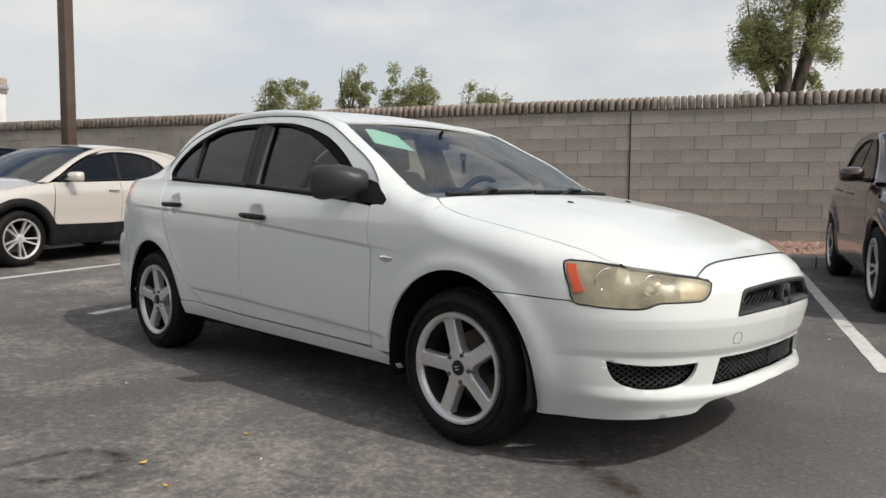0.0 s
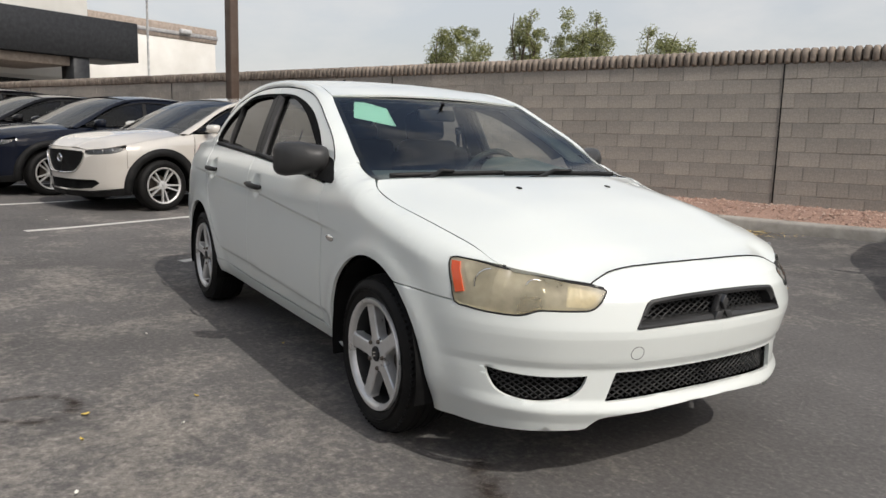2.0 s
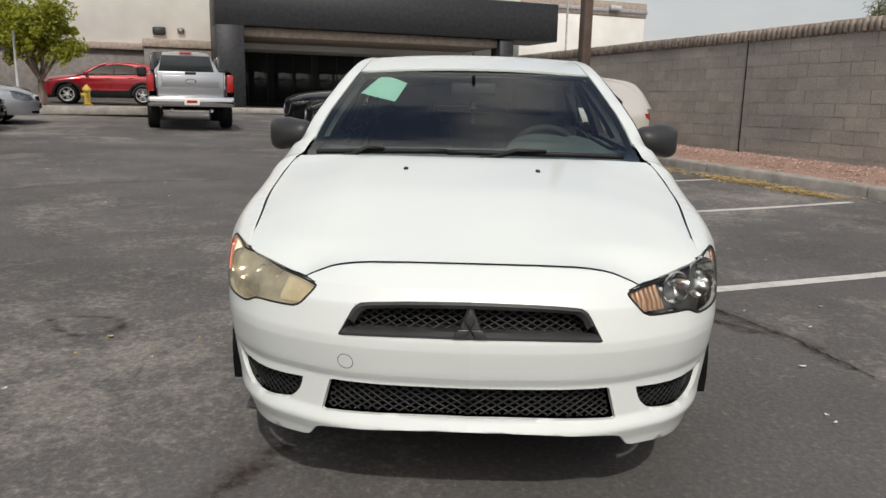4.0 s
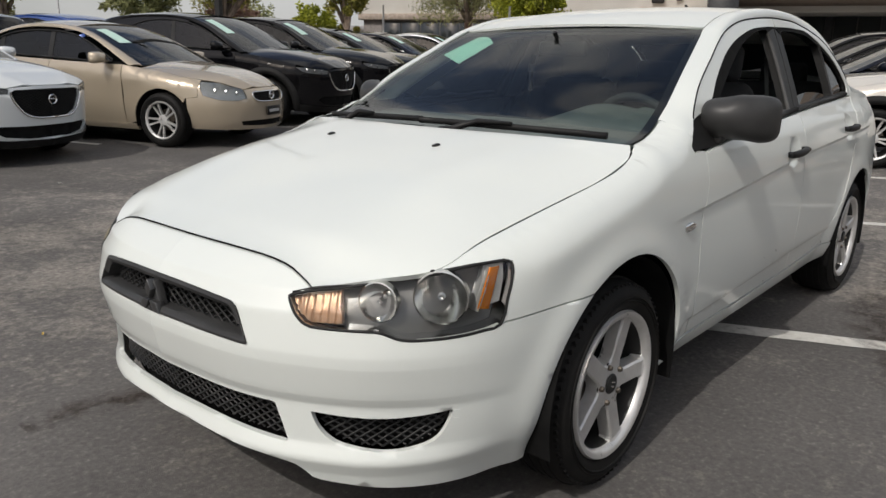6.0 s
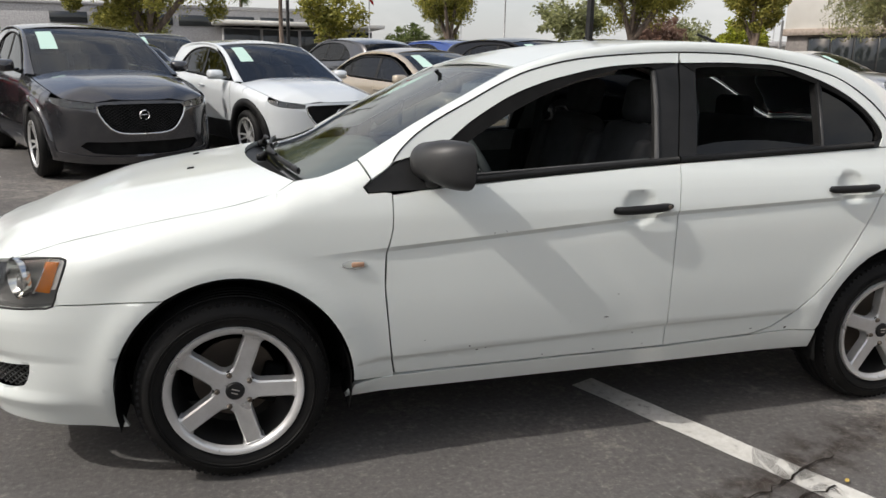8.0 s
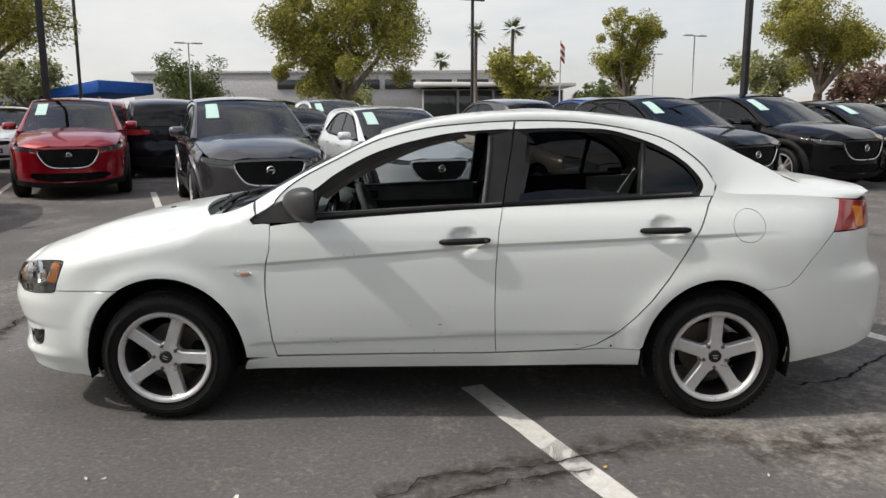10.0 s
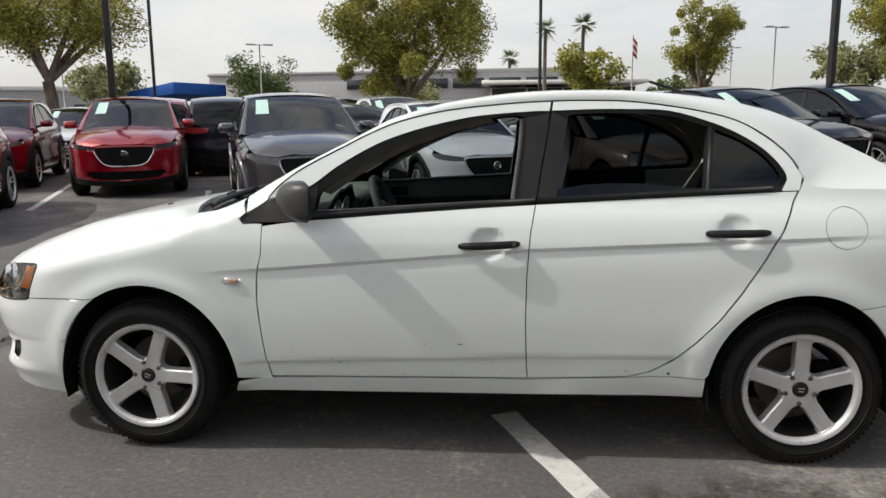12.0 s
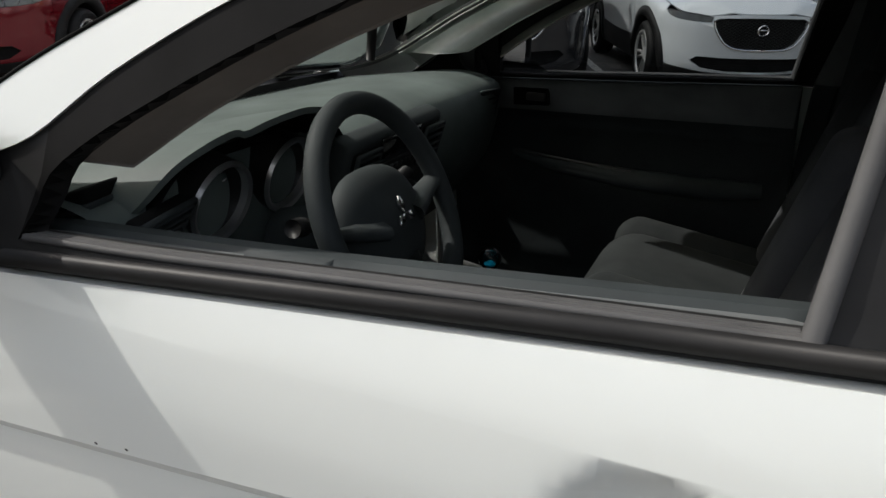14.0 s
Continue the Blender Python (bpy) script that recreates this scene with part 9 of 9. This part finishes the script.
        rib = 0.012 * math.exp(-((e - 0.60) / 0.13) ** 2) * (0.3 + u * 0.7)
        return (l[0] + (c[0] - l[0]) * wx_, l[1] * (1 - 2 * v), l[2] + (c[2] - l[2]) * w + rib)
    part("hood", patch(hood, 16, 28, 0.015), BODY, car)
    it, ibk, il = sp["i_top"] / n1, sp["i_back"] / n1, sp["i_low"] / n1

    def screen(u, v, dz=0.0):
        p, e = rb(it * u), 1 - abs(2 * v - 1) ** 2
        return (p[0] + (sp["bow"][0] * (1 - u) + 0.03 * u) * e, p[1] * (1 - 2 * v) * 0.99, p[2] + 0.03 * u * e + dz)
    part("windscreen", patch(screen, 8, 14, 0.004), SCREENGLASS, car)
    part("screen_border", sheet_band(lambda u, v: screen(u, v, -0.008), 8, 12, 0.05, 0.04), LAMPBLACK2, car)

    def roof(u, v):
        p, e = rb(it + (ibk - it) * u), 1 - abs(2 * v - 1) ** 2.3
        return (p[0] + (0.03 * math.exp(-u / 0.1) - 0.05 * math.exp(-(1 - u) / 0.1)) * e, p[1] * (1 - 2 * v), p[2] + 0.045 * e)
    part("roof", patch(roof, 14, 16, 0.01), BODY, car)

    def back(u, v, dz=0.0):
        p, e = rb(ibk + (il - ibk) * u), 1 - abs(2 * v - 1) ** 2
        return (p[0] - 0.06 * e, p[1] * (1 - 2 * v) * 0.99, p[2] + (0.045 * (1 - u) + 0.01 * u) * e + dz)
    part("rear_window", patch(back, 8, 12, 0.004), CARGLASS, car)
    if il < 0.99:
        def deck(u, v):
            p, e = rb(il + (1 - il) * u), 1 - abs(2 * v - 1) ** 2.3
            return (p[0] - (0.06 + 0.13 * u) * e, p[1] * (1 - 2 * v), p[2] + 0.025 * e)
        part("trunk_lid", patch(deck, 6, 12, 0.015), BODY, car)
    z_t = sp["rail_b"][-1][2]
    rp = [(sr(0) + 1e-4, sill - 0.03), (sr(0) + 1e-4, z_t + 0.02), (sr(0.4), z_t + 0.015), (sr(0.66), z_t)] + [(sx(last[0] - 0.03), last[1]), (sx(last[0] - 0.03), sp["tail"][0][1]), (sx(ba - ar * 1.02 - 0.11), 0.61), (sx(ba - ar * 0.9), 0.59)]
    rp += [(sx(x), z) for x, z in ab if x < ba - ar * 0.9 and z < 0.585][::1] + [(sx(-1.98), sill - 0.03)]
    part("rear_bumper", both(panel(rp, at, (0.10, 0.08), (), 0.02, 0)), BODY, car)
    if sp["clad"]:
        rc = [(sr(0) + 1e-4, sill - 0.06), (sr(0) + 1e-4, sill + 0.16), (sr(0.6), sill + 0.16), (sx(ba - ar * 1.08), sill + 0.14), (sx(ba - ar * 1.0), sill + 0.0)]
        part("rear_cladding", both(panel(rc, lambda s, z, d: at(s, z, d + 0.010), (0.15, 0.1), (), 0.03, 0)), CLAD, car)
    # cabin, floor, wheels
    bm = bmesh.new()
    block((3.2, 1.4, 0.12), Matrix.Translation((0, 0, sill)), 0.02, 1, bm)
    block((0.5, 1.4, 0.12), Matrix.Translation((0.75, 0, bz(0.5) - 0.05)), 0.04, 2, bm)
    block((0.06, 1.4, 0.6), Matrix.Translation((0.95, 0, 0.65)), 0, 1, bm)
    block((1.0, 1.3, 0.35), Matrix.Translation((1.5, 0, 0.55)), 0.05, 1, bm)
    block((0.4, 1.3, 0.5), Matrix.Translation((-1.75, 0, 0.6)), 0.05, 1, bm)
    part("cabin_floor", bm, LINER, car)
    for y in (0.37, -0.37):
        for x in (0.0, -0.85):
            bm = bmesh.new()
            block((0.14, 0.48, 0.62), Matrix.Translation((x - 0.22, y, bz(0) - 0.12)) @ Matrix.Rotation(radians(-14), 4, "Y"), 0.05, 2, bm)
            block((0.10, 0.26, 0.17), Matrix.Translation((x - 0.30, y, bz(0) + 0.27)) @ Matrix.Rotation(radians(-10), 4, "Y"), 0.04, 2, bm)
            block((0.5, 0.5, 0.16), Matrix.Translation((x + 0.05, y, bz(0) - 0.42)), 0.05, 2, bm)
            part("seat", bm, CABIN, car)
    bm = bmesh.new()
    tube([(0.42 + 0.05 * math.sin(t), 0.37 + 0.18 * math.cos(t), bz(0.4) + 0.02 + 0.18 * math.sin(t)) for t in np.linspace(0, 2 * math.pi, 20)[:-1]], 0.016, 6, bm, True)
    part("steering_wheel", bm, CABIN, car)
    for ax in sp["axles"]:
        for k in (0, 1):
            m = Matrix.Translation((ax, (0.795 if sp["clad"] else 0.77) * (1 if k == 0 else -1), sp["wheel_r"])) @ Matrix.Rotation(radians(180 if k == 0 else 0), 4, "Z") @ Matrix.Rotation(radians(17 * (k + 1) + ax * 9), 4, "Y")
            wheel(car, m, sp["wheel_r"], 0.225, sp["rim_r"], 5, "slim", "", ALLOY)
    return car, screen


def sheet_in(car, screen, u0, v0, material, du=0.26, dv=0.11):
    ob = part("paper", patch(lambda a, b: screen(u0 + du * b, v0 + dv * a, 0.004), 3, 3), material, car, "pale paper inside the windscreen")
    return ob


def painted(car, colour, swap=None):
    """Gives a copy its own colours, object by object."""
    for o in car.children_recursive:
        for slot in o.material_slots if o.type == "MESH" else ():
            base = slot.material
            to = colour if base is BODY else (swap or {}).get(base)
            if to:
                slot.link = "OBJECT"
                slot.material = to
    return car


suv_base, suv_screen = generic_car("compact_suv", "parked compact SUV with black wheel arch cladding", SUV)
sheet_in(suv_base, suv_screen, 0.52, 0.79, PRICE, 0.38, 0.13)
sedan_base, parked_screen = generic_car("parked_sedan", "gold beige four-door sedan with a chrome grille", SEDAN)
sheet_in(sedan_base, parked_screen, 0.50, 0.78, PRICE, 0.36, 0.13)


def park(base, label, colour, u, v, facing, scale=(1, 1, 1), swap=None, axle=1.35, sheet=True):
    """A parked copy with its front axle at u, v. facing: 1 away from the wall, -1 towards it."""
    mid_v = v - facing * axle * scale[0]
    f_, r_ = at_lot(u, v), at_lot(u, v - facing * 2 * axle * scale[0])
    l_, q_ = at_lot(u + facing * 0.8, mid_v), at_lot(u - facing * 0.8, mid_v)
    ex = (f_ - r_).normalized()
    ez = ex.cross(l_ - q_).normalized()
    ey = ez.cross(ex)
    m = Matrix((ex, ey, ez)).transposed().to_4x4()
    m.translation = (f_ + r_) / 2
    m = m @ Matrix.Diagonal((*scale, 1))
    swap = {**({} if scale in (CX30, CX3) else {DOORCLAD: colour}), **(swap or {})}
    car = painted(copy_thing(base, m), colour, swap)
    if not sheet:
        for o in [o for o in car.children if o.name.startswith("paper")]:
            bpy.data.objects.remove(o)
    return tagged(car, label)


CX5, CX30, CX3 = (1, 1, 1), (0.965, 0.975, 0.93), (0.94, 0.96, 0.915)
DK = {CLAD: TRIM}
park(suv_base, "platinum beige compact SUV with black cladding backed up to the wall", BEIGE, -6.75, -2.4, 1, CX30, sheet=False)
park(suv_base, "black compact SUV in the bay beside the beige one", NAVY, -9.2, -2.2, 1, CX30, sheet=False)
park(suv_base, "black compact SUV parked along the wall", BLACKPAINT, -11.8, -2.2, 1, CX30, sheet=False)
park(suv_base, "black SUV further along the wall", BLACKPAINT, -14.4, -2.2, 1, CX5, sheet=False)
park(suv_base, "dark brown SUV backed up to the wall", BROWN, 3.97, -3.3, 1, (1.02, 1.0, 1.02), {CLAD: BROWN}, sheet=False)
park(suv_base, "pearl white small SUV with black cladding and green price sheet", PEARL, -2.45, 6.6, -1, CX3)
park(suv_base, "dark grey SUV with a dark grille and price sheet", GREYPAINT, -0.08, 6.65, -1, CX5, {CLAD: GREYPAINT})
park(suv_base, "bright red SUV with a black grille facing the lane", RED, 2.45, 10.5, -1, CX5)
park(suv_base, "dark red SUV at the end of the row", DARKRED, 4.9, 6.4, -1, CX5)
park(suv_base, "dark red SUV behind another red one", DARKRED, 5.1, 12.2, -1, CX5)
park(suv_base, "black SUV with price sheet beside the gold sedan", BLACKPAINT, -7.35, 5.7, -1, CX5)
park(suv_base, "black SUV with roof rails in the row", BLACKPAINT, -9.75, 5.7, -1, CX5)
park(sedan_base, "gold beige four-door sedan with chrome grille", GOLD, -4.8, 5.6, -1, (1, 1, 1), None, 1.42)
park(sedan_base, "black sedan with dark alloy wheels", BLACKPAINT, -11.95, 5.6, -1, (1.02, 1.02, 1.02), {ALLOY: DARKALLOY}, 1.42)
park(sedan_base, "navy black sedan further along the row", NAVY, -14.4, 5.6, -1, (0.97, 1, 0.98), None, 1.42)
park(sedan_base, "silver sedan at the end of the row", SILVER, -16.8, 5.2, -1, (0.97, 1, 0.98), None, 1.42)
# second and third rows behind
for u, v, f_, b_, c_, sc, lab in ((0.75, 16.2, 1, suv_base, NAVY, CX5, "black SUV showing its tail"), (-1.9, 15.0, 1, sedan_base, GREYPAINT, (1, 1, 1), "grey sedan in the second row"), (-3.6, 14.4, -1, suv_base, PEARL, CX5, "white SUV in the second row"),
                                  (-7.4, 15.0, 1, suv_base, GREYPAINT, CX5, "grey SUV in the second row"), (-10.0, 15.0, 1, suv_base, BLUE, CX5, "blue SUV in the second row"), (-12.6, 14.8, -1, suv_base, BLACKPAINT, CX5, "black SUV in the second row"),
                                  (4.4, 17.5, -1, sedan_base, PEARL, (0.9, 0.95, 1), "white hatchback by the grass"), (8.2, 16.5, -1, suv_base, BLACKPAINT, CX5, "black SUV under the tree"), (7.7, 6.8, -1, suv_base, BLACKPAINT, CX5, "black SUV beside the red one"),
                                  (2.2, 17.8, 1, suv_base, RED, CX5, "red SUV behind the others"), (-15.6, 15.0, 1, sedan_base, SILVER, (1, 1, 1), "silver sedan in the second row"), (-3.4, 21, -1, suv_base, BLACKPAINT, CX5, "black SUV in the third row"),
                                  (-6.8, 21.5, -1, sedan_base, PEARL, (1, 1, 1), "white sedan in the third row")):
    park(b_, lab, c_, u, v, f_, sc, None, 1.35)


red_far = painted(copy_thing(suv_base, lot(-29.2, 3.4, 0.02, -90)), RED)
tagged(red_far, "red SUV standing across the drive by the showroom")


def drop_thing(ob):
    for o in [*ob.children_recursive, ob]:
        bpy.data.objects.remove(o)


drop_thing(suv_base)
drop_thing(sedan_base)
build_pickup()


# ---- wear on the asphalt and the paint ----
def make_streak():
    """A soft-edged brown stain: clear towards the rim of its strip."""
    m = mat("brown_asphalt_stain", (0.05, 0.036, 0.027), 0.85, 0, 0, 0.2)
    nt = m.node_tree
    uv = add(m, "UVMap").outputs[0]
    sep = add(m, "SeparateXYZ")
    wire(m, uv, sep.inputs[0])
    rim_ = ramp(m, sep.outputs[1], [(0.0, (0, 0, 0)), (0.5, (0.72, 0.72, 0.72)), (1.0, (0, 0, 0))])
    spots = ramp(m, noise_of(m, 9.0, 7, 0.72), [(0.40, (0, 0, 0)), (0.62, (1, 1, 1))])
    fac = mixed(m, 1.0, rim_, spots, "MULTIPLY")
    wire(m, fac, bsdf(m).inputs["Alpha"])
    return bumped(m, noise_of(m, 60, 4), 0.5, 0.005)


STREAK = make_streak()
CRACK = mat("asphalt_crack", (0.022, 0.018, 0.015), 0.95, 0, 0, 0.1)
LEAFYEL = mat("dry_yellow_leaf", (0.55, 0.40, 0.10), 0.7)
PALEBIT = mat("pale_paper_scrap", (0.70, 0.68, 0.62), 0.8)


def streak(pts, width, seed):
    rng = random.Random(seed)
    f = along([Vector((x, y, 0)) for x, y in pts], 8)
    bm = bmesh.new()
    uvl = bm.loops.layers.uv.new("UVMap")
    n = 40
    rows = []
    for i in range(n + 1):
        t = i / n
        p, q = f(t), f(min(1, t + 0.01)) - f(max(0, t - 0.01))
        d = Vector((-q[1], q[0], 0)).normalized()
        w = width * (0.55 + 0.45 * math.sin(math.pi * t)) * rng.uniform(0.7, 1.25)
        rows.append([Vector((p[0], p[1], 0)) + d * (w * e) for e in (-1, -0.4, 0.4, 1)])
    vs = quad_grid(bm, [[(p.x, p.y, terrain(p.x, p.y) + 0.004) for p in r] for r in rows])
    where = {v: (i / n, (0, 0.3, 0.7, 1)[j]) for i, r in enumerate(vs) for j, v in enumerate(r)}
    for fc in bm.faces:
        for lp in fc.loops:
            lp[uvl].uv = where[lp.vert]
    bm.normal_update()
    if next(iter(bm.faces)).normal.z < 0:
        bmesh.ops.reverse_faces(bm, faces=bm.faces[:])
    tagged(part("ground_stain", bm, STREAK), "brown oily stain soaked into the asphalt", "stain", "stains", "structure")


def crack(pts, width, seed):
    rng = random.Random(seed)
    f = along([Vector((x, y, 0)) for x, y in pts], 8)
    ln = sum((Vector(a) - Vector(b)).length for a, b in zip(pts, pts[1:]))
    n = int(ln / 0.035) + 4
    side, rows = 0.0, []
    for i in range(n + 1):
        t = i / n
        p, q = f(t), f(min(1, t + 0.01)) - f(max(0, t - 0.01))
        d = Vector((-q[1], q[0], 0)).normalized()
        side = side * 0.8 + rng.gauss(0, 0.012)
        w = width * rng.uniform(0.25, 1.0)
        c = Vector((p[0], p[1], 0)) + d * side
        rows.append([c - d * w, c + d * w])
    bm = bmesh.new()
    quad_grid(bm, [[(p.x, p.y, terrain(p.x, p.y) + 0.0075) for p in r] for r in rows])
    bm.normal_update()
    if next(iter(bm.faces)).normal.z < 0:
        bmesh.ops.reverse_faces(bm, faces=bm.faces[:])
    tagged(part("ground_crack", bm, CRACK), "thin dark crack in the asphalt", "crack", "cracks", "structure")


streak([(0.26, 1.57), (-0.03, 1.38), (-0.3, 1.32), (-0.7, 1.16), (-1.13, 1.02), (-1.48, 1.07), (-2.1, 0.97)], 0.17, 1)
streak([(-1.3, 1.25), (-1.7, 1.15), (-2.3, 1.1)], 0.16, 2)
streak([(2.35, -0.76), (2.16, -0.76), (1.99, -0.73), (1.72, -0.62)], 0.11, 3)
streak([(-0.6, 1.36), (-0.25, 1.46), (0.0, 1.58), (0.41, 1.74), (0.8, 1.83)], 0.10, 4)
streak([(2.85, 0.0), (2.95, -0.5), (3.05, -1.05)], 0.12, 5)
streak([(0.42, -2.22), (0.62, -2.06), (0.66, -1.90), (0.52, -1.80), (0.36, -1.92), (0.36, -2.12), (0.48, -2.24)], 0.045, 6)
crack([(-3.2, -6.15), (-3.61, -5.55), (-3.95, -5.19), (-4.58, -4.65), (-5.04, -4.1), (-5.6, -3.2)], 0.012, 7)
crack([(2.9, -0.13), (2.97, -0.61), (3.04, -1.02), (3.3, -1.8)], 0.012, 8)
crack([(-1.89, 0.4), (-2.2, 0.27), (-2.66, -0.09), (-3.0, -0.5)], 0.012, 9)
crack([(-0.6, 1.36), (-0.25, 1.46), (0.0, 1.58), (0.41, 1.74), (0.9, 1.86)], 0.006, 10)
crack([(0.30, 1.60), (0.0, 1.40), (-0.3, 1.35), (-0.75, 1.2)], 0.006, 11)


def build_bits():
    """Single dry leaves and scraps, each a small curled sheet."""
    rng = random.Random(77)
    spots = [(0.64, -1.34, 0), (0.67, -1.78, 0), (0.93, -1.82, 0), (0.02, -0.73, 0), (-0.65, 1.34, 0), (1.42, 1.43, 1), (-0.31, 2.17, 1), (1.35, 1.43, 1), (-0.16, 1.65, 1), (1.37, -1.88, 1), (-2.66, -4.62, 1), (-5.74, -5.75, 1), (0.93, -1.46, 1)]
    for _ in range(45):
        spots.append((rng.uniform(-6, 4), rng.choice((rng.uniform(-6, -1.3), rng.uniform(1.2, 3.5))), rng.random() < 0.6))
    for x, y, k in spots:
        a, l = rng.uniform(0, 6.28), rng.uniform(0.008, 0.017)
        w = l * rng.uniform(0.35, 0.7)
        bm = bmesh.new()
        c, s_ = math.cos(a), math.sin(a)
        rows = []
        for u in (-1, -0.4, 0.4, 1):
            ww = w * (1 - 0.75 * abs(u) ** 2)
            rows.append([(x + c * l * u - s_ * ww * v, y + s_ * l * u + c * ww * v, terrain(x, y) + 0.006 + 0.006 * abs(v) + 0.004 * u * u) for v in (-1, 0, 1)])
        quad_grid(bm, rows)
        tagged(part("paper_scrap" if k else "dry_leaf", bm, PALEBIT if k else LEAFYEL), "tiny pale scrap lying on the asphalt" if k else "single dry yellow leaf on the asphalt", "scrap" if k else "leaf", "scraps on the ground" if k else "loose leaves")


build_bits()


def chip(x, z, w, h):
    """A small dark chip in the driver's side paint."""
    s = SKIN.sx(x)
    rng = random.Random(int(x * 1000))
    bm = bmesh.new()
    vs = [bm.verts.new(SKIN.at(s + w * math.cos(t) * rng.uniform(0.5, 1), z + h * math.sin(t) * rng.uniform(0.5, 1), 0.0012)) for t in np.linspace(0, 2 * math.pi, 9)[:-1]]
    bm.faces.new(vs)
    bmesh.ops.recalc_face_normals(bm, faces=bm.faces[:])
    part("paint_chip", bm, CHIP, sedan, "dark paint chip")


CHIP = mat("chipped_paint", (0.05, 0.045, 0.04), 0.8)
for x, z, w, h in ((0.457, 0.802, 0.003, 0.002), (0.415, 0.807, 0.003, 0.002), (0.53, 0.405, 0.004, 0.003), (0.50, 0.385, 0.006, 0.003), (0.47, 0.390, 0.003, 0.003), (0.02, 0.475, 0.012, 0.0025), (0.16, 0.47, 0.003, 0.002), (-0.10, 0.40, 0.004, 0.003),
                   (0.05, 0.345, 0.008, 0.002), (0.25, 0.342, 0.006, 0.002), (-0.15, 0.35, 0.004, 0.002), (-0.62, 0.372, 0.012, 0.002), (-0.78, 0.365, 0.008, 0.006), (0.69, 0.44, 0.003, 0.002), (-0.02, 0.56, 0.003, 0.002)):
    chip(x, z, w, h)
